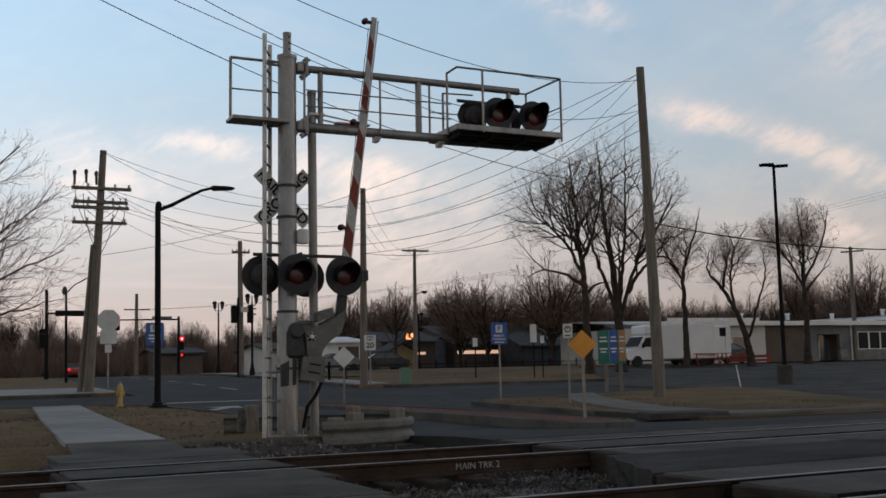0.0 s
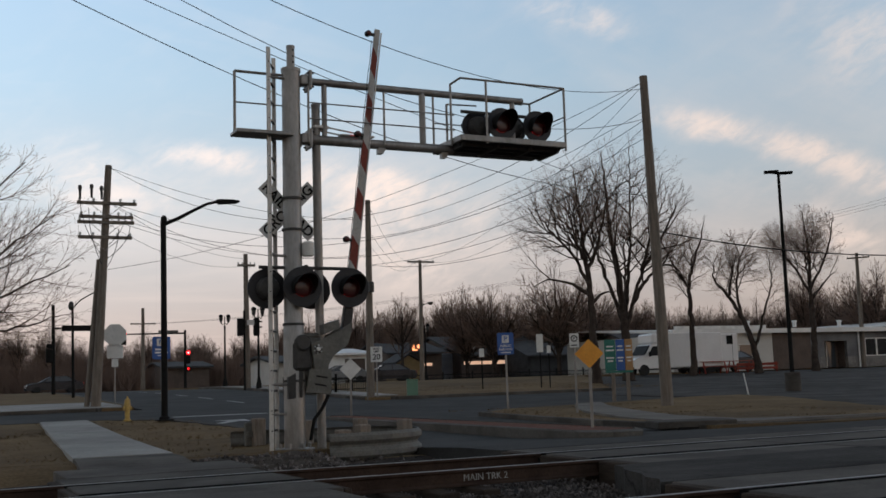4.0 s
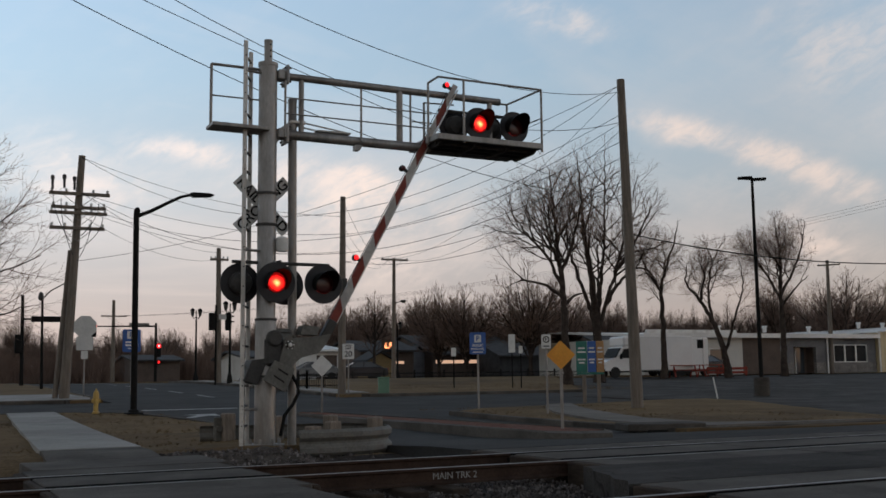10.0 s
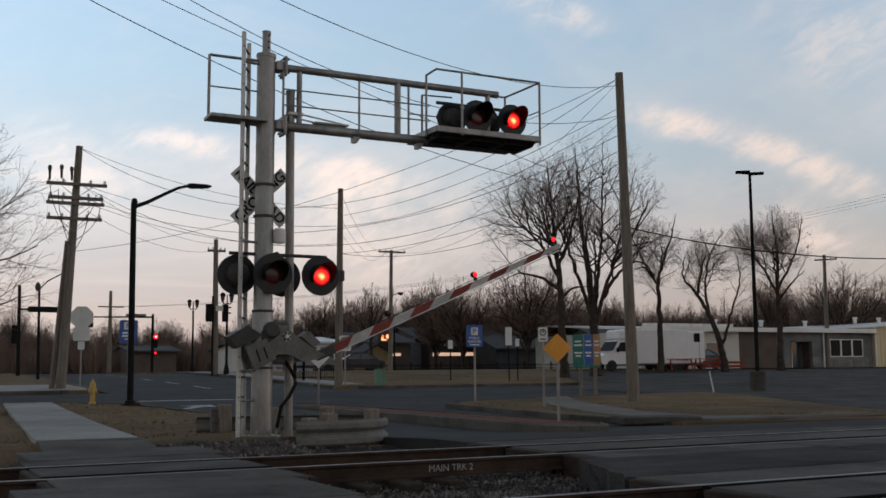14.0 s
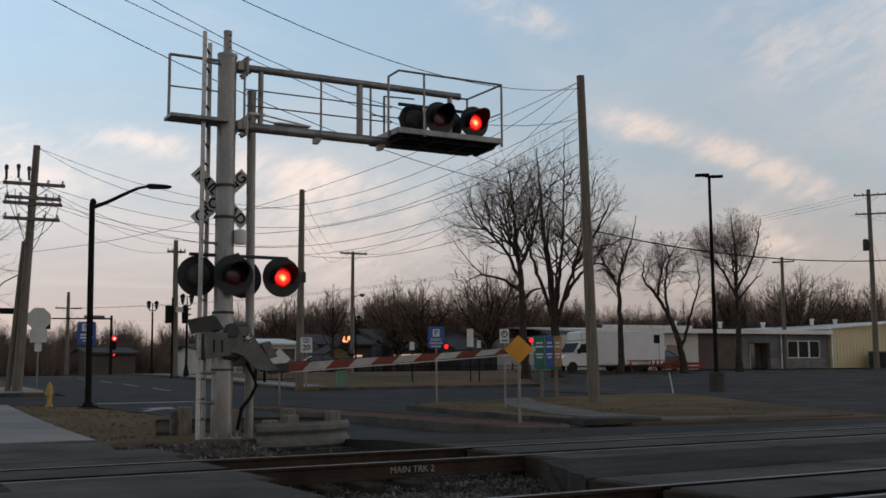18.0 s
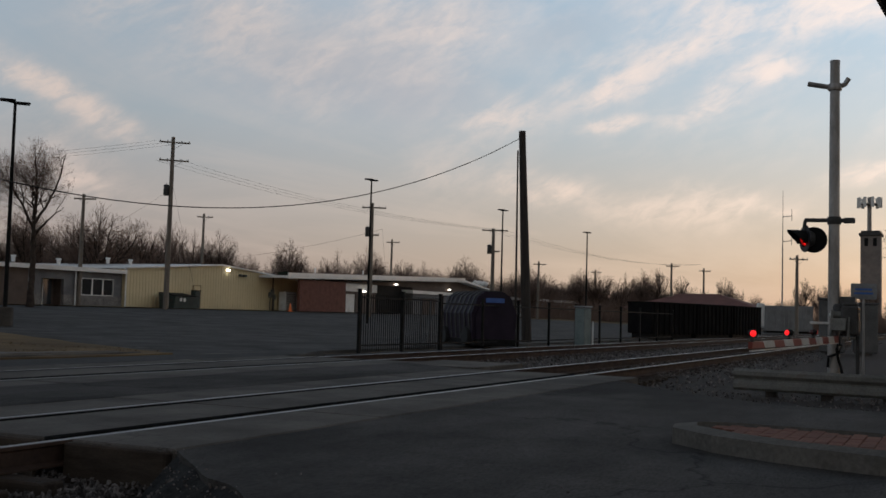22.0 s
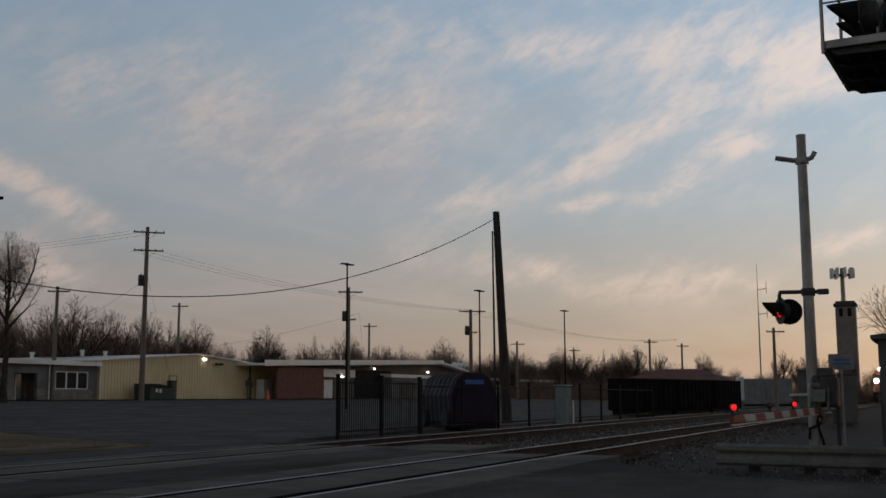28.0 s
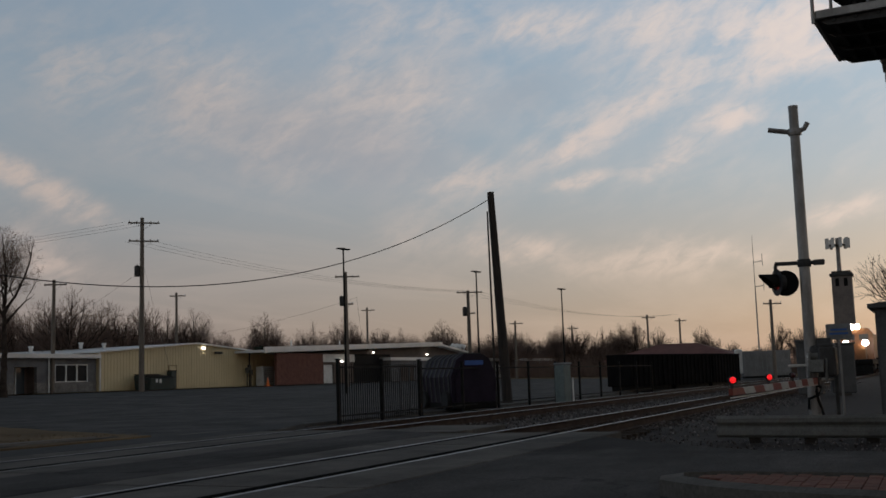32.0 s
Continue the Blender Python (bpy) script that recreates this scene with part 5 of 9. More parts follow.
    for x, y, z0, z1 in ((2.74, -0.23, 4.92, 5.98), (3.25, -0.555, 4.93, 6.01), (4.79, -0.555, 4.90, 6.01), (4.77, 0.60, 4.95, 6.01), (2.80, 0.60, 4.95, 6.01), (2.82, 0.10, 5.0, 5.72)):
        part("rail_post", Bag().rod((x, y, z0), (x, y, z1), 0.021, n=8), GALV, root)
    part("platform_rail", rails_of(Bag(), [(2.74, -0.23, 5.98), (2.77, -0.555, 6.01), (4.79, -0.555, 6.01), (4.77, 0.60, 6.01), (2.80, 0.60, 6.01), (2.78, 0.30, 5.98)], 0.019), GALV, root)
    part("mid_rail", rails_of(Bag(), [(4.79, -0.555, 5.50), (4.77, 0.60, 5.50), (2.80, 0.60, 5.50)], 0.012).rod((2.82, 0.10, 5.72), (3.40, 0.10, 5.74), 0.014, n=6), GALV, root)
    for y in (0.60,):
        part("floor_outrigger", Bag().box((3.78, y - 0.10, 4.96), (2.0, 0.26, 0.04), bev=0.008), DARK_GREY, plat)
    # walkway behind the mast
    wk = part("rear_walkway", Bag().box((-0.48, 0.0, 4.93), (0.92, 0.42, 0.06), bev=0.01), GALV, root)
    rails_of(rr := Bag(), [(-0.92, 0.0, 4.9), (-0.92, 0, 5.92), (-0.15, 0, 5.92)], 0.024)
    rr.rod((-0.92, 0, 5.42), (-0.15, 0, 5.42), 0.013, n=6)
    part("rear_rail", rr, GALV, root)
    # ladder
    (ax, ay), (bx_, by_) = ladder
    lad = part("ladder", Bag().box((ax, ay, 3.16), (rail_w, 0.03, 6.36), bev=0.01).box((bx_, by_, 3.10), (rail_w, 0.03, 6.36), bev=0.01), ALU, root, "pale aluminium ladder")
    for k in range(20):
        z = 0.30 + 0.305 * k
        part("rung", Bag().rod((ax, ay, z), (bx_, by_, z), 0.019, n=6), DARK_GREY, lad)
        part("rivet", Bag().spin([(0.011, 0.0), (0.009, 0.006)], at=(ax, ay - 0.021, z), axis="Y", n=6), BLACK, lad)
    for z in (0.55, 1.0, 3.0, 4.9, 5.85):
        part("ladder_bracket", Bag().rod((ax, ay, z), (0.0, ay * 0.3, z), 0.022, n=6), GALV, lad)
    # lamps on the platform
    part("lamp_bar", Bag().rod((3.1, 0.1, 5.62), (4.75, 0.1, 5.62), 0.03, n=10).rod((3.9, 0.1, 5.0), (3.9, 0.1, 5.62), 0.035, n=10), DARK_GREY, root)
    for x, y, face, ph in ((3.76, -0.16, -1, "a"), (4.47, -0.16, -1, "b"), (3.46, 0.24, 1, "b"), (4.16, 0.24, 1, "a")):
        flasher(root, x, y, 5.39, face, ph, r=0.285)
    return root


west = cantilever(pose(5.30, 16.5, 0.0, 0, 0.3, 0), "galvanised steel cantilever crossing signal with ladder and platform")
# flasher pairs and sign on the mast itself
part("cross_arm", Bag().rod((-0.55, 0.0, 2.82), (1.05, 0.0, 2.82), 0.028, n=10).rod((0.15, -0.22, 2.82), (0.15, 0.22, 2.82), 0.03, n=10), DARK_GREY, west)
part("junction_box", Bag().spin([(0.09, -0.10), (0.10, -0.06), (0.10, 0.10), (0.07, 0.13)], at=(0.22, -0.10, 3.10), n=14), SIGN_BACK, west, "pale bell housing", soft=True)
for bx, face, ph, y in ((0.08, -1, "a", -0.24), (0.88, -1, "b", -0.20), (-0.38, 1, "b", 0.16), (0.40, 1, "a", 0.30)):
    flasher(west, bx, y, 2.50, face, ph, r=0.315)


def crossbuck(parent, x, y, z):
    for k, (body, lean) in enumerate((("RAILROAD", -45), ("CROSSING", 45))):
        m = pose(x, y - 0.02 * k, z) @ Matrix.Rotation(radians(-lean), 4, "Y")
        board = part("crossbuck_board", Bag().box((0, 0, 0), (1.16, 0.012, 0.22), bev=0.004), SIGN_WHITE, parent, "white crossing sign board", at=m)
        lettering(body, 0.225, BLACK, board, pose(0, -0.009, 0, 90, 0, 0), "black letters")


crossbuck(west, 0.0, 0.24, 3.77)
gate_west, arm_west = crossing_gate("crossing_gate", (5.61, 16.5, 0.0), 5.42, "weathered grey crossing gate with a red and white arm", "crossing gates")


def w_beam(path, z0, z1, name, label, mats, posts=(), post_size=(0.2, 0.2), post_mat=None):
    """Corrugated steel guard rail along a path, on timber posts."""
    root = thing(name, (0, 0, 0), label, "guard rail")
    hz = z1 - z0
    prof = [(0.0, z0), (0.05, z0 + 0.12 * hz), (0.05, z0 + 0.30 * hz), (-0.01, z0 + 0.46 * hz), (-0.01, z0 + 0.54 * hz), (0.05, z0 + 0.70 * hz), (0.05, z0 + 0.88 * hz), (0.0, z1)]
    b = Bag()
    n = len(prof)
    for i, p in enumerate(path):
        d = (Vector(path[min(i + 1, len(path) - 1)]) - Vector(path[max(i - 1, 0)])).normalized()
        out = Vector((d.y, -d.x))
        for o, z in prof:
            b.v.append((p[0] + out.x * o, p[1] + out.y * o, z))
        for o, z in reversed(prof):
            b.v.append((p[0] + out.x * (o - 0.012), p[1] + out.y * (o - 0.012), z))
    w = 2 * n
    for i in range(len(path) - 1):
        b.f += [(i * w + k, i * w + (k + 1) % w, (i + 1) * w + (k + 1) % w, (i + 1) * w + k) for k in range(w)]
    b.f += [tuple(range(w)), tuple((len(path) - 1) * w + k for k in range(w))]
    b.m = [0] * len(b.f)
    part("beam", b, mats, root, soft=True)
    for x, y, zb, zt_ in posts:
        part("post", Bag().box((x, y, (zb + zt_) / 2), (*post_size, zt_ - zb), bev=0.02, turn=8), post_mat or WOOD_POST, root, "grey timber post")
    return root


arc = [(5.55, 15.62), (5.95, 15.55)] + [(6.25 + 1.15 * math.sin(radians(a)), 16.75 - 1.15 * math.cos(radians(a))) for a in range(0, 175, 12)] + [(5.9, 18.0), (5.2, 18.2), (4.75, 18.25)]
w_beam(arc, -0.14, 0.25, "guard_rail", "curved grey steel guard rail round the signal mast", GREY_PAINT,
       posts=[(5.80, 15.72, -0.4, 0.30), (6.15, 15.80, -0.4, 0.36), (7.15, 16.5, -0.4, 0.38), (6.75, 17.45, -0.4, 0.40), (5.9, 17.75, -0.4, 0.40), (5.15, 18.0, -0.3, 0.46)])
solid("rail_end_box", Bag().box((0, 0, 0), (0.36, 0.06, 0.40), bev=0.02).box((0.0, -0.05, 0), (0.30, 0.05, 0.10), bev=0.015), GREY_PAINT, "flared grey guard rail end shoe", "guard rail", at=pose(5.10, 18.05, 0.2, 0, 0, 5))

# ---- poles, lamps, wires, signs ----
def wire(a, b, sag, r=0.008, n=18):
    a, b = Vector(a), Vector(b)
    pts = [a.lerp(b, i / n) - Vector((0, 0, sag * 4 * (i / n) * (1 - i / n))) for i in range(n + 1)]
    return solid("overhead_wire", Bag().tube(pts, r, 4), CABLE, "thin black overhead wire between poles", "wire", group="overhead wires")


def insulator(parent, x, y, z):
    part("insulator", Bag().spin([(0.02, 0), (0.05, 0.02), (0.035, 0.05), (0.055, 0.07), (0.03, 0.12)], at=(x, y, z), n=8), SIGN_BACK, parent)


def utility_pole(x, y, top, arms=(), lean=(0.0, 0.0), r=0.15, mat=None, trafo=None, zig=0.0, label="weathered wooden utility pole with crossarms", turn=0.0, base=None):
    """A timber pole: arms are (height, half length); lean is the top's offset."""
    z0 = land(x, y) - 0.1 if base is None else base
    root = thing("utility_pole", (x, y, z0), label, "utility pole", "utility poles")
    H = top - z0
    lx, ly = lean
    at = lambda z: Vector((lx * z / H, ly * z / H, z))
    part("pole", Bag().tube([at(H * i / 6) for i in range(7)], [r * (1.15 - 0.4 * i / 6) for i in range(7)], 10), mat or WOOD_POLE, root, soft=True)
    d = Vector((math.cos(radians(turn)), math.sin(radians(turn)), 0))
    for zh, half in arms:
        c = at(zh - z0)
        q = Bag().box(tuple(c + Vector((0, -r * 0.9, 0))), (2 * half, 0.10, 0.12), turn=turn, bev=0.012)
        arm = part("crossarm", q, mat or WOOD_POLE, root)
        for s in (-0.92, -0.45, 0.45, 0.92):
            p = c + d * s * half
            insulator(arm, p.x, p.y - r * 0.9, p.z + 0.06)
        for s in (-1, 1):
            part("brace", Bag().rod(tuple(c + d * s * half * 0.6 + Vector((0, -r, 0))), tuple(c - Vector((0, r, min(0.5, half * 0.5)))), 0.012, n=5), GALV, arm)
    if trafo:
        c = at(trafo - z0) + d * -0.38
        t = part("transformer", Bag().spin([(0.2, -0.45), (0.22, -0.42), (0.22, 0.36), (0.17, 0.45), (0.05, 0.47)], at=tuple(c), n=14), DARK_GREY, root, "grey transformer can", soft=True)
        insulator(t, c.x, c.y, c.z + 0.45)
    return root


up = utility_pole(5.77, 40.85, 9.18, ((7.75, 1.05), (7.25, 0.95), (7.05, 1.0), (6.5, 0.95)), (0.42, 0.0), 0.16, label="leaning wooden utility pole crowded with crossarms")
for k, (x, z) in enumerate(((-0.95, 7.9), (-0.55, 7.95), (-0.2, 7.9))):
    part("fuse_cutout", Bag().rod((x + 0.35, -0.2, z), (x + 0.35, -0.25, z - 0.35), 0.05, 0.04, n=8).spin([(0.07, 0), (0.07, 0.12), (0.03, 0.16)], at=(x + 0.35, -0.2, z), n=8), DARK_GREY, up)
for k, (xa, xb, za, zb) in enumerate(((-0.6, 0.1, 7.6, 5.6), (-0.3, 0.15, 7.2, 5.2), (1.15, 0.35, 6.6, 5.4), (1.0, 0.4, 7.1, 5.9), (0.75, 0.3, 6.5, 5.0))):
    part("jumper_wire", Bag().tube([(xa + (xb - xa) * (u ** 2), -0.25, za + (zb - za) * u) for u in [i / 8 for i in range(9)]], 0.012, 4), CABLE, up)
part("brace_pole", Bag().rod((-0.28, 0.25, 0.0), (0.10, 0.1, 5.4), 0.10, 0.08, n=8), WOOD_POLE, up)
utility_pole(16.34, 59.1, 8.24, ((7.6, 0.5),), (-0.03, 0), 0.16, label="plain weathered wooden utility pole")
pole20 = utility_pole(16.04, 40.25, 8.2, (), (0.08, 0), 0.14, label="plain weathered wooden pole carrying a speed sign")
part("meter_box", Bag().box((0.05, -0.2, 4.4), (0.2, 0.16, 0.42), bev=0.02), DARK_GREY, pole20)
p710 = utility_pole(31.0, 68.3, 9.2, ((9.05, 1.0),), (0.1, 0), 0.14, label="wooden utility pole with one crossarm and a floodlight")
part("floodlight", Bag().rod((0.1, -0.1, 5.2), (0.55, -0.4, 5.35), 0.03, n=6).spin([(0.1, 0), (0.2, 0.14), (0.2, 0.2)], at=(0.6, -0.4, 5.2), n=10), DARK_GREY, p710)
utility_pole(18.78, 25.0, 9.43, (), (-0.17, 0.05), 0.15, label="tall plain wooden utility pole in the grass verge")
utility_pole(71.14, 58.4, 14.9, ((14.45, 1.25), (12.95, 1.2)), (0.1, 0), 0.2, trafo=10.5, turn=-45, label="tall wooden utility pole with two crossarms and a transformer")
utility_pole(87.35, 48.5, 10.95, ((10.5, 1.1), (8.0, 0.5)), (0, 0), 0.18, trafo=8.3, turn=-55, label="wooden utility pole with crossarm and transformers")
utility_pole(101.5, 42.4, 9.7, ((9.5, 1.3), (7.4, 0.5)), (0, 0), 0.2, trafo=7.6, turn=-60, label="wooden utility pole with crossarm and transformers")
utility_pole(43.41, 16.5, 8.86, (), (-0.14, 0.36), 0.20, mat=WOOD_DARK, base=-0.2, label="dark creosoted pole leaning beside the track fence")
utility_pole(43.1, 16.9, 8.0, (), (-0.05, 0.05), 0.045, mat=WOOD_DARK, base=-0.2, label="thin dark pole standing close to a thicker one")
utility_pole(20.4, 112.3, 9.1, ((7.5, 1.25),), (0, 0), 0.2, label="distant wooden utility pole with crossarms")
for x, y, h in ((102.9, 79.5, 10.9), (68.8, 65.5, 9.1), (132.5, 70.4, 10.0), (140.7, 52.0, 7.5), (171.8, 53.7, 7.8), (194.0, 48.7, 8.1), (145.9, 35.0, 7.6), (166.4, 35.0, 7.9), (109.1, 14.1, 6.5)):
    utility_pole(x, y, h + 1, ((h + 0.6, 0.9),), (0.1, 0), 0.17, turn=-60, label="distant wooden utility pole")

# wires
TOP = (18.62, 25.05)
for z0, tgt, sag in ((9.07, (-6.4, 8.0, 8.4), 1.91), (8.19, (-11.51, 8.2, 13.94), 4.02), (5.87, (-21.16, 8.1, 13.48), 1.2), (5.97, (-10.86, 8.0, 10.18), 2.03)):
    wire((*TOP, z0), tgt, sag, n=30)
for z0, z1, sag in ((9.28, 5.33, 0.8), (9.31, 9.1, 2.95), (7.65, 7.35, 2.05), (7.2, 7.81, 2.54)):
    wire((*TOP, z0), (6.15, 40.7, z1), sag, n=26)
for z0, z1, sag in ((8.43, 7.11, 0.47), (8.18, 6.68, 0.65), (6.46, 5.59, 0.44), (6.13, 5.59, 0.77)):
    wire((*TOP, z0), (16.12, 40.2, z1), sag)
wire((*TOP, 9.2), (30.5, 68.1, 9.1), 1.3)
wire((*TOP, 8.0), (31.4, 68.1, 9.1), 1.3)
wire((18.7, 25.05, 4.97), (43.1, 16.9, 8.52), 2.28, 0.016, n=30)
for z0, z1, x1, y1, sag in ((9.1, 7.4, 16.1, 40.2, 0.5), (7.8, 6.7, 16.1, 40.2, 0.5), (7.2, 6.0, 16.1, 40.2, 0.6), (7.0, 7.6, 16.3, 59.1, 0.6), (7.8, 8.0, 16.3, 59.1, 0.5)):
    wire((6.15, 40.7, z0), (x1, y1, z1), sag)
for z0, z1 in ((8.0, 9.1), (7.0, 9.0), (6.4, 9.0)):
    wire((16.12, 40.2, z0), (30.6, 68.2, z1), 0.8)
for dx in (-0.9, 0.0, 0.9):
    wire((71.1 + dx, 58.4 - dx, 14.5), (20.4 + dx, 112.3, 7.5), 2.0)
    wire((71.1 + dx, 58.4 - dx, 12.9), (101.5 + dx * 0.5, 42.4 - dx, 9.6), 0.8)
    wire((101.5 + dx * 0.5, 42.4 - dx, 9.6), (178 + dx, 38, 10.1), 1.2)
wire((71.1, 58.3, 10.6), (64.0, 64.0, 4.6), 0.3)
wire((71.1, 58.3, 11.4), (64.5, 50.0, 1.0), 0.0)
wire((87.9, 47.7, 8.6), (80, 66, 5.0), 0.6)
wire((87.9, 47.7, 8.6), (112, 60, 5.4), 0.6)


def street_lamp():
    root = thing("street_lamp", (5.9, 29.41, land(0, 29.4) + 0.02), "black steel street lamp with a curved arm, unlit", "street lamp")
    part("base_plate", Bag().box((0, 0, 0.02), (0.42, 0.42, 0.04), bev=0.01).spin([(0.15, 0.03), (0.13, 0.10), (0.10, 0.12)], n=12), BLACK, root)
    part("pole", Bag().rod((0, 0, 0.0), (-0.02, 0, 5.32), 0.088, 0.075, n=12).spin([(0.078, 5.3), (0.085, 5.36), (0.05, 5.44)], n=12), BLACK, root, soft=True)
    arm = [(-0.02, 0, 5.2), (0.35, -0.08, 5.36), (0.75, -0.17, 5.58), (1.1, -0.25, 5.76), (1.35, -0.31, 5.82)]
    part("arm", Bag().tube(arm, [0.055, 0.05, 0.045, 0.04, 0.036], 8), BLACK, root, soft=True)
    part("lamp_head", Bag().slab([(-0.30, -0.03), (-0.22, -0.07), (0.25, -0.045), (0.34, 0.0), (0.2, 0.035), (-0.2, 0.05), (-0.3, 0.03)], "Y", -0.12, 0.12), BLACK, root, at=pose(1.62, -0.37, 5.83, 0, 0, -13))
    return root


street_lamp()


def lot_lamp(x, y, top, base_h=0.0, label="tall dark parking lot lamp with a flat twin head, unlit"):
    z0 = land(x, y) - 0.09
    root = thing("lot_lamp", (x, y, z0), label, "lot lamp", "lot lamps")
    H = top - z0
    if base_h:
        part("footing", Bag().spin([(0.30, 0), (0.30, base_h - 0.03), (0.27, base_h)], n=18), CONCRETE_OLD, root, "stained concrete footing", soft=True)
    part("pole", Bag().rod((0, 0, base_h), (0, 0, H - 0.05), 0.085, 0.055, n=10), BLACK, root, soft=True)
    for s in (-1, 1):
        part("head", Bag().box((s * 0.36, 0, H), (0.55, 0.34, 0.08), turn=-40, bev=0.02).rod((0, 0, H - 0.05), (s * 0.3, -s * 0.2, H), 0.03, n=6), BLACK, root)
    return root


lot_lamp(30.15, 32.27, 8.57, 0.72)
lot_lamp(65.5, 36.5, 10.05)
lot_lamp(83.3, 34.0, 9.65)
lot_lamp(100.0, 32.1, 9.1)


def twin_lantern(x, y, top):
    """Old-style twin-globe post lamp."""
    z0 = land(x, y)
    root = thing("post_lamp", (x, y, z0), "dark cast post lamp with twin lanterns, unlit", "post lamp", "post lamps")
    H = top - z0
    part("post", Bag().spin([(0.16, 0), (0.15, 0.25), (0.07, 0.6), (0.055, H - 0.8), (0.08, H - 0.75), (0.03, H - 0.7), (0.03, H - 0.1)], n=10), BLACK, root, soft=True)
    part("bracket", Bag().tube([(-0.24, 0, H - 0.5), (-0.15, 0, H - 0.62), (0, 0, H - 0.55), (0.15, 0, H - 0.62), (0.24, 0, H - 0.5)], 0.03, 6), BLACK, root)
    for s in (-1, 1):
        part("lantern", Bag().spin([(0.05, H - 0.5), (0.10, H - 0.38), (0.12, H - 0.2), (0.08, H - 0.06), (0.03, H)], at=(s * 0.24, 0, 0), n=10), DARK_GREY, root, "dim lantern globe", soft=True)
        part("cap", Bag().spin([(0.16, H - 0.16), (0.12, H - 0.04), (0.03, H + 0.02)], at=(s * 0.24, 0, 0), n=10), BLACK, root)
    return root


twin_lantern(17.6, 68.85, 5.53)
twin_lantern(16.55, 57.6, 5.2)
twin_lantern(33.0, 72.0, 5.0)

# signals at the far junction
tl = thing("traffic_signal", (19.7, 89.9, land(0, 89.9)), "black traffic signal pole with a mast arm, showing red", "traffic signal", "traffic signals")
part("pole", Bag().rod((0, 0, -0.1), (0, 0, 4.7), 0.13, 0.10, n=10), BLACK, tl, soft=True)
part("mast_arm", Bag().rod((0, 0, 4.45), (-4.75, 0.8, 4.45), 0.07, 0.05, n=8), BLACK, tl, soft=True)
part("street_plate", Bag().box((-1.3, 0.2, 4.55), (1.6, 0.04, 0.32), bev=0.01), GREY_PAINT, tl)
for x, y, z, lit in ((0.18, -0.2, 2.87, True), (-4.75, 0.6, 4.5, True)):
    hd = part("signal_head", Bag().box((x, y, z - 0.35), (0.36, 0.26, 1.1), bev=0.04), BLACK, tl)
    part("red_lens", dome(0.19, 0.05, 0, 1), RED_SOFT, hd, "lit red lens", at=pose(x, y - 0.15, z - 0.02))
    part("lamp_core", dome(0.085, 0.03, 0, 1), PINK_HOT, hd, "glaring core of the lit lens", at=pose(x, y - 0.19, z - 0.02))
    for k in (1, 2):
        part("dark_lens", dome(0.12, 0.03, 0, 1), BLACK, hd, at=pose(x, y - 0.15, z - 0.02 - 0.34 * k))
walk_head = part("walk_signal", Bag().box((0.2, -0.16, 1.55), (0.34, 0.2, 0.38), bev=0.03), BLACK, tl)
part("walk_lens", Bag().box((0.2, -0.275, 1.56), (0.16, 0.02, 0.2), bev=0.01), RED_SOFT, walk_head, "lit red hand signal")
tl2 = thing("traffic_signal", (6.35, 59.7, land(0, 59.7)), "dark signal pole with a long horizontal name board", "traffic signal", "traffic signals")
part("pole", Bag().rod((0, 0, -0.1), (-0.05, 0, 4.6), 0.10, 0.08, n=10), BLACK, tl2, soft=True)
part("street_plate", Bag().box((1.25, -0.1, 3.38), (1.75, 0.09, 0.30), bev=0.03).rod((0, 0, 3.38), (0.5, -0.1, 3.38), 0.05, n=8), BLACK, tl2)
part("signal_head", Bag().box((-0.22, -0.1, 2.1), (0.32, 0.3, 0.95), bev=0.04), BLACK, tl2)
tl3 = thing("traffic_signal", (16.0, 58.4, land(0, 58.4)), "dark traffic signal head seen from the side", "traffic signal", "traffic signals")
part("pole", Bag().rod((0, 0, -0.1), (0, 0, 4.2), 0.06, n=8), BLACK, tl3, soft=True)
for x in (-0.25, 0.65):
    part("signal_head", Bag().box((x, -0.1, 3.3), (0.30, 0.3, 0.95), bev=0.04).box((x + 0.2, -0.1, 3.6), (0.2, 0.22, 0.06)).box((x + 0.2, -0.1, 3.3), (0.2, 0.22, 0.06)), BLACK, tl3)
part("name_plate", Bag().box((0.35, -0.2, 3.55), (0.5, 0.03, 0.28), bev=0.005), SIGN_BACK, tl3)
cobra = thing("street_lamp", (6.45, 52.6, land(0, 52.6)), "slim dark street lamp with an angled arm", "street lamp")
part("pole", Bag().rod((0, 0, -0.1), (-0.06, 0, 4.3), 0.07, 0.05, n=8), BLACK, cobra, soft=True)
part("arm", Bag().tube([(-0.06, 0, 4.05), (0.3, 0, 4.45), (0.9, -0.05, 4.8)], 0.03, 6), BLACK, cobra)
part("lamp_head", Bag().spin([(0.06, 3.98), (0.13, 4.1), (0.10, 4.3), (0.04, 4.38)], at=(-0.12, 0, 0), n=10), DARK_GREY, cobra)


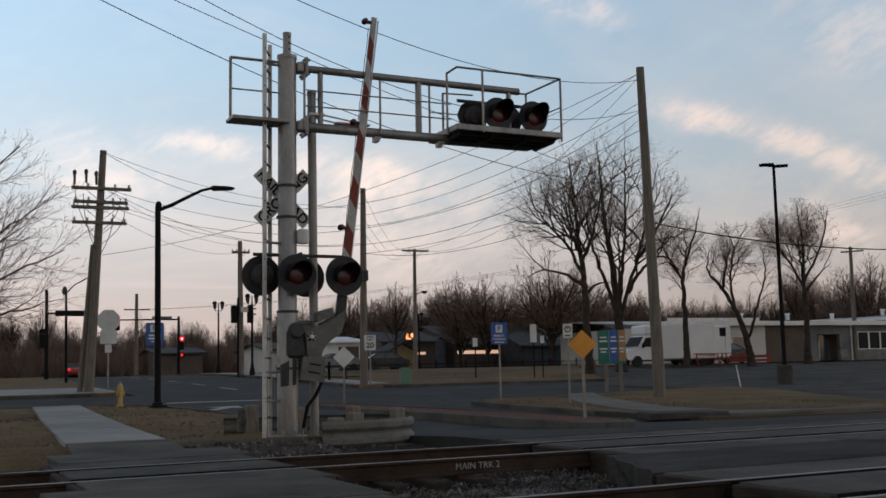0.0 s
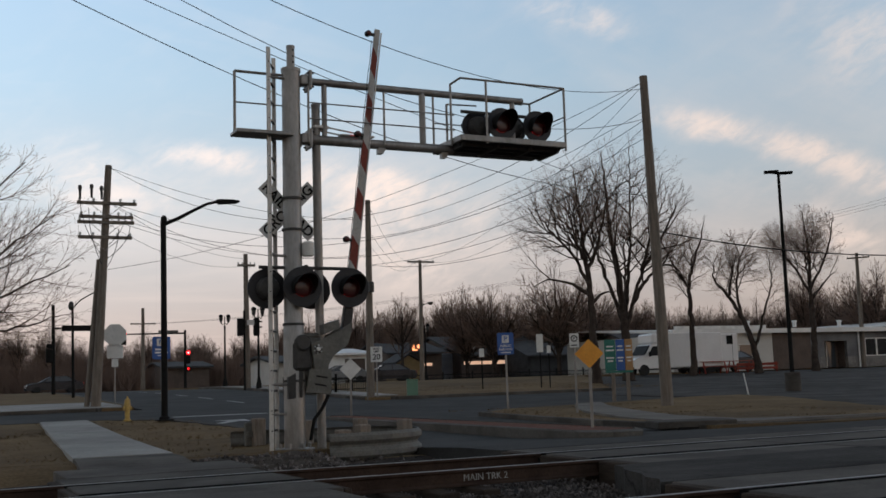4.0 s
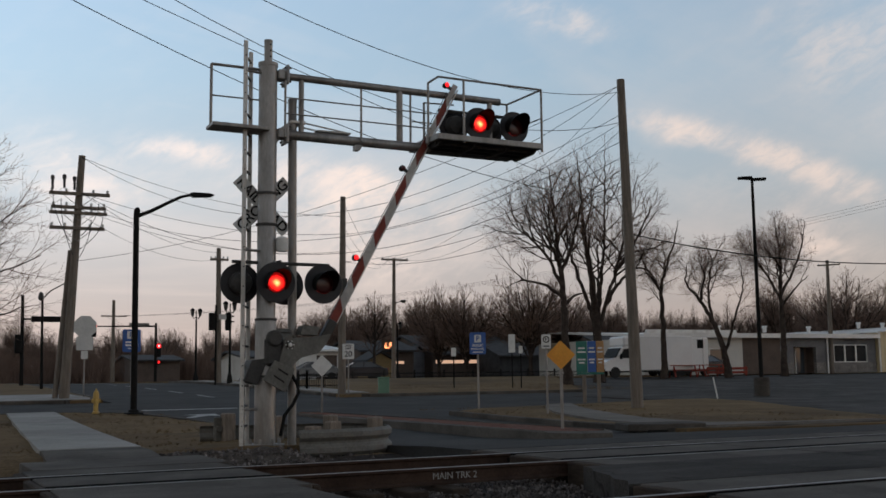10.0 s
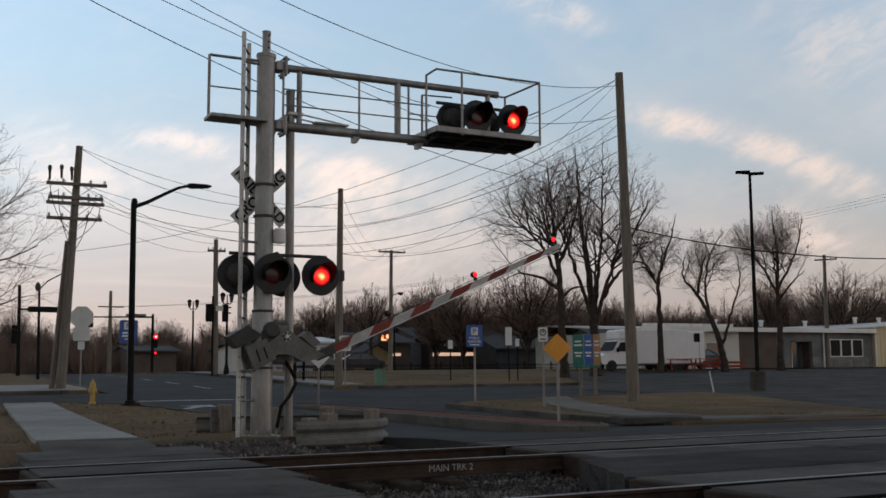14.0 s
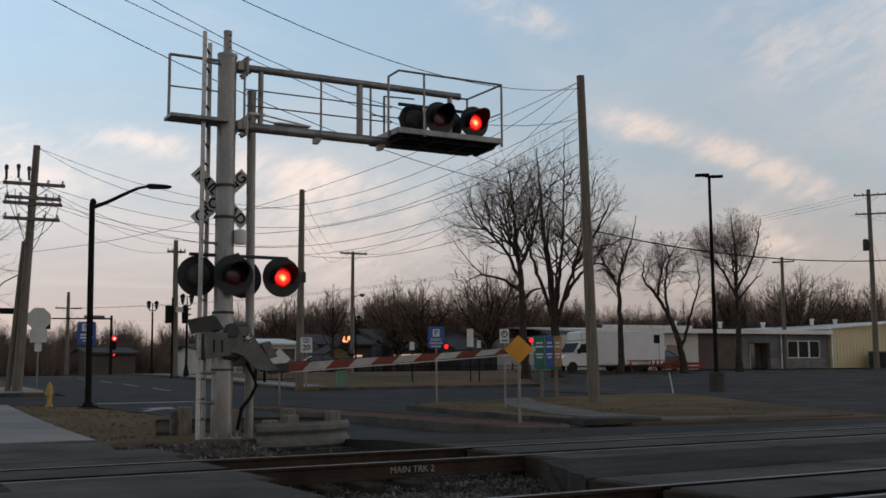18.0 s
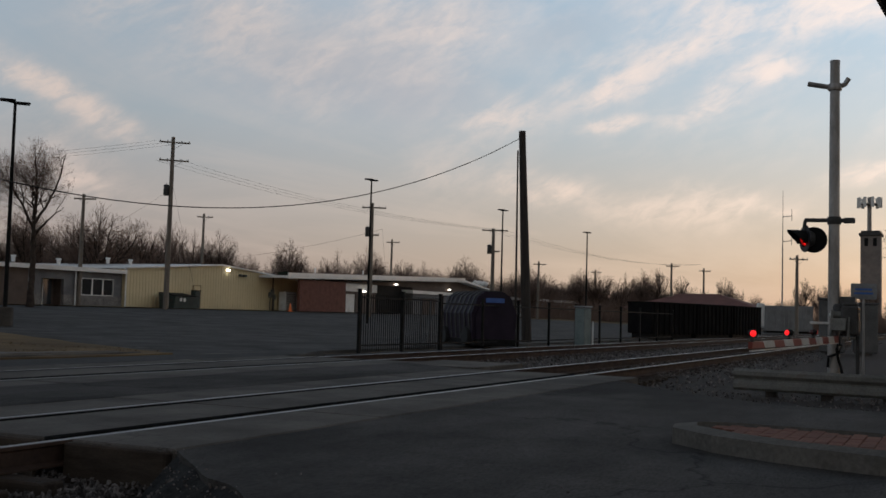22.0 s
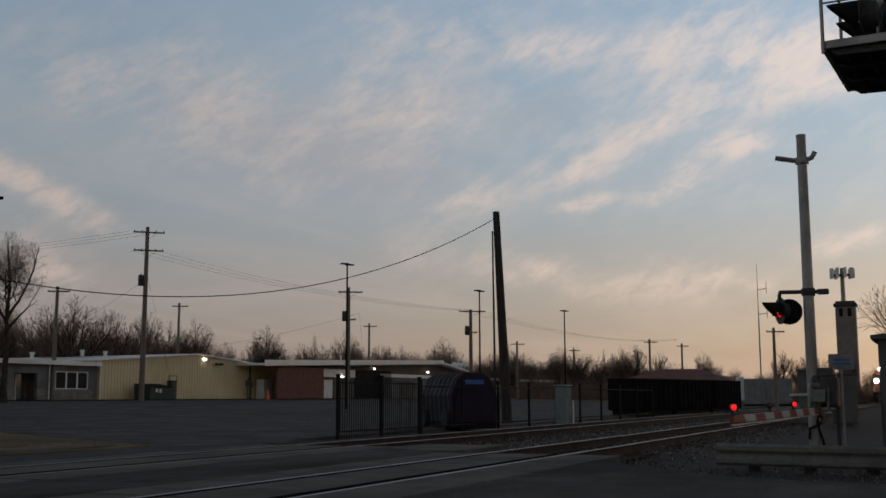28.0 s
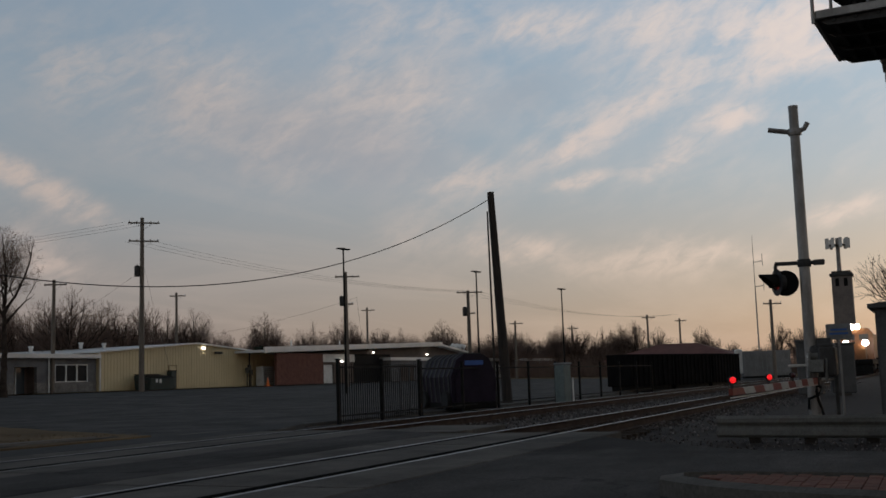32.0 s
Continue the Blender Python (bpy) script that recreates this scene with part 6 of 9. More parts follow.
# ---- road signs ----
def board(shape, w, h):
    """Outline of a sign board (x, z), corners rounded."""
    if shape == "rect":
        r, out = min(w, h) * 0.09, []
        for cx, cz, a0 in ((w / 2 - r, h / 2 - r, 0), (-w / 2 + r, h / 2 - r, 90), (-w / 2 + r, -h / 2 + r, 180), (w / 2 - r, -h / 2 + r, 270)):
            out += [(cx + r * math.cos(radians(a0 + d)), cz + r * math.sin(radians(a0 + d))) for d in (0, 30, 60, 90)]
        return out
    if shape == "diamond":
        s, r, out = w / math.sqrt(2), w * 0.06, []
        for cx, cz, a0 in ((s - r * 1.4, 0, -45), (0, s - r * 1.4, 45), (-s + r * 1.4, 0, 135), (0, -s + r * 1.4, 225)):
            out += [(cx + r * math.cos(radians(a0 + d)), cz + r * math.sin(radians(a0 + d))) for d in (0, 30, 60, 90)]
        return out
    return [(w / 2 / math.cos(radians(22.5)) * math.cos(radians(22.5 + 45 * i)), w / 2 / math.cos(radians(22.5)) * math.sin(radians(22.5 + 45 * i))) for i in range(8)]


def road_sign(name, x, y, boards, label, yaw=0.0, post=None, group="", base=None, post_mat=None, category="road sign"):
    """A post with boards: (shape, width, height, centre height, material, [dx])."""
    z0 = land(x, y) if base is None else base
    root = thing(name, pose(x, y, z0, 0, 0, yaw), label, category, group)
    top = max(b[3] + b[2] / 2 for b in boards) if post is None else post
    part("post",
         Bag().box((0, 0.025, (top - 0.3) / 2), (0.055, 0.032, top + 0.3), bev=0.006), post_mat or GALV, root, "galvanised sign post")
    made = []
    for shape, w, h, zc, mat, *dx in boards:
        ox = dx[0] if dx else 0.0
        bd = part("sign_board", Bag().slab([(px_ + ox, pz_ + zc) for px_, pz_ in board(shape, w, h)], "Y", -0.004, 0.0), mat, root)
        made.append((bd, ox, zc))
    return root, made


def bars(parent, items, mat, y=-0.007):
    """Plain bars for writing that cannot be read: (x, z, width, height)."""
    for x, z, w, h in items:
        part("bar", Bag().box((x, y, z), (w, 0.003, h)), mat, parent)


r, m = road_sign("warning_sign", 10.6, 16.27, [("diamond", 0.36, 0.36, 1.42, SIGN_ORANGE)], "plain yellow-orange diamond sign on a thin post in the median", yaw=-33, base=-0.06)
r, m = road_sign("parking_sign", 15.03, 27.34, [("rect", 0.46, 0.62, 1.84, SIGN_BLUE)], "blue parking sign with white lettering on a post", yaw=-29)
bd = m[0][0]
part("symbol_frame", Bag().slab([(px_ * 0.42, 1.97 + pz_ * 0.35) for px_, pz_ in board("rect", 0.46, 0.62)], "Y", -0.008, -0.005), SIGN_WHITE, bd)
lettering("P", 0.2, SIGN_BLUE, bd, pose(0, -0.0095, 1.97, 90, 0, 0))
lettering("PUBLIC", 0.095, SIGN_WHITE, bd, pose(0, -0.0065, 1.775, 90, 0, 0))
lettering("PARKING", 0.088, SIGN_WHITE, bd, pose(0, -0.0065, 1.675, 90, 0, 0))
bars(bd, [(0, 1.59, 0.28, 0.03)], SIGN_WHITE)
r, m = road_sign("parking_sign", 9.32, 47.1, [("rect", 0.74, 0.95, 2.12, SIGN_BLUE)], "blue parking sign on a thin post at the far side", yaw=-8)
part("symbol_frame", Bag().slab([(px_ * 0.42 - 0.03, 2.36 + pz_ * 0.33) for px_, pz_ in board("rect", 0.74, 0.95)], "Y", -0.008, -0.005), SIGN_WHITE, m[0][0])
lettering("P", 0.27, SIGN_BLUE, m[0][0], pose(-0.03, -0.0095, 2.36, 90, 0, 0))
bars(m[0][0], [(0.0, 2.06, 0.5, 0.07), (0.0, 1.93, 0.52, 0.07), (0.0, 1.80, 0.3, 0.04)], SIGN_WHITE)
r, m = road_sign("no_parking_sign", 15.05, 23.76, [("rect", 0.24, 0.36, 1.82, SIGN_WHITE)], "small white no-parking sign on a post", yaw=-32)
part("ring", Bag().spin([(0.085, 0.0), (0.085, 0.003)], at=(0, -0.005, 1.87), axis="Y", n=20), BLACK, m[0][0])
part("field", Bag().spin([(0.06, 0.0), (0.06, 0.003)], at=(0, -0.009, 1.87), axis="Y", n=20), SIGN_WHITE, m[0][0])
lettering("P", 0.11, BLACK, m[0][0], pose(0, -0.0135, 1.87, 90, 0, 0))
bars(m[0][0], [(0, 1.70, 0.15, 0.03)], BLACK)
r, m = road_sign("speed_limit_sign", 16.22, 40.0, [("rect", 0.46, 0.60, 1.66, SIGN_WHITE)], "white speed limit sign fixed to a wooden pole", yaw=-22)
lettering("20", 0.30, BLACK, m[0][0], pose(0, -0.0065, 1.55, 90, 0, 0))
lettering("SPEED", 0.10, BLACK, m[0][0], pose(0, -0.0065, 1.87, 90, 0, 0))
lettering("LIMIT", 0.10, BLACK, m[0][0], pose(0, -0.0065, 1.77, 90, 0, 0))
road_sign("sign_back", 10.7, 28.3, [("diamond", 0.42, 0.42, 1.24, SIGN_BACK)], "bare metal back of a diamond road sign", yaw=-20)
road_sign("stop_sign", 6.6, 41.9, [("oct", 0.80, 0.80, 2.58, SIGN_BACK), ("rect", 0.58, 0.50, 1.97, SIGN_BACK), ("rect", 0.24, 0.30, 1.55, SIGN_BACK)], "pale bare back of an octagonal stop sign with plates", yaw=-9)
road_sign("street_sign", 25.4, 43.0, [("rect", 0.30, 0.82, 2.0, SIGN_BACK)], "tall pale rectangular sign on a dark post", yaw=-30, post_mat=BLACK)
road_sign("street_sign", 25.8, 42.9, [("rect", 0.18, 0.34, 1.72, SIGN_WHITE)], "small white sign on a dark post", yaw=-30, post_mat=BLACK)
road_sign("street_sign", 23.1, 44.3, [("rect", 0.22, 0.38, 1.62, SIGN_WHITE)], "small white sign on a dark post", yaw=-28, post_mat=BLACK)

# painted way-finding board in three colours
tri = thing("wayfinding_sign", pose(20.12, 29.15, land(0, 29.1), 0, 0, -34.5), "green, blue and orange way-finding board on two timber posts", "sign board")
for x in (-0.22, 0.24):
    part("post", Bag().box((x, 0.05, 0.45), (0.12, 0.12, 1.1), bev=0.015), WOOD_POST, tri, "timber post")
for x0, x1, mat, h0 in ((-0.46, -0.11, SIGN_GREEN, 0.90), (-0.10, 0.17, SIGN_BLUE, 0.90), (0.18, 0.42, surf("tan_sheeting", (0.34, 0.19, 0.08), (0.42, 0.24, 0.10), 3, 30, 0.6), 0.90)):
    p = part("panel", Bag().box(((x0 + x1) / 2, 0, 1.45), (x1 - x0, 0.05, 0.98), bev=0.012), mat, tri)
    bars(p, [((x0 + x1) / 2, z, (x1 - x0) * w, 0.05) for z, w in ((1.72, 0.6), (1.60, 0.75), (1.36, 0.7), (1.26, 0.5))], SIGN_BACK, y=-0.028)
part("base_panel", Bag().box((-0.02, 0.0, 0.92), (0.86, 0.045, 0.07), bev=0.01), SIGN_GREEN, tri)


def hydrant(x, y):
    root = thing("fire_hydrant", (x, y, land(x, y) + 0.0), "yellow cast-iron fire hydrant in the grass", "fire hydrant")
    root.scale = (0.66, 0.66, 0.95)
    part("barrel", Bag().spin([(0.15, 0), (0.15, 0.05), (0.10, 0.07), (0.10, 0.42), (0.13, 0.43), (0.13, 0.47), (0.115, 0.5)], n=16), YELLOW_HYD, root, soft=True)
    part("bonnet", Bag().spin([(0.125, 0.49), (0.11, 0.58), (0.06, 0.64), (0.03, 0.65), (0.03, 0.70)], n=16), YELLOW_HYD, root, soft=True)
    for ax, dx, dy in (("X", 0.10, 0), ("X", -0.17, 0), ("Y", 0, -0.04)):
        part("outlet_cap", Bag().spin([(0.055, 0), (0.06, 0.02), (0.055, 0.07)], at=(dx, dy - (0.12 if ax == "Y" else 0), 0.36), axis=ax, n=10), YELLOW_HYD, root)


hydrant(5.13, 30.5)
gb = thing("utility_cabinet", pose(17.67, 39.9, land(0, 39.9), 0, 0, -20), "small green utility cabinet in the grass", "utility cabinet")
part("body", Bag().box((0, 0, 0.30), (0.42, 0.38, 0.60), bev=0.02), UTIL_GREEN, gb)
part("lid", Bag().box((0, -0.02, 0.62), (0.46, 0.42, 0.06), bev=0.02), UTIL_GREEN, gb)
part("plinth", Bag().box((0, 0, -0.03), (0.55, 0.5, 0.1), bev=0.02), CONCRETE_OLD, gb)
inlet = thing("storm_inlet", pose(12.78, 16.55, 0, 0, 0, -20), "concrete kerb inlet with a dark opening", "storm drain")
part("top_slab", Bag().box((0.25, 0.4, 0.02), (1.5, 0.9, 0.14), bev=0.02), CONCRETE_OLD, inlet)
# solid black block in place of the shaded opening below the slab
part("throat", Bag().box((0.25, -0.03, -0.07), (0.75, 0.06, 0.10)), BLACK, inlet, "black block for the shade in the throat")


# painted marks on the far street
def paint(outline, label):
    b = Bag()
    n = len(outline)
    b.add([(x, y, street(x, y) + 0.006) for x, y in outline], [tuple(range(n))])
    return solid("road_mark", b, LINE_WHITE, label, "road marking", kind="structure")


paint([(7.15, 29.0), (7.35, 28.9), (8.0, 29.8), (8.25, 29.55), (8.4, 30.7), (7.4, 30.4), (7.75, 30.05)], "worn white turn arrow painted on the street")
paint([(7.0, 33.4), (9.9, 33.4), (9.9, 33.8), (7.0, 33.8)], "worn white stop line painted on the street")
for y in (42, 47, 52, 57, 62, 67, 72):
    paint([(11.4, y), (11.52, y), (11.52, y + 2.6), (11.4, y + 2.6)], "worn white lane dash painted on the street")
paint([(7.3, 88.0), (16.5, 88.0), (16.5, 88.6), (7.3, 88.6)], "white crossing line painted at the junction")
paint([(7.3, 91.0), (16.5, 91.0), (16.5, 91.6), (7.3, 91.6)], "white crossing line painted at the junction")
paint([(16.0, 45.5), (24.0, 45.7), (24.0, 45.8), (16.0, 45.6)], "thin white line painted near the walk")
# ---- bare winter trees ----
def along(path, step, rng, wobble):
    """Points at even steps along a smooth curve through a path, with a little crookedness."""
    pts = [np.array(q, float) for q in path]
    pts = [2 * pts[0] - pts[1]] + pts + [2 * pts[-1] - pts[-2]]
    out = []
    for i in range(1, len(pts) - 2):
        p0, p1, p2, p3 = pts[i - 1:i + 3]
        n = max(1, round(float(np.linalg.norm(p2 - p1)) / step))
        for k in range(n):
            u = k / n
            out.append(0.5 * (2 * p1 + (p2 - p0) * u + (2 * p0 - 5 * p1 + 4 * p2 - p3) * u * u + (3 * p1 - p0 - 3 * p2 + p3) * u ** 3))
    out.append(pts[-2])
    return [q + rng.normal(0, wobble, 3) * (1 if 0 < i else 0) for i, q in enumerate(out)]


def ring_tube(bag, pts, rad, sides):
    """A tapering tube with a ring at every point."""
    k, m = len(bag.v), len(pts)
    for i in range(m):
        d = Vector(pts[min(i + 1, m - 1)] - pts[max(i - 1, 0)]).normalized()
        e1 = d.cross(Vector((0.31, 0.77, 0.55))).normalized()
        e2 = d.cross(e1)
        for q in range(sides):
            c, w = math.cos(2 * math.pi * q / sides) * rad[i], math.sin(2 * math.pi * q / sides) * rad[i]
            bag.v.append((pts[i][0] + e1.x * c + e2.x * w, pts[i][1] + e1.y * c + e2.y * w, pts[i][2] + e1.z * c + e2.z * w))
    for i in range(m - 1):
        for q in range(sides):
            bag.f.append((k + i * sides + q, k + i * sides + (q + 1) % sides, k + (i + 1) * sides + (q + 1) % sides, k + (i + 1) * sides + q))


def tree_bags(seed, stems, blobs, trunk=0.26, side=5.0, levels=3, tip=0.006, angle=42, lift=0.10, reach=3.2, crook=0.10, girth=0.014, blade=False, droop=0.0):
    """Wood and twig meshes of one bare tree. stems: paths of the trunk and main limbs; blobs: the crown's room (centre, half sizes);
    side: branches to a metre of limb."""
    rng = np.random.default_rng(seed)
    wood, fine = Bag(), Bag()
    mid, half = np.array([q[:3] for q in blobs], float), np.array([q[3:] for q in blobs], float)

    def free(p, d, most):
        """How far a branch can go before it leaves the crown."""
        u = np.arange(0.15, most, 0.15)
        if not len(u):
            return most
        q = p + u[:, None] * d
        out = (((q[:, None, :] - mid) / half) ** 2).sum(axis=2).min(axis=1) > 1.0
        out[: max(1, len(u) // 5)] = False
        return float(u[out.argmax()]) if out.any() else most

    def turned(d, deg, spin):
        e1 = np.cross(d, (0.31, 0.77, 0.55))
        e1 = e1 / np.linalg.norm(e1)
        e2 = np.cross(d, e1)
        t = radians(deg)
        return d * math.cos(t) + (e1 * math.cos(spin) + e2 * math.sin(spin)) * math.sin(t)

    def branch(p, d, length, r, level):
        n = max(2, round(length / (0.28 if level > 1 else 0.22)))
        pts, dirs = [p], [d]
        for _ in range(n):
            d = d + rng.normal(0, crook, 3) + np.array((0, 0, lift * (0.5 if level > 1 else 0.25) - droop))
            d = d / np.linalg.norm(d)
            p = p + d * length / n
            pts.append(p)
            dirs.append(d)
        rr = [max(tip * 0.55, r * (1 - 0.78 * i / n)) for i in range(n + 1)]
        if blade and level <= 1:
            e = np.cross(dirs[0], rng.normal(size=3))
            e = e / (np.linalg.norm(e) + 1e-6) * max(r, tip)
            k = len(fine.v)
            fine.v += [tuple(pts[0] - e), tuple(pts[0] + e), tuple(pts[n // 2] + e * 0.6), tuple(pts[-1])]
            fine.f.append((k, k + 1, k + 2, k + 3))
        else:
            ring_tube(wood if r > 0.022 else fine, pts, rr, 5 if r > 0.03 else 3)
        if level == 0:
            return
        m = max(2, round(length * side * (0.8 if level > 1 else 1.0)))
        spin = rng.uniform(0, 6.283)
        for k in range(m):
            u = 0.18 + 0.82 * (k + rng.uniform(0.2, 0.8)) / m
            i = min(n - 1, int(u * n))
            q = pts[i] + (pts[i + 1] - pts[i]) * (u * n - i)
            spin += 2.4 + rng.normal(0, 0.4)
            e = turned(dirs[i], angle * rng.uniform(0.7, 1.25) * (1.1 - 0.45 * u), spin)
            ln = min(length * (0.80 - 0.42 * u) * rng.uniform(0.65, 1.2), reach)
            ln = free(q, e, ln)
            if ln > 0.12:
                branch(q, e, ln, max(tip, min(girth * ln ** 1.2, r * (1 - 0.7 * u) * 0.72)), level - 1)

    for k, path in enumerate(stems):
        pts = along(path, 0.3, rng, 0.03)
        n = len(pts)
        r0 = trunk if k == 0 else trunk * 0.46
        ends = 0.012
        rr = [ends + (r0 - ends) * (1 - i / (n - 1)) ** (1.0 if k else 0.9) for i in range(n)]
        if k == 0:
            for i in range(min(4, n)):
                rr[i] *= 1 + 0.30 * (1 - i / 4) ** 2
        ring_tube(wood, pts, rr, 10 if k == 0 else 7)
        first = next((i for i, q in enumerate(pts) if (((q - mid) / half) ** 2).sum(axis=1).min() < 1.0), n // 2)
        if k:
            first = min(first, n // 4)
        run = (n - 1 - first) * 0.3
        m = max(3, round(run * side * 0.62))
        spin = rng.uniform(0, 6.283)
        for j in range(m):
            u = (j + rng.uniform(0.2, 0.8)) / m
            x = first + u * (n - 1 - first)
            i = min(n - 2, int(x))
            d = pts[i + 1] - pts[i]
            d = d / (np.linalg.norm(d) + 1e-6)
            q = pts[i] + (pts[i + 1] - pts[i]) * (x - i)
            spin += 2.4 + rng.normal(0, 0.4)
            e = turned(d, (angle + 8) * rng.uniform(0.75, 1.15) * (1.15 - 0.5 * u), spin)
            ln = free(q, e, min(reach, reach * (1.1 - 0.6 * u)) * rng.uniform(0.65, 1.1))
            if ln > 0.2:
                branch(q, e, ln, max(tip, min(girth * ln ** 1.2, rr[i] * 0.75)), levels)
    for q in (wood, fine):
        q.m = [0] * len(q.f)
    return wood, fine


def quick_mesh(name, bag, mat):
    me = bpy.data.meshes.new(name)
    me.from_pydata(bag.v, [], bag.f)
    me.materials.append(mat)
    me.polygons.foreach_set("use_smooth", [True] * len(me.polygons))
    return me


def tree(x, y, label, group="", scale=1.0, turn=0.0, **kw):
    wood, twigs = tree_bags(**kw)
    root = thing("tree", pose(x, y, land(x, y) - 0.08, 0, 0, turn), label, "tree", group)
    root.scale = (scale,) * 3
    for nm, q, mat in (("trunk", wood, BARK), ("crown", twigs, TWIG)):
        o = new(nm, quick_mesh(nm, q, mat))
        o.parent = root
    return root


LOT = "bare trees by the lot"
tree(30.45, 46.08, "tall bare deciduous tree with a high forked crown", LOT, turn=-33.5, seed=11, trunk=0.23, side=3.3, tip=0.0052, reach=3.4,
     stems=(((0, 0, 0), (-0.08, 0, 2.5), (-0.18, 0, 4.9), (-0.40, 0, 7.0), (-0.55, -0.2, 9.0), (-0.7, -0.3, 11.0)),
            ((-0.18, 0, 4.9), (-0.9, 0.3, 6.5), (-2.1, 0.5, 8.0), (-3.0, 0.6, 9.5)), ((-0.25, 0, 5.6), (0.4, -0.4, 7.2), (0.8, -0.5, 8.8), (0.9, -0.5, 10.4)),
            ((-0.17, 0, 4.4), (-1.0, -0.3, 5.0), (-2.1, -0.5, 5.3), (-3.0, -0.6, 4.9)), ((-0.15, 0, 4.0), (0.5, 0.5, 4.6), (1.2, 0.8, 4.7)), ((-0.3, 0, 6.2), (-0.9, 1.2, 7.6), (-1.3, 1.9, 9.0)), ((-0.3, 0, 6.0), (-0.8, -1.2, 7.4), (-1.0, -1.8, 8.8))),
     blobs=((-1.45, 0, 8.7, 3.25, 2.9, 3.1), (-2.8, 0, 6.3, 1.7, 1.8, 1.6)))
tree(35.16, 50.14, "tall bare tree with several upright stems", LOT, turn=-35, seed=5, trunk=0.29, side=3.2, tip=0.0052, reach=3.4,
     stems=(((0, 0, 0), (-0.05, 0, 1.5), (-0.05, 0, 2.9), (-0.25, -0.3, 5.5), (-0.6, -0.4, 8.4), (-0.9, -0.4, 12.8)),
            ((-0.05, 0, 2.8), (-0.7, 0.2, 5.0), (-1.6, 0.3, 7.6), (-2.4, 0.4, 9.8), (-2.8, 0.4, 11.5)), ((-0.05, 0, 3.0), (0.25, 0.4, 5.6), (0.5, 0.4, 8.5), (0.7, 0.5, 13.3)),
            ((-0.05, 0, 2.7), (0.75, -0.1, 5.2), (1.5, -0.3, 7.6), (2.4, -0.3, 11.4)), ((1.0, -0.1, 6.0), (2.2, 0.2, 7.8), (3.2, 0.2, 9.8)), ((0.5, 0, 4.3), (1.4, 0.3, 5.7), (2.5, 0.4, 6.3), (3.4, 0.4, 5.5)), ((-0.05, 0, 3.2), (0.1, 1.2, 6.0), (0.1, 2.1, 8.8)), ((-0.05, 0, 3.4), (-0.3, -1.3, 6.2), (-0.4, -2.1, 9.0))),
     blobs=((0.6, 0, 9.6, 3.5, 3.1, 4.2), (2.5, 0, 6.8, 1.7, 1.6, 2.4)))
tree(43.74, 55.35, "slim bare tree with pollarded limbs", LOT, turn=-38, seed=23, trunk=0.22, side=5.6, reach=2.2, droop=0.05,
     stems=(((0, 0, 0), (0.05, 0, 3.0), (0, 0, 5.6), (0.35, 0, 7.0), (0.9, 0, 8.6), (1.2, 0, 10.0)), ((0, 0, 5.5), (-0.7, 0.1, 6.7), (-1.4, 0.1, 8.2), (-1.7, 0.1, 9.3)), ((0.2, 0, 6.5), (0.3, 0.8, 7.6), (0.2, 1.1, 8.8)), ((-0.3, 0, 6.1), (-0.9, -0.7, 6.6), (-1.5, -0.9, 6.3))),
     blobs=((-0.3, 0, 7.8, 1.9, 1.6, 2.1), (-0.6, 0, 5.6, 1.6, 1.4, 1.3)))
tree(48.5, 54.8, "crooked bare tree leaning over the lot", LOT, turn=-41, seed=31, trunk=0.24, side=5.0, reach=2.6, crook=0.16, lift=0.04,
     stems=(((0, 0, 0), (-0.25, 0, 1.8), (-0.9, 0, 3.7), (-1.8, 0, 5.3), (-2.5, 0, 6.2), (-2.3, 0, 7.6)), ((-0.9, 0, 3.7), (-1.1, 0.2, 5.8), (-0.6, 0.3, 7.8), (0.2, 0.3, 9.1)), ((-0.2, 0, 1.6), (0.5, -0.3, 3.8), (1.1, -0.4, 5.8), (0.9, -0.4, 7.8)), ((-1.6, 0, 5.0), (-1.3, -1.0, 6.4), (-0.9, -1.6, 7.8))),
     blobs=((-0.7, 0, 6.9, 2.5, 2.2, 2.4), (1.3, 0, 5.0, 1.0, 1.2, 1.6)))
tree(54.79, 56.4, "bare spreading tree before the grey building", LOT, turn=-44, seed=42, trunk=0.24, side=5.0, reach=2.8,
     stems=(((0, 0, 0), (0.05, 0, 2.8), (0, 0, 5.4), (0.1, 0, 7.4), (0, 0, 9.3), (-0.2, 0, 11.0)), ((0, 0, 5.2), (-0.8, 0, 6.9), (-1.9, 0, 8.5), (-2.7, 0, 9.6)), ((0.05, 0, 5.6), (0.8, 0, 7.0), (1.5, 0, 8.8), (1.8, 0, 10.5)), ((0.05, 0, 4.8), (1.0, 0.2, 6.0), (1.9, 0.2, 6.8)), ((0.05, 0, 6), (0.1, 1.2, 7.6), (0.1, 1.8, 9.0)), ((0.05, 0, 6), (-0.2, -1.2, 7.6), (-0.2, -1.8, 9.0))),
     blobs=((-0.4, 0, 8.7, 2.8, 2.5, 2.6),))
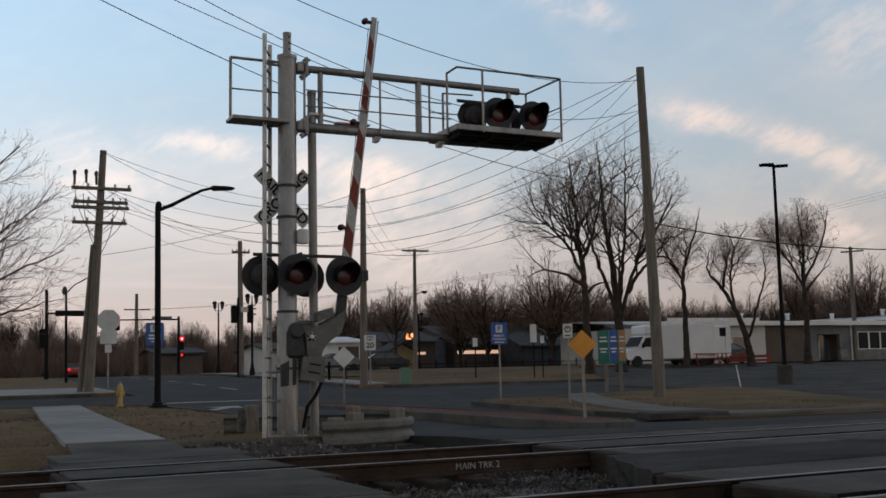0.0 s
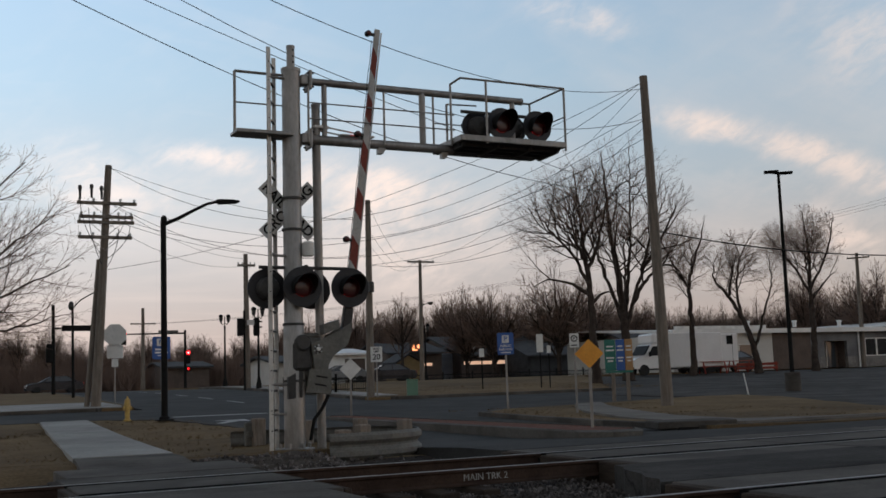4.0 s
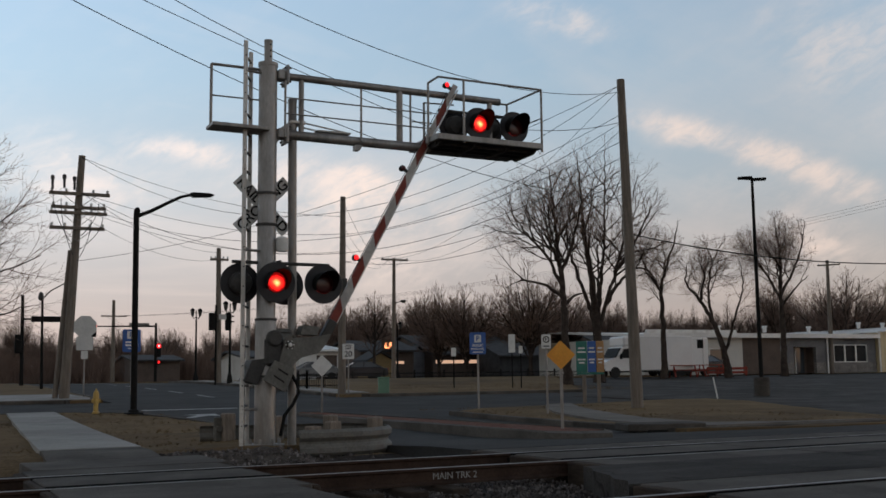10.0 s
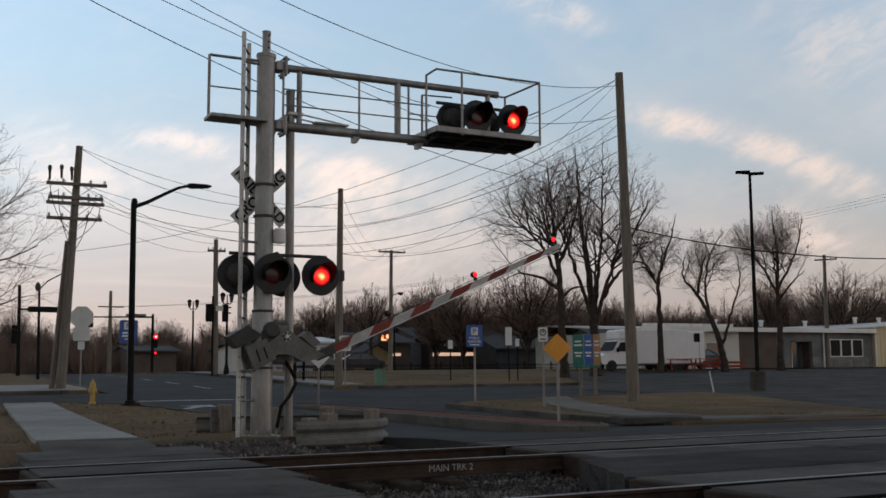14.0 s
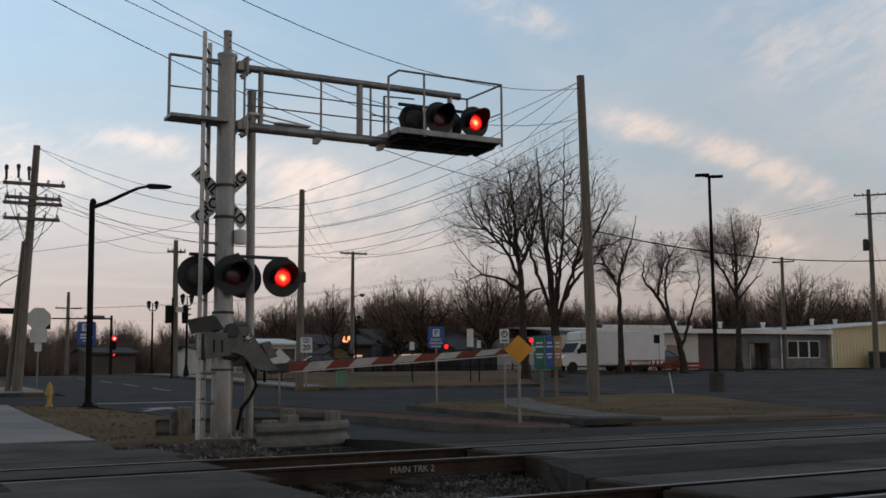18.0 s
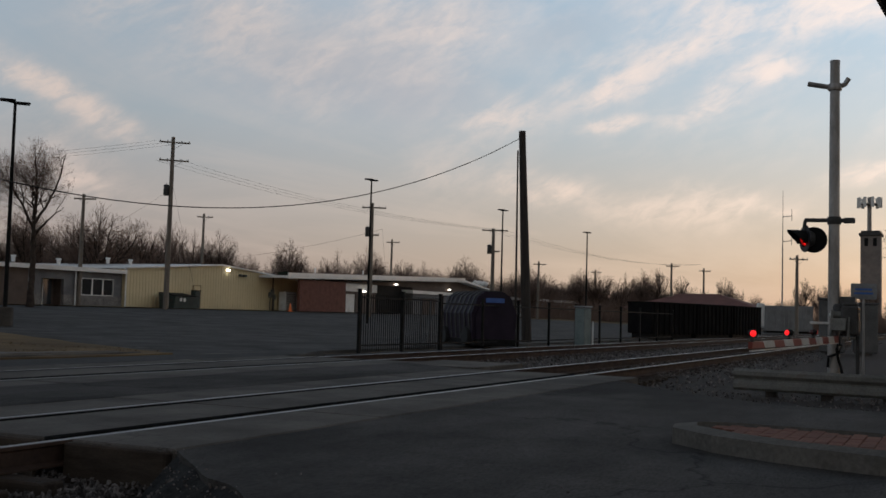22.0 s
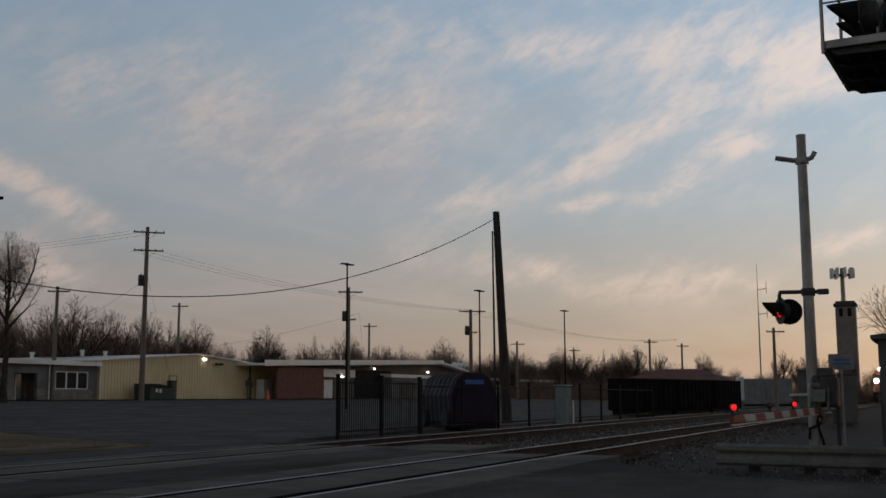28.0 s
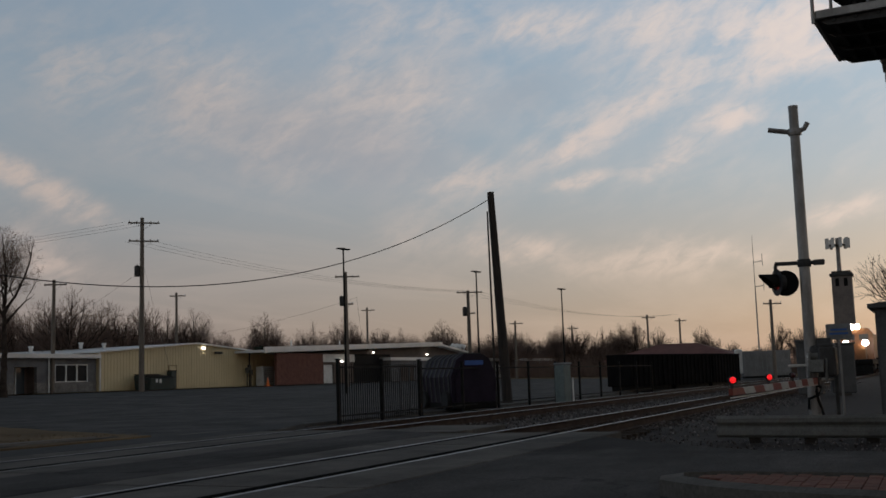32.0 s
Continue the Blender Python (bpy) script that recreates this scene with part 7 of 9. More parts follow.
tree(-1.5, 30.0, "bare street tree with long reaching boughs", seed=8, trunk=0.16, side=4.9, reach=2.2, tip=0.0045, angle=36, lift=0.16, crook=0.12,
     stems=(((0, 0, 0), (0.05, 0, 1.2), (0.15, 0, 2.2), (0.6, 0, 4.2), (1.1, 0.1, 6.0), (1.6, 0.1, 7.4)), ((0.15, 0, 2.0), (1.2, -0.2, 3.6), (2.6, -0.4, 5.3), (3.9, -0.5, 6.8)), ((0.12, 0, 1.8), (1.5, 0.2, 2.9), (3.1, 0.3, 4.3), (4.7, 0.3, 5.6)), ((0.1, 0, 1.6), (1.6, -0.3, 2.4), (3.3, -0.4, 3.3), (5.0, -0.4, 4.2)), ((0.1, 0, 1.5), (1.7, 0.3, 2.1), (3.3, 0.4, 2.5), (4.9, 0.3, 2.9)),
            ((0.3, 0, 2.8), (1.3, 0.8, 5.0), (2.4, 1.3, 7.2)), ((0.15, 0, 2.2), (-1.2, 0.4, 4.0), (-2.4, 0.6, 5.8)), ((0.15, 0, 2.2), (0, -1.3, 4.2), (0.2, -2.2, 6.0))),
     blobs=((1.4, 0, 5.0, 3.6, 2.8, 2.6), (3.5, 0, 4.4, 2.4, 1.8, 2.8)))

# woods in the distance: a few grown trees, repeated and turned
kinds = []
for k, (h, w, fork, limbs) in enumerate(((9.5, 3.6, 0.16, 9), (8.2, 3.9, 0.14, 10), (10.5, 2.9, 0.25, 8), (7.2, 3.2, 0.12, 8), (9.0, 2.4, 0.35, 6))):
    rr = random.Random(60 + k)
    zf = h * fork
    stems = [((0, 0, 0), (0.05, 0, zf), (0.1, 0.1, h * 0.55), (0.0, 0.1, h * 0.93))]
    for j in range(limbs):
        a, out = 2 * math.pi * (j + rr.uniform(-0.3, 0.3)) / limbs, w * rr.uniform(0.55, 0.95)
        c, q, top = math.cos(a), math.sin(a), h * (0.95 - 0.35 * (out / w) ** 2)
        stems.append(((0.05, 0, zf * rr.uniform(0.8, 1.6)), (out * 0.4 * c, out * 0.4 * q, zf + (top - zf) * 0.45), (out * 0.8 * c, out * 0.8 * q, zf + (top - zf) * 0.8), (out * c, out * q, top)))
    kinds.append(tree(60 + 9 * k, 122, "bare tree in the far wood", "bare trees of the far wood", seed=60 + k, stems=stems, blobs=((0, 0, h * 0.60, w, w, h * 0.42),), trunk=0.20, side=4.3, levels=2, tip=0.011, angle=38, lift=0.16, reach=2.6, girth=0.018, blade=True))
rnd = random.Random(77)


def wood_row(az0, az1, d0, d1, n, s0, s1):
    for i in range(n):
        a = radians(az0 + (az1 - az0) * (i + rnd.random()) / n)
        d = rnd.uniform(d0, d1)
        x, y = d * math.cos(a), d * math.sin(a)
        s = rnd.uniform(s0, s1)
        o = copy_thing(rnd.choice(kinds), pose(x, y, land(x, y) - 0.1, 0, 0, rnd.uniform(0, 360)))
        o.scale = (s, s, s * rnd.uniform(0.85, 1.15))


def lone(az, d, kind, s):
    """A far tree that stands out of the wood."""
    x, y = d * math.cos(radians(az)), d * math.sin(radians(az))
    copy_thing(kinds[kind], pose(x, y, land(x, y) - 0.1, 0, 0, az * 37 % 360)).scale = (s, s, s)


for az, d, kind, s in ((58.5, 92, 0, 1.05), (57.2, 96, 1, 1.05), (61.8, 98, 1, 1.02), (63.2, 104, 0, 0.92), (42.7, 118, 1, 1.28), (40.6, 122, 1, 1.12), (44.0, 126, 0, 1.05), (66.6, 96, 4, 0.85), (10.8, 190, 4, 0.9), (7.0, 170, 4, 0.85), (5.6, 180, 0, 0.85), (0.3, 66, 1, 0.98)):
    lone(az, d, kind, s)
wood_row(53, 73, 120, 150, 56, 0.68, 1.08)
wood_row(36, 54, 140, 185, 52, 0.85, 1.15)
wood_row(12, 27, 165, 230, 62, 0.64, 0.94)
wood_row(27, 38, 165, 230, 46, 0.78, 1.12)
wood_row(-4, 12, 200, 300, 24, 0.6, 0.95)
wood_row(73, 90, 125, 170, 36, 0.55, 0.8)


def evergreen(x, y, h, w):
    rr = random.Random(int(x * 7 + y))
    root = thing("evergreen", (x, y, land(x, y)), "small dark evergreen tree", "tree", "evergreens")
    part("trunk", Bag().rod((0, 0, -0.1), (0, 0, h * 0.9), 0.12, 0.03, n=6), BARK, root)
    b = Bag()
    for i in range(420):
        z = h * (0.08 + 0.92 * rr.random())
        rad = w * (1.05 - z / h) * math.sqrt(rr.random())
        a = rr.uniform(0, 6.283)
        s = rr.uniform(0.18, 0.42)
        c = Vector((rad * math.cos(a), rad * math.sin(a), z))
        pts = [c + Vector((rr.gauss(0, s), rr.gauss(0, s), rr.gauss(0, s * 0.7))) for _ in range(4)]
        b.add(pts, [(0, 1, 2), (0, 2, 3), (0, 3, 1), (1, 3, 2)])
    part("crown", b, EVERGREEN, root)


evergreen(97, 84, 6.5, 2.6)
evergreen(128, 95, 5.0, 2.2)
evergreen(60, 100, 6.0, 2.4)
evergreen(118, 78, 4.6, 1.8)


def brush():
    """Low undergrowth of thin stems under the far woods."""
    rr = random.Random(9)
    v, f = [], []
    for az0, az1, d0, d1, n, hh in ((53, 75, 122, 145, 5200, 4.0), (36, 53, 130, 160, 6500, 4.2), (3, 38, 165, 215, 9000, 3.5), (75, 92, 118, 140, 4000, 3.6), (-6, 3, 160, 240, 2600, 3.8)):
        for _ in range(n):
            a, d = radians(rr.uniform(az0, az1)), rr.uniform(d0, d1)
            x, y = d * math.cos(a), d * math.sin(a)
            z, h = land(x, y) - 0.1, hh * rr.uniform(0.4, 1.25)
            for _k in range(3):
                tx, ty, w = rr.gauss(0, 1.0), rr.gauss(0, 1.0), rr.uniform(0.012, 0.04)
                k = len(v)
                v += [(x - w, y + w, z), (x + w, y - w, z), (x + tx, y + ty, z + h)]
                f.append((k, k + 1, k + 2))
    me = bpy.data.meshes.new("undergrowth")
    me.from_pydata(v, [], f)
    me.materials.append(TWIG)
    tagged(new("undergrowth", me), "brown leafless undergrowth below the far trees", "undergrowth", kind="stuff")


brush()

# ---- buildings ----
def opening_wall(bag, x0, x1, y, z0, z1, holes, thick=0.25, mat=0):
    """A wall along x with real openings: holes of (x0, x1, z0, z1)."""
    xs = sorted({x0, x1, *[h[0] for h in holes], *[h[1] for h in holes]})
    zs = sorted({z0, z1, *[h[2] for h in holes], *[h[3] for h in holes]})
    nx, nz, k = len(xs), len(zs), len(bag.v)
    full = lambda i, j: 0 <= i < nx - 1 and 0 <= j < nz - 1 and not any(h[0] <= xs[i] and xs[i + 1] <= h[1] and h[2] <= zs[j] and zs[j + 1] <= h[3] for h in holes)
    at = lambda i, j, s: (j * nx + i) * 2 + s
    faces = []
    for j in range(nz - 1):
        for i in range(nx - 1):
            if not full(i, j):
                continue
            faces += [(at(i, j, 0), at(i + 1, j, 0), at(i + 1, j + 1, 0), at(i, j + 1, 0)), (at(i, j, 1), at(i, j + 1, 1), at(i + 1, j + 1, 1), at(i + 1, j, 1))]
            for di, dj, a, b_ in ((-1, 0, (i, j), (i, j + 1)), (1, 0, (i + 1, j), (i + 1, j + 1)), (0, -1, (i, j), (i + 1, j)), (0, 1, (i, j + 1), (i + 1, j + 1))):
                if not full(i + di, j + dj):
                    faces.append((at(*a, 0), at(*b_, 0), at(*b_, 1), at(*a, 1)))
    return bag.add([(x, y + s * thick, z) for z in zs for x in xs for s in (0, 1)], faces, mat)


def window(parent, x0, x1, y, z0, z1, panes=1, frame_mat=None, glass=None, name="window"):
    fm = frame_mat or WHITE
    w = part(name, Bag().box(((x0 + x1) / 2, y + 0.04, z0 - 0.03), (x1 - x0 + 0.12, 0.16, 0.06), bev=0.01), fm, parent, "window sill")
    for k in range(panes):
        a, b_ = x0 + (x1 - x0) * k / panes, x0 + (x1 - x0) * (k + 1) / panes
        t = 0.07
        fr = Bag()
        for c, s in ((((a + b_) / 2, y + 0.06, z0 + t / 2), (b_ - a, 0.09, t)), (((a + b_) / 2, y + 0.06, z1 - t / 2), (b_ - a, 0.09, t)),
                     ((a + t / 2, y + 0.06, (z0 + z1) / 2), (t, 0.09, z1 - z0 - 2 * t)), ((b_ - t / 2, y + 0.06, (z0 + z1) / 2), (t, 0.09, z1 - z0 - 2 * t))):
            fr.box(c, s)
        part("frame", fr, fm, w)
        part("pane", Bag().box(((a + b_) / 2, y + 0.09, (z0 + z1) / 2), (b_ - a - 2 * t, 0.012, z1 - z0 - 2 * t)), glass or GLASS, w)
    return w


def shed_shell(root, x0, x1, y0, y1, z0, z1, mat, skip_front=True):
    """Side and rear walls and a dark floor behind a front wall."""
    b = Bag().box((x0 + 0.12, (y0 + y1) / 2 + 0.13, (z0 + z1) / 2), (0.24, y1 - y0 - 0.26, z1 - z0)).box((x1 - 0.12, (y0 + y1) / 2 + 0.13, (z0 + z1) / 2), (0.24, y1 - y0 - 0.26, z1 - z0)).box(((x0 + x1) / 2, y1 - 0.12, (z0 + z1) / 2), (x1 - x0 - 0.5, 0.24, z1 - z0))
    part("wall", b, mat, root)


G0 = 0.9
PANE = surf("dim_window_glass", (0.02, 0.021, 0.022), (0.03, 0.03, 0.032), 1.0, 10, 0.6, bump=0.0, gloss=0.08)
wh = thing("warehouse", (0, 0, 0), "low cream and grey metal building with a shallow gable roof", "building")
part("gable_wall", Bag().slab([(74.1, G0), (101.6, G0), (101.6, 4.15), (87.6, 5.12), (74.1, 4.2)], "Y", 65.3, 65.55), CREAM_WALL, wh, "cream ribbed metal gable wall")
for k in range(68):
    x = 74.3 + k * 0.405
    zt_ = 4.2 + (5.12 - 4.2) * (x - 74.1) / 13.5 if x < 87.6 else 5.12 - 0.97 * (x - 87.6) / 14.0
    part("rib", Bag().box((x, 65.285, (G0 + zt_) / 2 - 0.06), (0.05, 0.03, zt_ - G0 - 0.12)), CREAM_WALL, wh)
part("side_wall", Bag().box((74.22, 80.5, 2.5), (0.24, 29.9, 3.3)).box((101.48, 80.5, 2.5), (0.24, 29.9, 3.3)).box((87.8, 95.4, 2.5), (27.0, 0.24, 3.3)), CREAM_WALL, wh)
for a, b_ in (((73.8, 4.19), (87.6, 5.14)), ((87.6, 5.14), (101.9, 4.13))):
    part("roof_slope", Bag().slab([a, b_, (b_[0], b_[1] + 0.12), (a[0], a[1] + 0.12)], "Y", 65.0, 95.8), METAL_ROOF, wh, "pale metal roof")
part("corner_trim", Bag().box((74.12, 65.27, 2.55), (0.18, 0.05, 3.3)), WHITE, wh)
part("front_wall", opening_wall(Bag(), 63.4, 74.0, 65.6, 1.75, 3.75, [(64.8, 67.2, 1.75, 3.0), (69.2, 73.0, 1.75, 3.2)]), GREY_WALL, wh, "grey panelled front wall")
part("wainscot", opening_wall(Bag(), 63.4, 74.0, 65.55, G0, 1.75, [(64.8, 67.2, G0, 1.75)], 0.3), STONE_BAND, wh, "dark stone wainscot")
part("brown_wall", opening_wall(Bag(), 59.5, 63.4, 65.6, G0, 3.75, []), BROWN_WALL, wh, "dark brown siding")
part("pale_wall", opening_wall(Bag(), 50.0, 59.5, 65.6, G0, 3.75, [(53.3, 54.4, G0, 3.0), (56.2, 57.6, 1.8, 2.9)]), PALE_WALL, wh, "pale metal wall")
part("rear_wall", Bag().box((62.0, 80.0, 2.3), (24.0, 0.24, 2.8)).box((50.1, 73, 2.3), (0.24, 14, 2.8)), PALE_WALL, wh)
part("low_roof", Bag().slab([(65.2, 3.75), (80.2, 4.6), (80.2, 4.72), (65.2, 3.95)], "X", 49.7, 74.05), METAL_ROOF, wh, "pale metal lean-to roof")
part("fascia", Bag().box((61.9, 65.15, 3.88), (24.4, 0.08, 0.34)), METAL_ROOF, wh, "pale eave fascia")
part("parapet", Bag().box((54.5, 65.5, 4.05), (8.6, 0.2, 0.5)), WHITE, wh, "white parapet")
window(wh, 69.2, 73.0, 65.6, 1.75, 3.2, 3, WHITE, glass=PANE)
window(wh, 56.2, 57.6, 65.6, 1.8, 2.9, 1, WHITE)
dr = part("door_recess", Bag().box((66.0, 66.6, 1.95), (2.4, 0.1, 2.1)).box((64.84, 66.2, 1.95), (0.08, 0.7, 2.1)).box((67.16, 66.2, 1.95), (0.08, 0.7, 2.1)), BROWN_WALL, wh)
part("door", Bag().box((66.3, 66.5, 1.95), (0.95, 0.06, 2.05), bev=0.01), GLASS, dr, "dark glass door")
part("door_frame", Bag().box((65.78, 66.45, 1.95), (0.07, 0.1, 2.1)), WHITE, dr)
part("downspout", Bag().rod((68.35, 65.45, G0), (68.35, 65.45, 3.7), 0.06, n=8), WHITE, wh, "white downspout")
part("side_door", Bag().box((83.9, 65.26, 1.95), (0.95, 0.08, 2.05), bev=0.01), CREAM_WALL, wh)
part("side_door_frame", Bag().box((83.36, 65.26, 2.0), (0.10, 0.12, 2.2)).box((84.44, 65.26, 2.0), (0.10, 0.12, 2.2)).box((83.9, 65.26, 3.05), (1.2, 0.12, 0.1)), surf("tan_trim", (0.30, 0.22, 0.12), (0.36, 0.27, 0.15), 3, 20, 0.7), wh)
part("wall_lamp", Bag().box((88.6, 65.15, 4.72), (0.34, 0.22, 0.2), bev=0.02), WHITE_LIT, wh, "lit wall lamp")
for x in (90.6, 91.3):
    part("flood_lamp", Bag().box((x, 65.1, 4.3), (0.4, 0.3, 0.22), bev=0.03), DARK_GREY, wh)
for x in (61, 66, 71, 77, 80):
    part("roof_vent", Bag().spin([(0.16, 0), (0.16, 0.4), (0.24, 0.42), (0.2, 0.55)], at=(x, 70, 4.35 if x < 74 else 4.75), n=10), METAL_ROOF, wh)
part("conduit_stack", Bag().rod((96.5, 65.2, G0), (96.5, 65.2, 4.9), 0.07, n=6), DARK_GREY, wh)
dump = thing("dumpster", pose(79.2, 63.6, 0.88), "dark green steel dumpster with sloped lids", "dumpster")
part("body", Bag().slab([(-0.8, 0), (0.8, 0), (0.95, 1.3), (-0.95, 1.0)], "X", -1.6, 1.6), DULL_GREEN, dump)
part("lid", Bag().box((0, 0, 1.22), (3.25, 1.9, 0.06), tilt=Euler((radians(9), 0, 0)).to_matrix()), BLACK, dump)
part("fork_pocket", Bag().box((-1.66, 0, 0.7), (0.12, 1.2, 0.18)).box((1.66, 0, 0.7), (0.12, 1.2, 0.18)), DARK_GREY, dump)
for x, z in ((-0.8, 0.8), (-0.3, 0.75)):
    part("label_plate", Bag().box((x, -0.93, z), (0.3, 0.02, 0.35)), SIGN_WHITE, dump)
for x, h in ((82.3, 1.0), (82.9, 1.6)):
    bn = thing("bin", (x, 64.6, 0.9), "dark green upright waste bin against the cream wall", "bin", "bins by the wall")
    part("body", Bag().box((0, 0, h / 2), (0.7, 0.6, h), bev=0.04), DULL_GREEN, bn)
    part("lid", Bag().box((0, -0.03, h + 0.05), (0.74, 0.68, 0.09), bev=0.03), BLACK, bn)
ac = thing("condenser_unit", (98.3, 64.5, 0.9), "white outdoor cooling unit beside the wall", "cooling unit")
part("cabinet", Bag().box((0, 0, 1.0), (2.0, 0.9, 2.0), bev=0.04), WHITE, ac)
part("side_cabinet", Bag().box((1.5, 0, 0.7), (0.7, 0.8, 1.4), bev=0.04), WHITE, ac)
for k in range(8):
    part("louvre", Bag().box((0, -0.46, 0.4 + 0.19 * k), (1.7, 0.03, 0.05)), GREY_PAINT, ac)
mt = thing("meter_cluster", (96.0, 64.9, 0.9), "grey electric meters and pipes on the wall", "electric meters")
for x, z in ((-0.4, 1.6), (0.0, 1.9), (0.3, 1.4)):
    part("meter", Bag().box((x, 0, z), (0.35, 0.25, 0.55), bev=0.03), GREY_PAINT, mt)
part("pipe", Bag().rod((-0.4, 0, 0), (-0.4, 0, 1.4), 0.05, n=6).rod((0.3, 0, 0), (0.3, 0, 1.2), 0.05, n=6), DARK_GREY, mt)
cone = thing("traffic_cone", (95.0, 62.0, 0.82), "orange traffic cone on the lot", "traffic cone")
part("cone", Bag().spin([(0.2, 0.03), (0.05, 0.85), (0.04, 0.86)], n=12), PIPE_ORANGE, cone, soft=True)
part("foot", Bag().box((0, 0, 0.02), (0.5, 0.5, 0.04), bev=0.01), PIPE_ORANGE, cone)

ww = thing("workshop", (0, 0, 0), "brick and brown metal workshop with a pale shallow roof", "building")
part("brick_wall", Bag().box((101.5, 62.2, 2.55), (9.4, 0.3, 3.3)), BRICK, ww, "dark red brick wall")
part("front_wall", opening_wall(Bag(), 106.1, 140.0, 63.0, G0, 4.3, [(107.9, 110.1, G0, 3.0), (115.0, 124.5, G0, 4.25)]), BROWN_WALL, ww, "brown metal front wall")
part("gable", Bag().slab([(106.1, 4.3), (150.0, 4.3), (138.0, 5.5)], "Y", 63.0, 63.25), BROWN_WALL, ww)
part("door_leaf", Bag().box((109.0, 63.15, 1.95), (2.2, 0.08, 2.1)), WHITE, ww, "white door")
part("roller_door", Bag().box((119.75, 63.2, 2.58), (9.5, 0.08, 3.34)), BLACK, ww, "black roller door")
part("roof_edge", Bag().slab([(94.0, 4.2), (138.0, 5.45), (138.0, 6.0), (94.0, 4.78)], "Y", 61.66, 61.79), METAL_ROOF, ww, "white roof edge")
part("white_band", Bag().box((110.6, 62.94, 3.75), (8.8, 0.1, 0.9)), WHITE, ww, "white wall band over the door")
part("far_wall", Bag().box((145, 63.1, 2.75), (10, 0.25, 3.7)), BROWN_WALL, ww)
part("roof_slope", Bag().slab([(94.0, 4.25), (138.0, 5.5), (138.0, 5.75), (94.0, 4.5)], "Y", 61.8, 92.0).slab([(138.0, 5.5), (152.0, 4.1), (152.0, 4.3), (138.0, 5.75)], "Y", 61.8, 92.0), METAL_ROOF, ww, "pale metal roof")
for x, z in ((111.6, 3.35), (119.5, 4.45), (135.0, 4.3)):
    part("wall_lamp", Bag().spin([(0.05, -0.1), (0.22, 0.0), (0.05, 0.1)], at=(x, 62.7, z), n=10), WHITE_LIT, ww, "lit wall lamp")
for x in (106, 117, 126):
    part("roof_vent", Bag().rod((x, 66, 4.4), (x, 66, 5.8 if x != 117 else 6.0), 0.09, n=6), METAL_ROOF, ww)

lo = thing("long_shed", (0, 0, 0), "long low shed with a white roof edge", "building")
part("wall", Bag().box((160, 62, 2.2), (75, 0.3, 2.7)).box((122.6, 70, 2.2), (0.3, 16, 2.7)).box((197.4, 70, 2.2), (0.3, 16, 2.7)), GREY_WALL, lo)
part("roof", Bag().slab([(61.6, 3.45), (80, 4.0), (80, 4.2), (61.6, 3.85)], "X", 122, 198), METAL_ROOF, lo)
for k in range(9):
    part("bay_door", Bag().box((127 + 8 * k, 61.82, 1.9), (3.4, 0.06, 2.0)), WHITE if k % 3 == 1 else BROWN_WALL, lo)
for k in range(3):
    part("exhaust", Bag().tube([(150 + 1.6 * k, 66, 3.6), (150 + 1.6 * k, 66, 5.3), (150.3 + 1.6 * k, 65.5, 5.8), (150.5 + 1.6 * k, 65, 5.5)], 0.4, 8), WHITE, lo, "white exhaust duct")


def small_house(x0, x1, y, z0, eave, ridge, wall, roof, label, depth=9.0, gable_front=True, lit=(), doors=(), category="house"):
    """A small building; gable towards the street, or the long side."""
    root = thing("house", (0, 0, 0), label, category, "small buildings across the street")
    xm = (x0 + x1) / 2
    if gable_front:
        part("front_wall", Bag().slab([(x0, z0), (x1, z0), (x1, eave), (xm, ridge), (x0, eave)], "Y", y, y + 0.25), wall, root)
        for a, b_ in (((x0 - 0.35, eave - 0.12), (xm, ridge + 0.08)), ((xm, ridge + 0.08), (x1 + 0.35, eave - 0.12))):
            part("roof_slope", Bag().slab([a, b_, (b_[0], b_[1] + 0.16), (a[0], a[1] + 0.16)], "Y", y - 0.35, y + depth), roof, root)
    else:
        part("front_wall", opening_wall(Bag(), x0, x1, y, z0, eave, [(a, b_, c, d) for a, b_, c, d in lit] + [(a, b_, z0, d) for a, b_, d in doors]), wall, root)
        part("roof_slope", Bag().slab([(y - 0.5, eave), (y + depth / 2, ridge), (y + depth / 2, ridge + 0.16), (y - 0.5, eave + 0.16)], "X", x0 - 0.4, x1 + 0.4).slab([(y + depth / 2, ridge), (y + depth, eave), (y + depth, eave + 0.16), (y + depth / 2, ridge + 0.16)], "X", x0 - 0.4, x1 + 0.4), roof, root)
        part("gable_end", Bag().slab([(y, eave), (y + depth, eave), (y + depth / 2, ridge)], "X", x0, x0 + 0.2), wall, root)
    part("side_wall", Bag().box((x0 + 0.12, y + depth / 2, (z0 + eave) / 2), (0.24, depth - 0.6, eave - z0)).box((x1 - 0.12, y + depth / 2, (z0 + eave) / 2), (0.24, depth - 0.6, eave - z0)), wall, root)
    for a, b_, c, d in lit:
        part("lit_window", Bag().box(((a + b_) / 2, y + (0.14 if not gable_front else -0.03), (c + d) / 2), (b_ - a, 0.04, d - c)), WARM_LIT, root, "warmly lit window")
    for a, b_, d in doors:
        part("door", Bag().box(((a + b_) / 2, y + 0.12, (z0 + d) / 2), (b_ - a, 0.06, d - z0)), BROWN_WALL, root)
    return root



small_house(29.8, 33.4, 84.0, 0.9, 3.2, 3.7, WHITE, METAL_ROOF, "white garage with a dark panelled door", gable_front=False, doors=((31.3, 33.1, 2.9),), category="garage")
small_house(26.0, 29.8, 86.0, 0.9, 2.7, 3.3, PALE_WALL, DARK_ROOF, "pale low shop beside the garage", gable_front=False, category="shop")
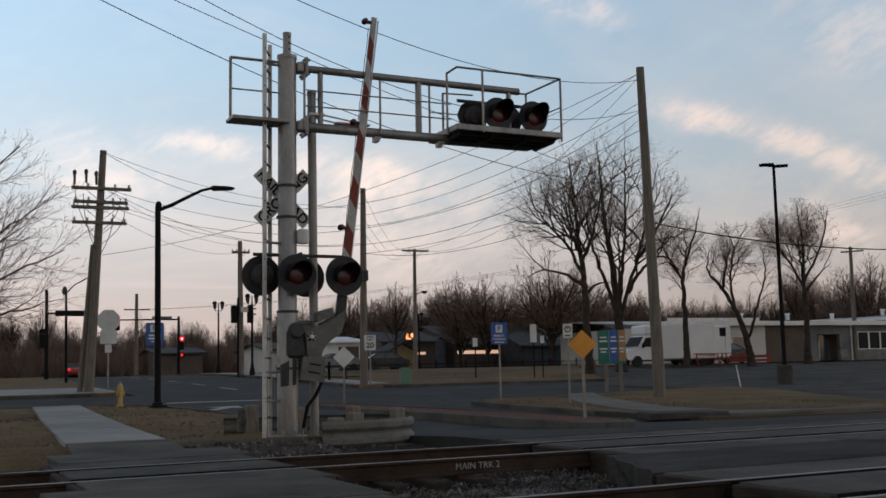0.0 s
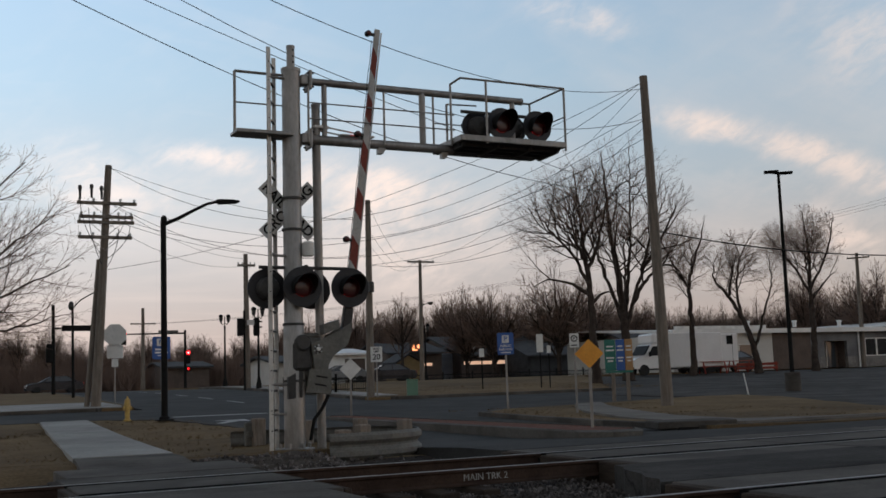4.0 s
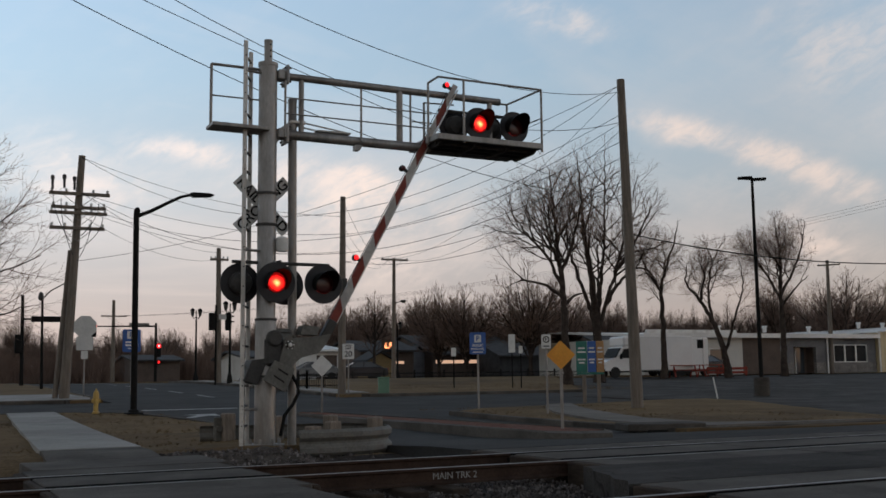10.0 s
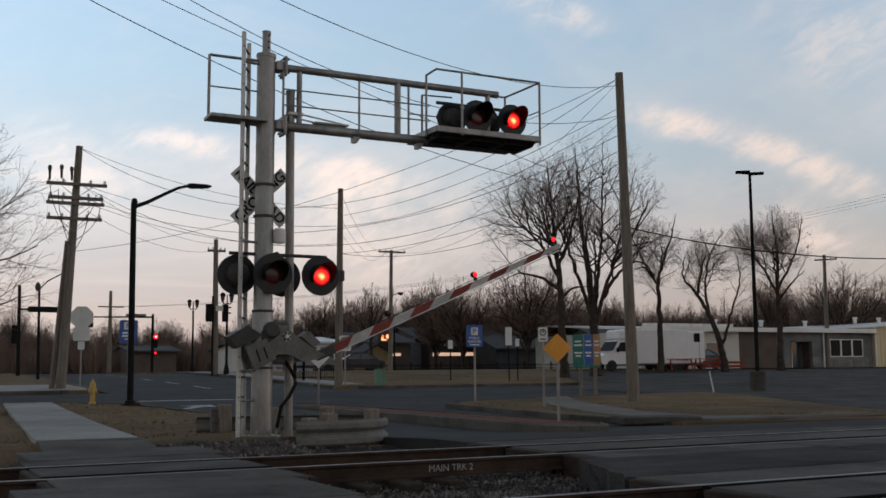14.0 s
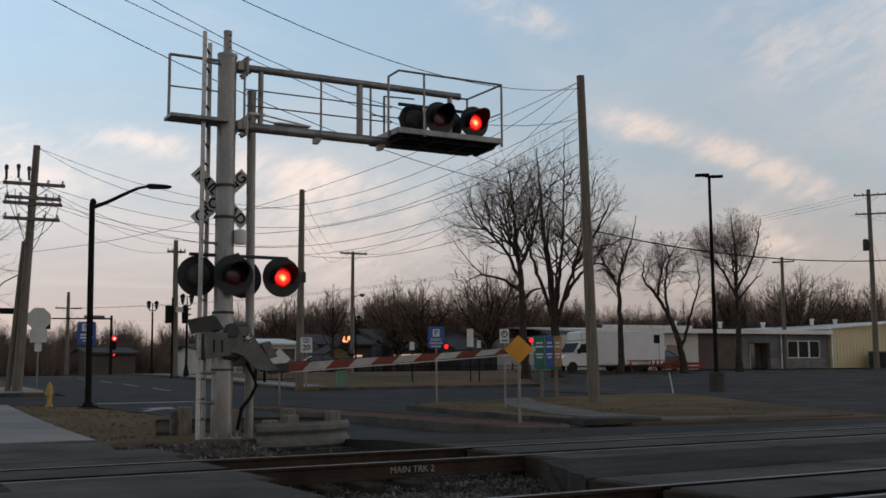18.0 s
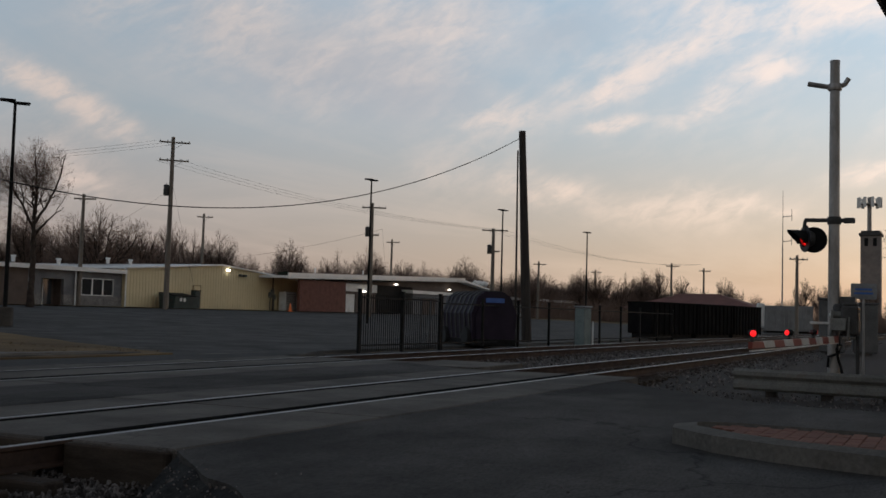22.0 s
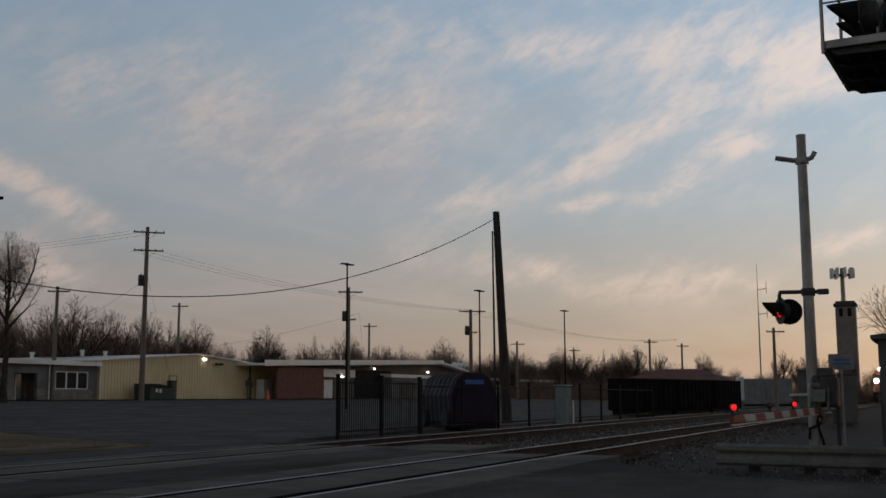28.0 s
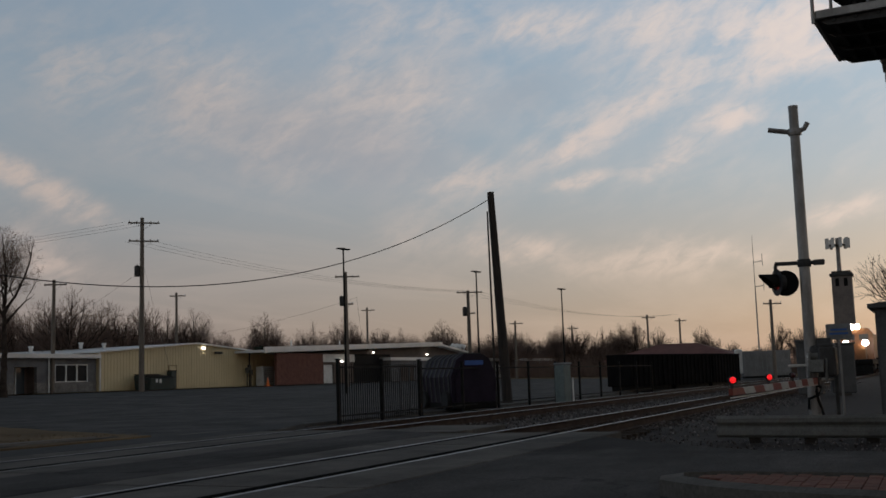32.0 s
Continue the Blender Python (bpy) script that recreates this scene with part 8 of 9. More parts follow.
nb = small_house(40.6, 46.2, 97.0, 0.9, 3.5, 4.6, BROWN_WALL, DARK_ROOF, "dark shop with a glowing orange roof sign", gable_front=False, lit=((42.6, 45.2, 2.35, 2.62),), category="shop")
part("sign_box", Bag().box((43.1, 96.3, 4.15), (1.25, 0.14, 0.9), bev=0.03), BROWN_WALL, nb)
part("glowing_shape", Bag().box((42.85, 96.2, 4.1), (0.22, 0.05, 0.55)).box((43.05, 96.2, 3.88), (0.4, 0.05, 0.14)).spin([(0.2, 0), (0.2, 0.05)], at=(43.4, 96.2, 4.2), axis="Y", n=12), NEON, nb, "glowing orange shapes")
small_house(38.5, 40.7, 90.0, 0.9, 2.6, 3.2, surf("tan_boards", (0.24, 0.17, 0.08), (0.30, 0.21, 0.10), 2, 16, 0.8), DARK_ROOF, "small tan timber shed", depth=3, category="shed")
small_house(46.8, 49.4, 100.0, 0.9, 3.0, 4.0, surf("blue_grey_boards", (0.22, 0.25, 0.30), (0.28, 0.31, 0.36), 2, 16, 0.8), DARK_ROOF, "blue-grey gabled house across the street", depth=8)
st = small_house(48.8, 59.5, 98.0, 0.9, 3.2, 5.3, BROWN_WALL, DARK_ROOF, "low dark restaurant with a lit window band and big dark roof", gable_front=False, depth=14, lit=((49.1, 52.4, 2.36, 2.70), (52.6, 54.6, 2.36, 2.72), (57.2, 58.0, 2.3, 2.75)), category="restaurant")
part("dormer", Bag().slab([(49.6, 3.9), (51.2, 3.9), (50.4, 5.2)], "Y", 98.6, 100.5), WHITE, st, "white dormer gable")
# solid front wall in roof colour stands in for the shade under the roof
small_house(53.8, 61.5, 93.5, 0.9, 2.9, 4.2, DARK_ROOF, DARK_ROOF, "shelter with a broad roof, its shaded inside shown by a solid dark front", gable_front=False, depth=7, category="shelter")
small_house(64.0, 73.0, 90.0, 0.9, 3.6, 5.0, BROWN_WALL, DARK_ROOF, "dark-roofed house behind the white truck", gable_front=False, depth=8)
small_house(22.4, 27.0, 112.0, 0.9, 3.0, 3.6, BROWN_WALL, DARK_ROOF, "long brown building beyond the junction", gable_front=False, depth=9, lit=())
small_house(-6.0, 3.9, 76.0, 0.9, 3.4, 4.4, BRICK, DARK_ROOF, "red brick building at the street corner", gable_front=False, depth=10, category="building")

rh = thing("depot_building", (0, 0, 0), "long building with a dull red hipped roof", "building")
part("wall", Bag().box((147.5, 31.0, 1.4), (12, 15, 2.2)), BROWN_WALL, rh)
part("roof", Bag().add([(140, 22, 2.5), (155, 22, 2.5), (155, 40, 2.5), (140, 40, 2.5), (147.5, 29, 4.6), (147.5, 34, 4.6)], [(0, 1, 4), (1, 2, 5, 4), (2, 3, 5), (3, 0, 4, 5), (3, 2, 1, 0)]), RED_ROOF, rh, "dull red roof")
tw = thing("brick_tower", (261.4, 17.9, 0.80), "square dark brick tower with a capped top", "tower")
part("shaft", Bag().box((0, 0, 10), (4.2, 4.2, 20.0)), surf("grey_brick", (0.16, 0.14, 0.13), (0.22, 0.19, 0.17), 0.8, 8, 0.9, bump=0.3), tw)
part("cap", Bag().box((0, 0, 20.3), (4.9, 4.9, 0.7), bev=0.1).box((0, 0, 20.9), (4.0, 4.0, 0.5)), DARK_GREY, tw)
for s in (-1, 1):
    part("slit_window", Bag().box((-2.12, s * 0.9, 18.6), (0.06, 0.8, 1.8)), BLACK, tw)
ct = thing("cell_tower", (300, 21.0, 0.80), "slim steel cell tower with antenna panels", "cell tower")
part("mast", Bag().rod((0, 0, 0), (0, 0, 33), 0.8, 0.5, n=10), GALV, ct)
part("ring", Bag().spin([(2.4, 31.0), (2.5, 31.15), (2.4, 31.3)], n=14), GALV, ct)
for k in range(9):
    a = 2 * math.pi * k / 9
    part("antenna_panel", Bag().box((2.7 * math.cos(a), 2.7 * math.sin(a), 31.6), (0.4, 0.8, 2.6)), SIGN_BACK, ct)
an = thing("radio_antenna", (118.8, 16.8, 0.0), "thin steel radio antenna with short side arms", "antenna")
part("mast", Bag().rod((0, 0, 0), (0, 0, 9), 0.10, 0.07, n=6).rod((0, 0, 9), (0, 0, 14.9), 0.05, 0.02, n=6), GALV, an)
for z in (9.5, 12.1):
    part("side_arm", Bag().rod((0, 0, z), (0, -0.9, z + 0.1), 0.04, n=5).rod((0, -0.9, z - 0.4), (0, -0.9, z + 0.8), 0.03, n=5), GALV, an)
# ---- vehicles ----
def wheel(parent, x, y, r=0.32, w=0.2):
    t = part("wheel", Bag().spin([(r * 0.66, -w / 2), (r * 0.94, -w / 2), (r, -w * 0.3), (r, w * 0.3), (r * 0.94, w / 2), (r * 0.66, w / 2)], axis="Y", n=20), TYRE, parent, "black tyre", at=pose(x, y, r), soft=True)
    part("rim", Bag().spin([(r * 0.68, -w * 0.42), (r * 0.5, -w * 0.46), (r * 0.2, -w * 0.40), (r * 0.2, w * 0.40), (r * 0.5, w * 0.46), (r * 0.68, w * 0.42)], axis="Y", n=14), ALU, t, "grey wheel rim")
    return t


def sedan(name, paint, label, at, lights=False, tails=False):
    """A four-door car; local x is forward."""
    root = thing(name, at, label, "car", "cars on the far streets")
    prof = [(-2.25, 0.30), (-2.32, 0.55), (-2.28, 0.88), (-1.55, 1.0), (1.0, 0.98), (1.9, 0.86), (2.25, 0.70), (2.32, 0.45), (2.22, 0.26)]
    b = Bag()
    n = len(prof)
    for y, s in ((-0.88, 0.93), (-0.78, 1.0), (0.78, 1.0), (0.88, 0.93)):
        b.v += [(x * (1 if s == 1 else 0.985), y, 0.26 + (z - 0.26) * s) for x, z in prof]
    for k in range(3):
        b.f += [(k * n + i, k * n + (i + 1) % n, (k + 1) * n + (i + 1) % n, (k + 1) * n + i) for i in range(n)]
    b.f += [tuple(range(n)), tuple(3 * n + i for i in range(n))]
    b.m = [0] * len(b.f)
    body = part("body", b, paint, root)
    low = [(-1.75, -0.78), (1.05, -0.78), (1.05, 0.78), (-1.75, 0.78)]
    high = [(-1.05, -0.60), (0.25, -0.60), (0.25, 0.60), (-1.05, 0.60)]
    cab = Bag().add([(*p, 0.96) for p in low] + [(*p, 1.38) for p in high], [(0, 1, 5, 4), (1, 2, 6, 5), (2, 3, 7, 6), (3, 0, 4, 7), (4, 5, 6, 7), (3, 2, 1, 0)])
    part("cabin_glass", cab, GLASS, root, "dark car glass")
    part("roof", Bag().add([(x, y, 1.375) for x, y in high] + [(x * 0.97, y * 0.9, 1.43) for x, y in high], [(0, 1, 5, 4), (1, 2, 6, 5), (2, 3, 7, 6), (3, 0, 4, 7), (4, 5, 6, 7)]), paint, root)
    for s in (-1, 1):
        for x0, z0, x1, z1 in ((-1.75, 0.97, -1.05, 1.38), (-0.35, 0.97, -0.40, 1.38), (1.05, 0.97, 0.25, 1.38)):
            part("pillar", Bag().rod((x0, s * 0.785, z0), (x1, s * 0.61, z1), 0.045, n=5), paint, root)
        part("mirror", Bag().box((0.75, s * 0.95, 1.02), (0.12, 0.16, 0.12), bev=0.03), paint, root)
        part("headlamp", Bag().box((2.2, s * 0.66, 0.66), (0.14, 0.36, 0.14), bev=0.03), WHITE_LIT if lights else SIGN_BACK, root, "lit headlamp" if lights else "")
        part("tail_lamp", Bag().box((-2.27, s * 0.66, 0.80), (0.10, 0.36, 0.16), bev=0.03), RED_SOFT if tails else SIGN_RED, root, "lit tail lamp" if tails else "")
        part("door_line", Bag().box((-0.38, s * 0.882, 0.62), (0.015, 0.01, 0.6)), BLACK, root)
    for x in (-1.35, 1.42):
        for s in (-1, 1):
            wheel(root, x, s * 0.80)
    return root


car_white = sedan("sedan", CAR_WHITE, "white sedan driving along the far street", (11.4, 104.0, 0.9))
car_dark = sedan("sedan", CAR_DARK, "dark sedan driving along the far street", pose(23.4, 98.0, 0.9, 0, 0, 180))
car_late = sedan("sedan", CAR_DARK, "dark sedan crossing the far junction later", pose(90.0, 98.0, 0.9, 0, 0, 180))
car_tail = sedan("sedan", surf("red_car_paint", (0.30, 0.02, 0.02), (0.36, 0.03, 0.03), 1, 20, 0.3, bump=0), "red car seen from behind with lit tail lamps", pose(15.0, 120.0, 0.9, 0, 0, 92), tails=True)
sedan("sedan", CAR_DARK, "dark car parked by the white garage", pose(33.2, 80.0, 0.88, 0, 0, 170))
sedan("sedan", SILVER_CAR, "dull silver car parked before the white garage", pose(29.2, 79.5, 0.88, 0, 0, 175))
sedan("sedan", CAR_DARK, "dark car parked behind the white truck", pose(52.3, 62.5, 0.86, 0, 0, 180))


def box_van(x, y, turn):
    """White cutaway van with a tall cargo body."""
    root = thing("box_van", pose(x, y, land(x, y) - 0.05, 0, 0, turn), "white cutaway box van parked beside the lot", "van")
    cab = [(1.05, 0.45), (3.0, 0.45), (3.05, 0.95), (2.75, 1.12), (2.2, 1.25), (1.75, 1.95), (1.05, 2.05)]
    part("cab", Bag().slab(cab, "Y", -0.95, 0.95), CAR_WHITE, root, "white van cab")
    part("windshield", Bag().slab([(2.14, 1.30), (2.24, 1.30), (1.86, 1.90), (1.76, 1.90)], "Y", -0.84, 0.84), bpy.data.materials["dim_window_glass"], root)
    for s in (-1, 1):
        part("side_window", Bag().slab([(1.25, 1.25), (1.98, 1.25), (1.68, 1.82), (1.25, 1.86)], "Y", s * 0.95 - 0.012 * s, s * 0.965), bpy.data.materials["dim_window_glass"], root)
        part("headlamp", Bag().box((3.0, s * 0.72, 0.85), (0.12, 0.28, 0.22), bev=0.03), SIGN_BACK, root)
        part("mirror", Bag().box((1.95, s * 1.12, 1.35), (0.1, 0.22, 0.32), bev=0.03), BLACK, root)
    part("grille", Bag().box((3.04, 0, 0.82), (0.06, 1.0, 0.26), bev=0.02), BLACK, root)
    part("bumper", Bag().box((3.08, 0, 0.48), (0.16, 1.95, 0.2), bev=0.04), DARK_GREY, root)
    part("cargo_body", Bag().box((-1.1, 0, 1.55), (4.3, 2.2, 2.2), bev=0.06).box((1.25, 0, 2.32), (0.9, 2.0, 0.66), bev=0.12), CAR_WHITE, root, "white cargo body")
    for k in range(4):
        part("seam", Bag().box((-2.8 + 1.1 * k, -1.102, 1.55), (0.02, 0.01, 2.0)), GREY_PAINT, root)
    part("skirt", Bag().box((-1.1, 0, 0.42), (4.2, 2.0, 0.14), bev=0.03), DARK_GREY, root)
    for xx in (-2.1, 2.3):
        for s in (-1, 1):
            wheel(root, xx, s * 0.85, 0.36, 0.24)
    return root


box_van(43.6, 57.6, 172)
tr = thing("box_trailer", pose(48.7, 61.3, 0.85, 0, 0, 175), "white enclosed cargo trailer behind the van", "trailer")
part("body", Bag().box((0, 0, 1.55), (5.4, 2.3, 2.2), bev=0.08), CAR_WHITE, tr)
part("nose_stripe", Bag().box((-2.0, 1.16, 2.2), (0.5, 0.01, 0.6)), BLACK, tr)
for k in range(5):
    part("seam", Bag().box((-2.2 + 1.05 * k, 1.155, 1.55), (0.02, 0.012, 2.1)), GREY_PAINT, tr)
for xx in (-0.5, 0.5):
    for s in (-1, 1):
        wheel(tr, xx, s * 1.0, 0.36, 0.22)
part("tongue", Bag().box((3.2, 0, 0.5), (1.1, 0.12, 0.1)), BLACK, tr)
pt = thing("picnic_table", pose(46.0, 56.3, land(0, 56.3) - 0.02, 0, 0, -20), "worn red timber picnic table", "picnic table")
for y in (-0.3, -0.1, 0.1, 0.3):
    part("top_plank", Bag().box((0, y, 0.75), (1.9, 0.17, 0.045), bev=0.008), RED_WOOD, pt)
for y in (-0.75, 0.75):
    part("seat_plank", Bag().box((0, y, 0.45), (1.9, 0.25, 0.045), bev=0.008), RED_WOOD, pt)
for x in (-0.7, 0.7):
    for s in (-1, 1):
        part("leg", Bag().rod((x, s * 0.25, 0.72), (x, s * 0.62, 0.0), 0.05, n=6), RED_WOOD, pt)
    part("seat_bearer", Bag().box((x, 0, 0.41), (0.06, 1.7, 0.09)), RED_WOOD, pt)
copy_thing(pt, pose(49.2, 57.3, land(0, 57.2) - 0.02, 0, 0, -15))
rb = thing("barrier_boards", pose(49.3, 55.9, land(0, 55.9), 0, 0, -40), "low red board barrier by the trees", "barrier")
for z in (0.25, 0.5):
    part("board", Bag().box((0, 0, z), (2.6, 0.05, 0.16), bev=0.01), RED_WOOD, rb)
for x in (-1.2, 0, 1.2):
    part("post", Bag().box((x, 0.06, 0.32), (0.09, 0.09, 0.64), bev=0.01), RED_WOOD, rb)
df = thing("delineator", (26.5, 30.6, land(0, 30.6) - 0.05), "slender pale leaning marker post", "marker post")
part("post", Bag().rod((0, 0, 0), (-0.16, 0, 0.75), 0.028, 0.022, n=8), SIGN_BACK, df)


def iron_fence(path, h, z0, gap, label, mat=None, panel_to=None, name="iron_fence"):
    """A fence of posts, two rails and thin pickets along a path."""
    root = thing(name, (0, 0, 0), label, "fence")
    for (xa, ya), (xb, yb) in zip(path, path[1:]):
        a, b_ = Vector((xa, ya, z0)), Vector((xb, yb, z0))
        L = (b_ - a).length
        k = max(1, round(L / gap))
        for i in range(k + 1):
            p = a.lerp(b_, i / k)
            part("post", Bag().box((p.x, p.y, p.z + h / 2), (0.085, 0.085, h + 0.1), bev=0.01).box((p.x, p.y, p.z + h + 0.07), (0.11, 0.11, 0.04), bev=0.01), mat or BLACK, root)
        d = (b_ - a).normalized()
        ang = math.degrees(math.atan2(d.y, d.x))
        for z in (0.16, h - 0.14):
            part("rail", Bag().box(tuple((a + b_) / 2 + Vector((0, 0, z))), (L, 0.035, 0.045), turn=ang), mat or BLACK, root)
        n = round(L / 0.125)
        pk = Bag()
        for i in range(1, n):
            p = a.lerp(b_, i / n)
            if panel_to and i / n > panel_to:
                continue
            pk.box((p.x, p.y, p.z + h / 2 - 0.02), (0.018, 0.018, h - 0.06))
        if pk.v:
            tagged(part("picket_infill", pk, mat or BLACK, root), kind="stuff")
    return root


iron_fence([(26.21, 14.86), (31.2, 14.78)], 1.62, -0.08, 2.45, "black iron picket fence along the railway")
iron_fence([(31.3, 14.78), (60.0, 14.3)], 1.55, -0.08, 3.2, "dark wire fence on black posts along the railway", panel_to=-1)
iron_fence([(18.4, 46.5), (16.7, 46.0), (16.4, 47.5)], 0.75, 0.55, 1.0, "low black iron fence at the street corner")
iron_fence([(24.0, 70.0), (62.0, 71.0)], 0.55, 0.9, 2.4, "low dark fence along the far street")

# ---- beyond the road: second mast, cabinets, train ----
east = cantilever(pose(17.73, 0.09, 0.02, 0, 0, 175.9), "galvanised steel cantilever signal reaching over the near lanes", ladder=((0.32, -0.21), (-0.12, -0.27)), rail_w=0.04)
m2 = thing("flasher_mast", (24.57, 2.42, -0.3), "pale steel signal mast with hooded flashers", "crossing signal")
part("mast", Bag().spin([(0.20, 0.0), (0.20, 0.06), (0.125, 0.08), (0.115, 3.0), (0.10, 6.9), (0.105, 6.9), (0.105, 6.95)], n=18), GALV, m2, soft=True)
part("top_bracket", Bag().tube([(0.0, 0.55, 6.48), (0, 0.2, 6.40), (0, 0, 6.36), (0, -0.2, 6.42), (0, -0.28, 6.55)], 0.055, 8).spin([(0.14, 6.3), (0.15, 6.36), (0.14, 6.44)], n=14), GALV, m2)
part("cross_arm", Bag().rod((0, 0.60, 3.52), (0, -0.40, 3.50), 0.045, n=10).box((0, -0.3, 3.5), (0.1, 0.24, 0.12), bev=0.02).spin([(0.14, 3.42), (0.15, 3.5), (0.14, 3.58)], n=14), DARK_GREY, m2)
part("drop_arm", Bag().tube([(0.0, 0.58, 3.52), (0.0, 0.60, 3.45), (0.0, 0.60, 3.2)], 0.04, 8), DARK_GREY, m2)
flasher(m2, 0.0, 0.60, 3.12, 1, "a", yaw=30)
part("rear_housing", Bag().spin([(0.27, 0.0), (0.28, 0.03), (0.22, 0.12), (0.10, 0.20)], at=(0.06, 0.42, 3.10), axis="X", n=20), BLACK, m2, "black rear lamp housing", soft=True)
gate_east, arm_east = crossing_gate("crossing_gate", pose(24.1, 2.15, -0.33, 0, 0, 178.5), 9.5, "crossing gate with a long lowered striped arm across the lanes", "crossing gates", stand=False, lamps=(0.10, 3.0, 5.5), lamp_yaw=118, pitch=0.8, box_mat=DARK_GREY)
w_beam([(18.95, 3.45), (18.82, 2.9), (18.62, 1.8), (18.42, 0.73), (18.1, -0.9)], -0.14, 0.22, "guard_rail", "grey steel guard rail on timber posts below road level", GREY_PAINT,
       posts=[(19.0, 2.85, -0.6, 0.16), (18.85, 1.95, -0.6, 0.16), (18.68, 1.0, -0.6, 0.16), (18.45, -0.2, -0.6, 0.16)], post_mat=WOOD_DARK)
part("step_bar", Bag().box((0, 0, 1.32), (0.16, 0.95, 0.06), bev=0.015).box((0, -0.2, 1.02), (0.12, 0.5, 0.05), bev=0.015), ALU, m2, "pale cross bar")
part("side_post", Bag().rod((-0.05, -0.48, 0.0), (-0.05, -0.48, 1.4), 0.04, n=8), DARK_GREY, m2)
part("cable_loop", Bag().tube([(-0.14, 0.05, 1.0), (-0.2, -0.18, 0.85), (-0.2, -0.12, 0.7), (-0.18, 0.08, 0.62), (-0.12, 0.1, 0.4)], 0.03, 8), BLACK, m2, soft=True)
CABIN = surf("dull_cabin_steel", (0.075, 0.075, 0.075), (0.11, 0.11, 0.11), 1.2, 20, 0.7, bump=0.1, dirt=(0.05, 0.048, 0.045), dirt_amount=0.5, gloss=0.2)
bg = thing("signal_bungalow", pose(25.2, -0.05, -0.2, 0, 0, 0), "silver metal railway signal bungalow", "equipment cabin")
part("body", Bag().box((0, 0, 1.2), (2.2, 2.2, 2.3), bev=0.02), CABIN, bg)
part("roof", Bag().slab([(-1.25, 2.34), (1.25, 2.34), (1.25, 2.42), (0, 2.55), (-1.25, 2.42)], "X", -1.25, 1.25), CABIN, bg)
part("door", Bag().box((-1.11, 0.3, 1.2), (0.03, 0.85, 1.95), bev=0.01), CABIN, bg)
part("handle", Bag().box((-1.14, 0.0, 1.2), (0.04, 0.04, 0.18)), BLACK, bg)
for k in range(4):
    part("rib", Bag().box((-1.0 + 0.55 * k, 1.11, 1.2), (0.04, 0.03, 2.2)), CABIN, bg)
r, m = road_sign("emergency_sign", 29.6, 2.2, [("rect", 0.62, 0.4, 2.05, SILVER_CAR)], "small pale notice plate on a post beside the tracks", yaw=-80, base=-0.2)
bars(m[0][0], [(0, 2.1, 0.4, 0.05), (0, 2.0, 0.45, 0.05)], SIGN_BLUE)
for k, (x, y, h, mat) in enumerate(((47.6, 4.75, 2.15, CABIN), (48.3, 3.55, 2.0, CABIN))):
    rc = thing("relay_cabinet", pose(x, y, -0.25, 0, 0, 10 * k), "grey steel relay cabinet by the tracks", "relay cabinet", "relay cabinets")
    part("body", Bag().box((0, 0, h / 2 + 0.1), (0.8, 0.95, h), bev=0.05), mat, rc)
    part("hood", Bag().box((0, 0, h + 0.13), (0.9, 1.05, 0.08), bev=0.03), mat, rc)
    part("plinth", Bag().box((0, 0, 0.0), (0.7, 0.5, 0.25)), CONCRETE_OLD, rc)

gc = thing("signal_cabinet", pose(42.5, 13.75, -0.15, 0, 0, -20), "pale green-grey signal cabinet beside the track", "signal cabinet")
part("body", Bag().box((0, 0, 0.78), (0.46, 0.50, 1.5), bev=0.03), surf("pale_green_grey", (0.12, 0.155, 0.15), (0.165, 0.20, 0.195), 3, 24, 0.6), gc)
part("hood", Bag().box((0, 0, 1.58), (0.54, 0.58, 0.09), bev=0.03), SILVER_CAR, gc)
part("door", Bag().box((-0.235, -0.03, 0.8), (0.02, 0.40, 1.3), bev=0.005), bpy.data.materials["pale_green_grey"], gc)
part("post", Bag().rod((0.1, -0.42, 0), (0.1, -0.42, 1.0), 0.03, n=6), SIGN_BACK, gc)


def steam_shell():
    """The dark violet rounded machine behind the fence, with rails of pale posts beside it."""
    root = thing("salt_spreader", pose(36.9, 15.95, -0.1, 0, 0, 45), "dark violet hooded tank unit parked behind the fence", "tank unit")
    prof = [(-0.80, 0.25), (0.80, 0.25), (0.86, 1.15), (0.62, 1.75), (0.34, 1.93), (-0.34, 1.93), (-0.62, 1.75), (-0.86, 1.15)]
    part("body", Bag().slab(prof, "X", -1.55, 1.55), PURPLE, root)
    for x in (-1.3, -0.85, -0.4, 0.05, 0.5, 0.95, 1.35):
        part("hoop", Bag().slab([(p[0] * 1.03, p[1] * 1.02) for p in prof], "X", x - 0.05, x + 0.05), DARK_GREY, root)
    part("front_plate", Bag().slab([(p[0] * 0.85, 0.25 + (p[1] - 0.25) * 0.85) for p in prof], "X", -1.62, -1.55), PURPLE, root)
    part("chassis", Bag().box((0, 0, 0.14), (3.4, 1.6, 0.24), bev=0.03), BLACK, root)
    bars_ = part("marking", Bag().box((-1.63, 0, 1.62), (0.01, 0.7, 0.16)), SIGN_BLUE, root)
    for s in (-1, 1):
        for x in (-1.1, 1.1):
            wheel(root, x, s * 0.85, 0.34, 0.22)
    return root


steam_shell()
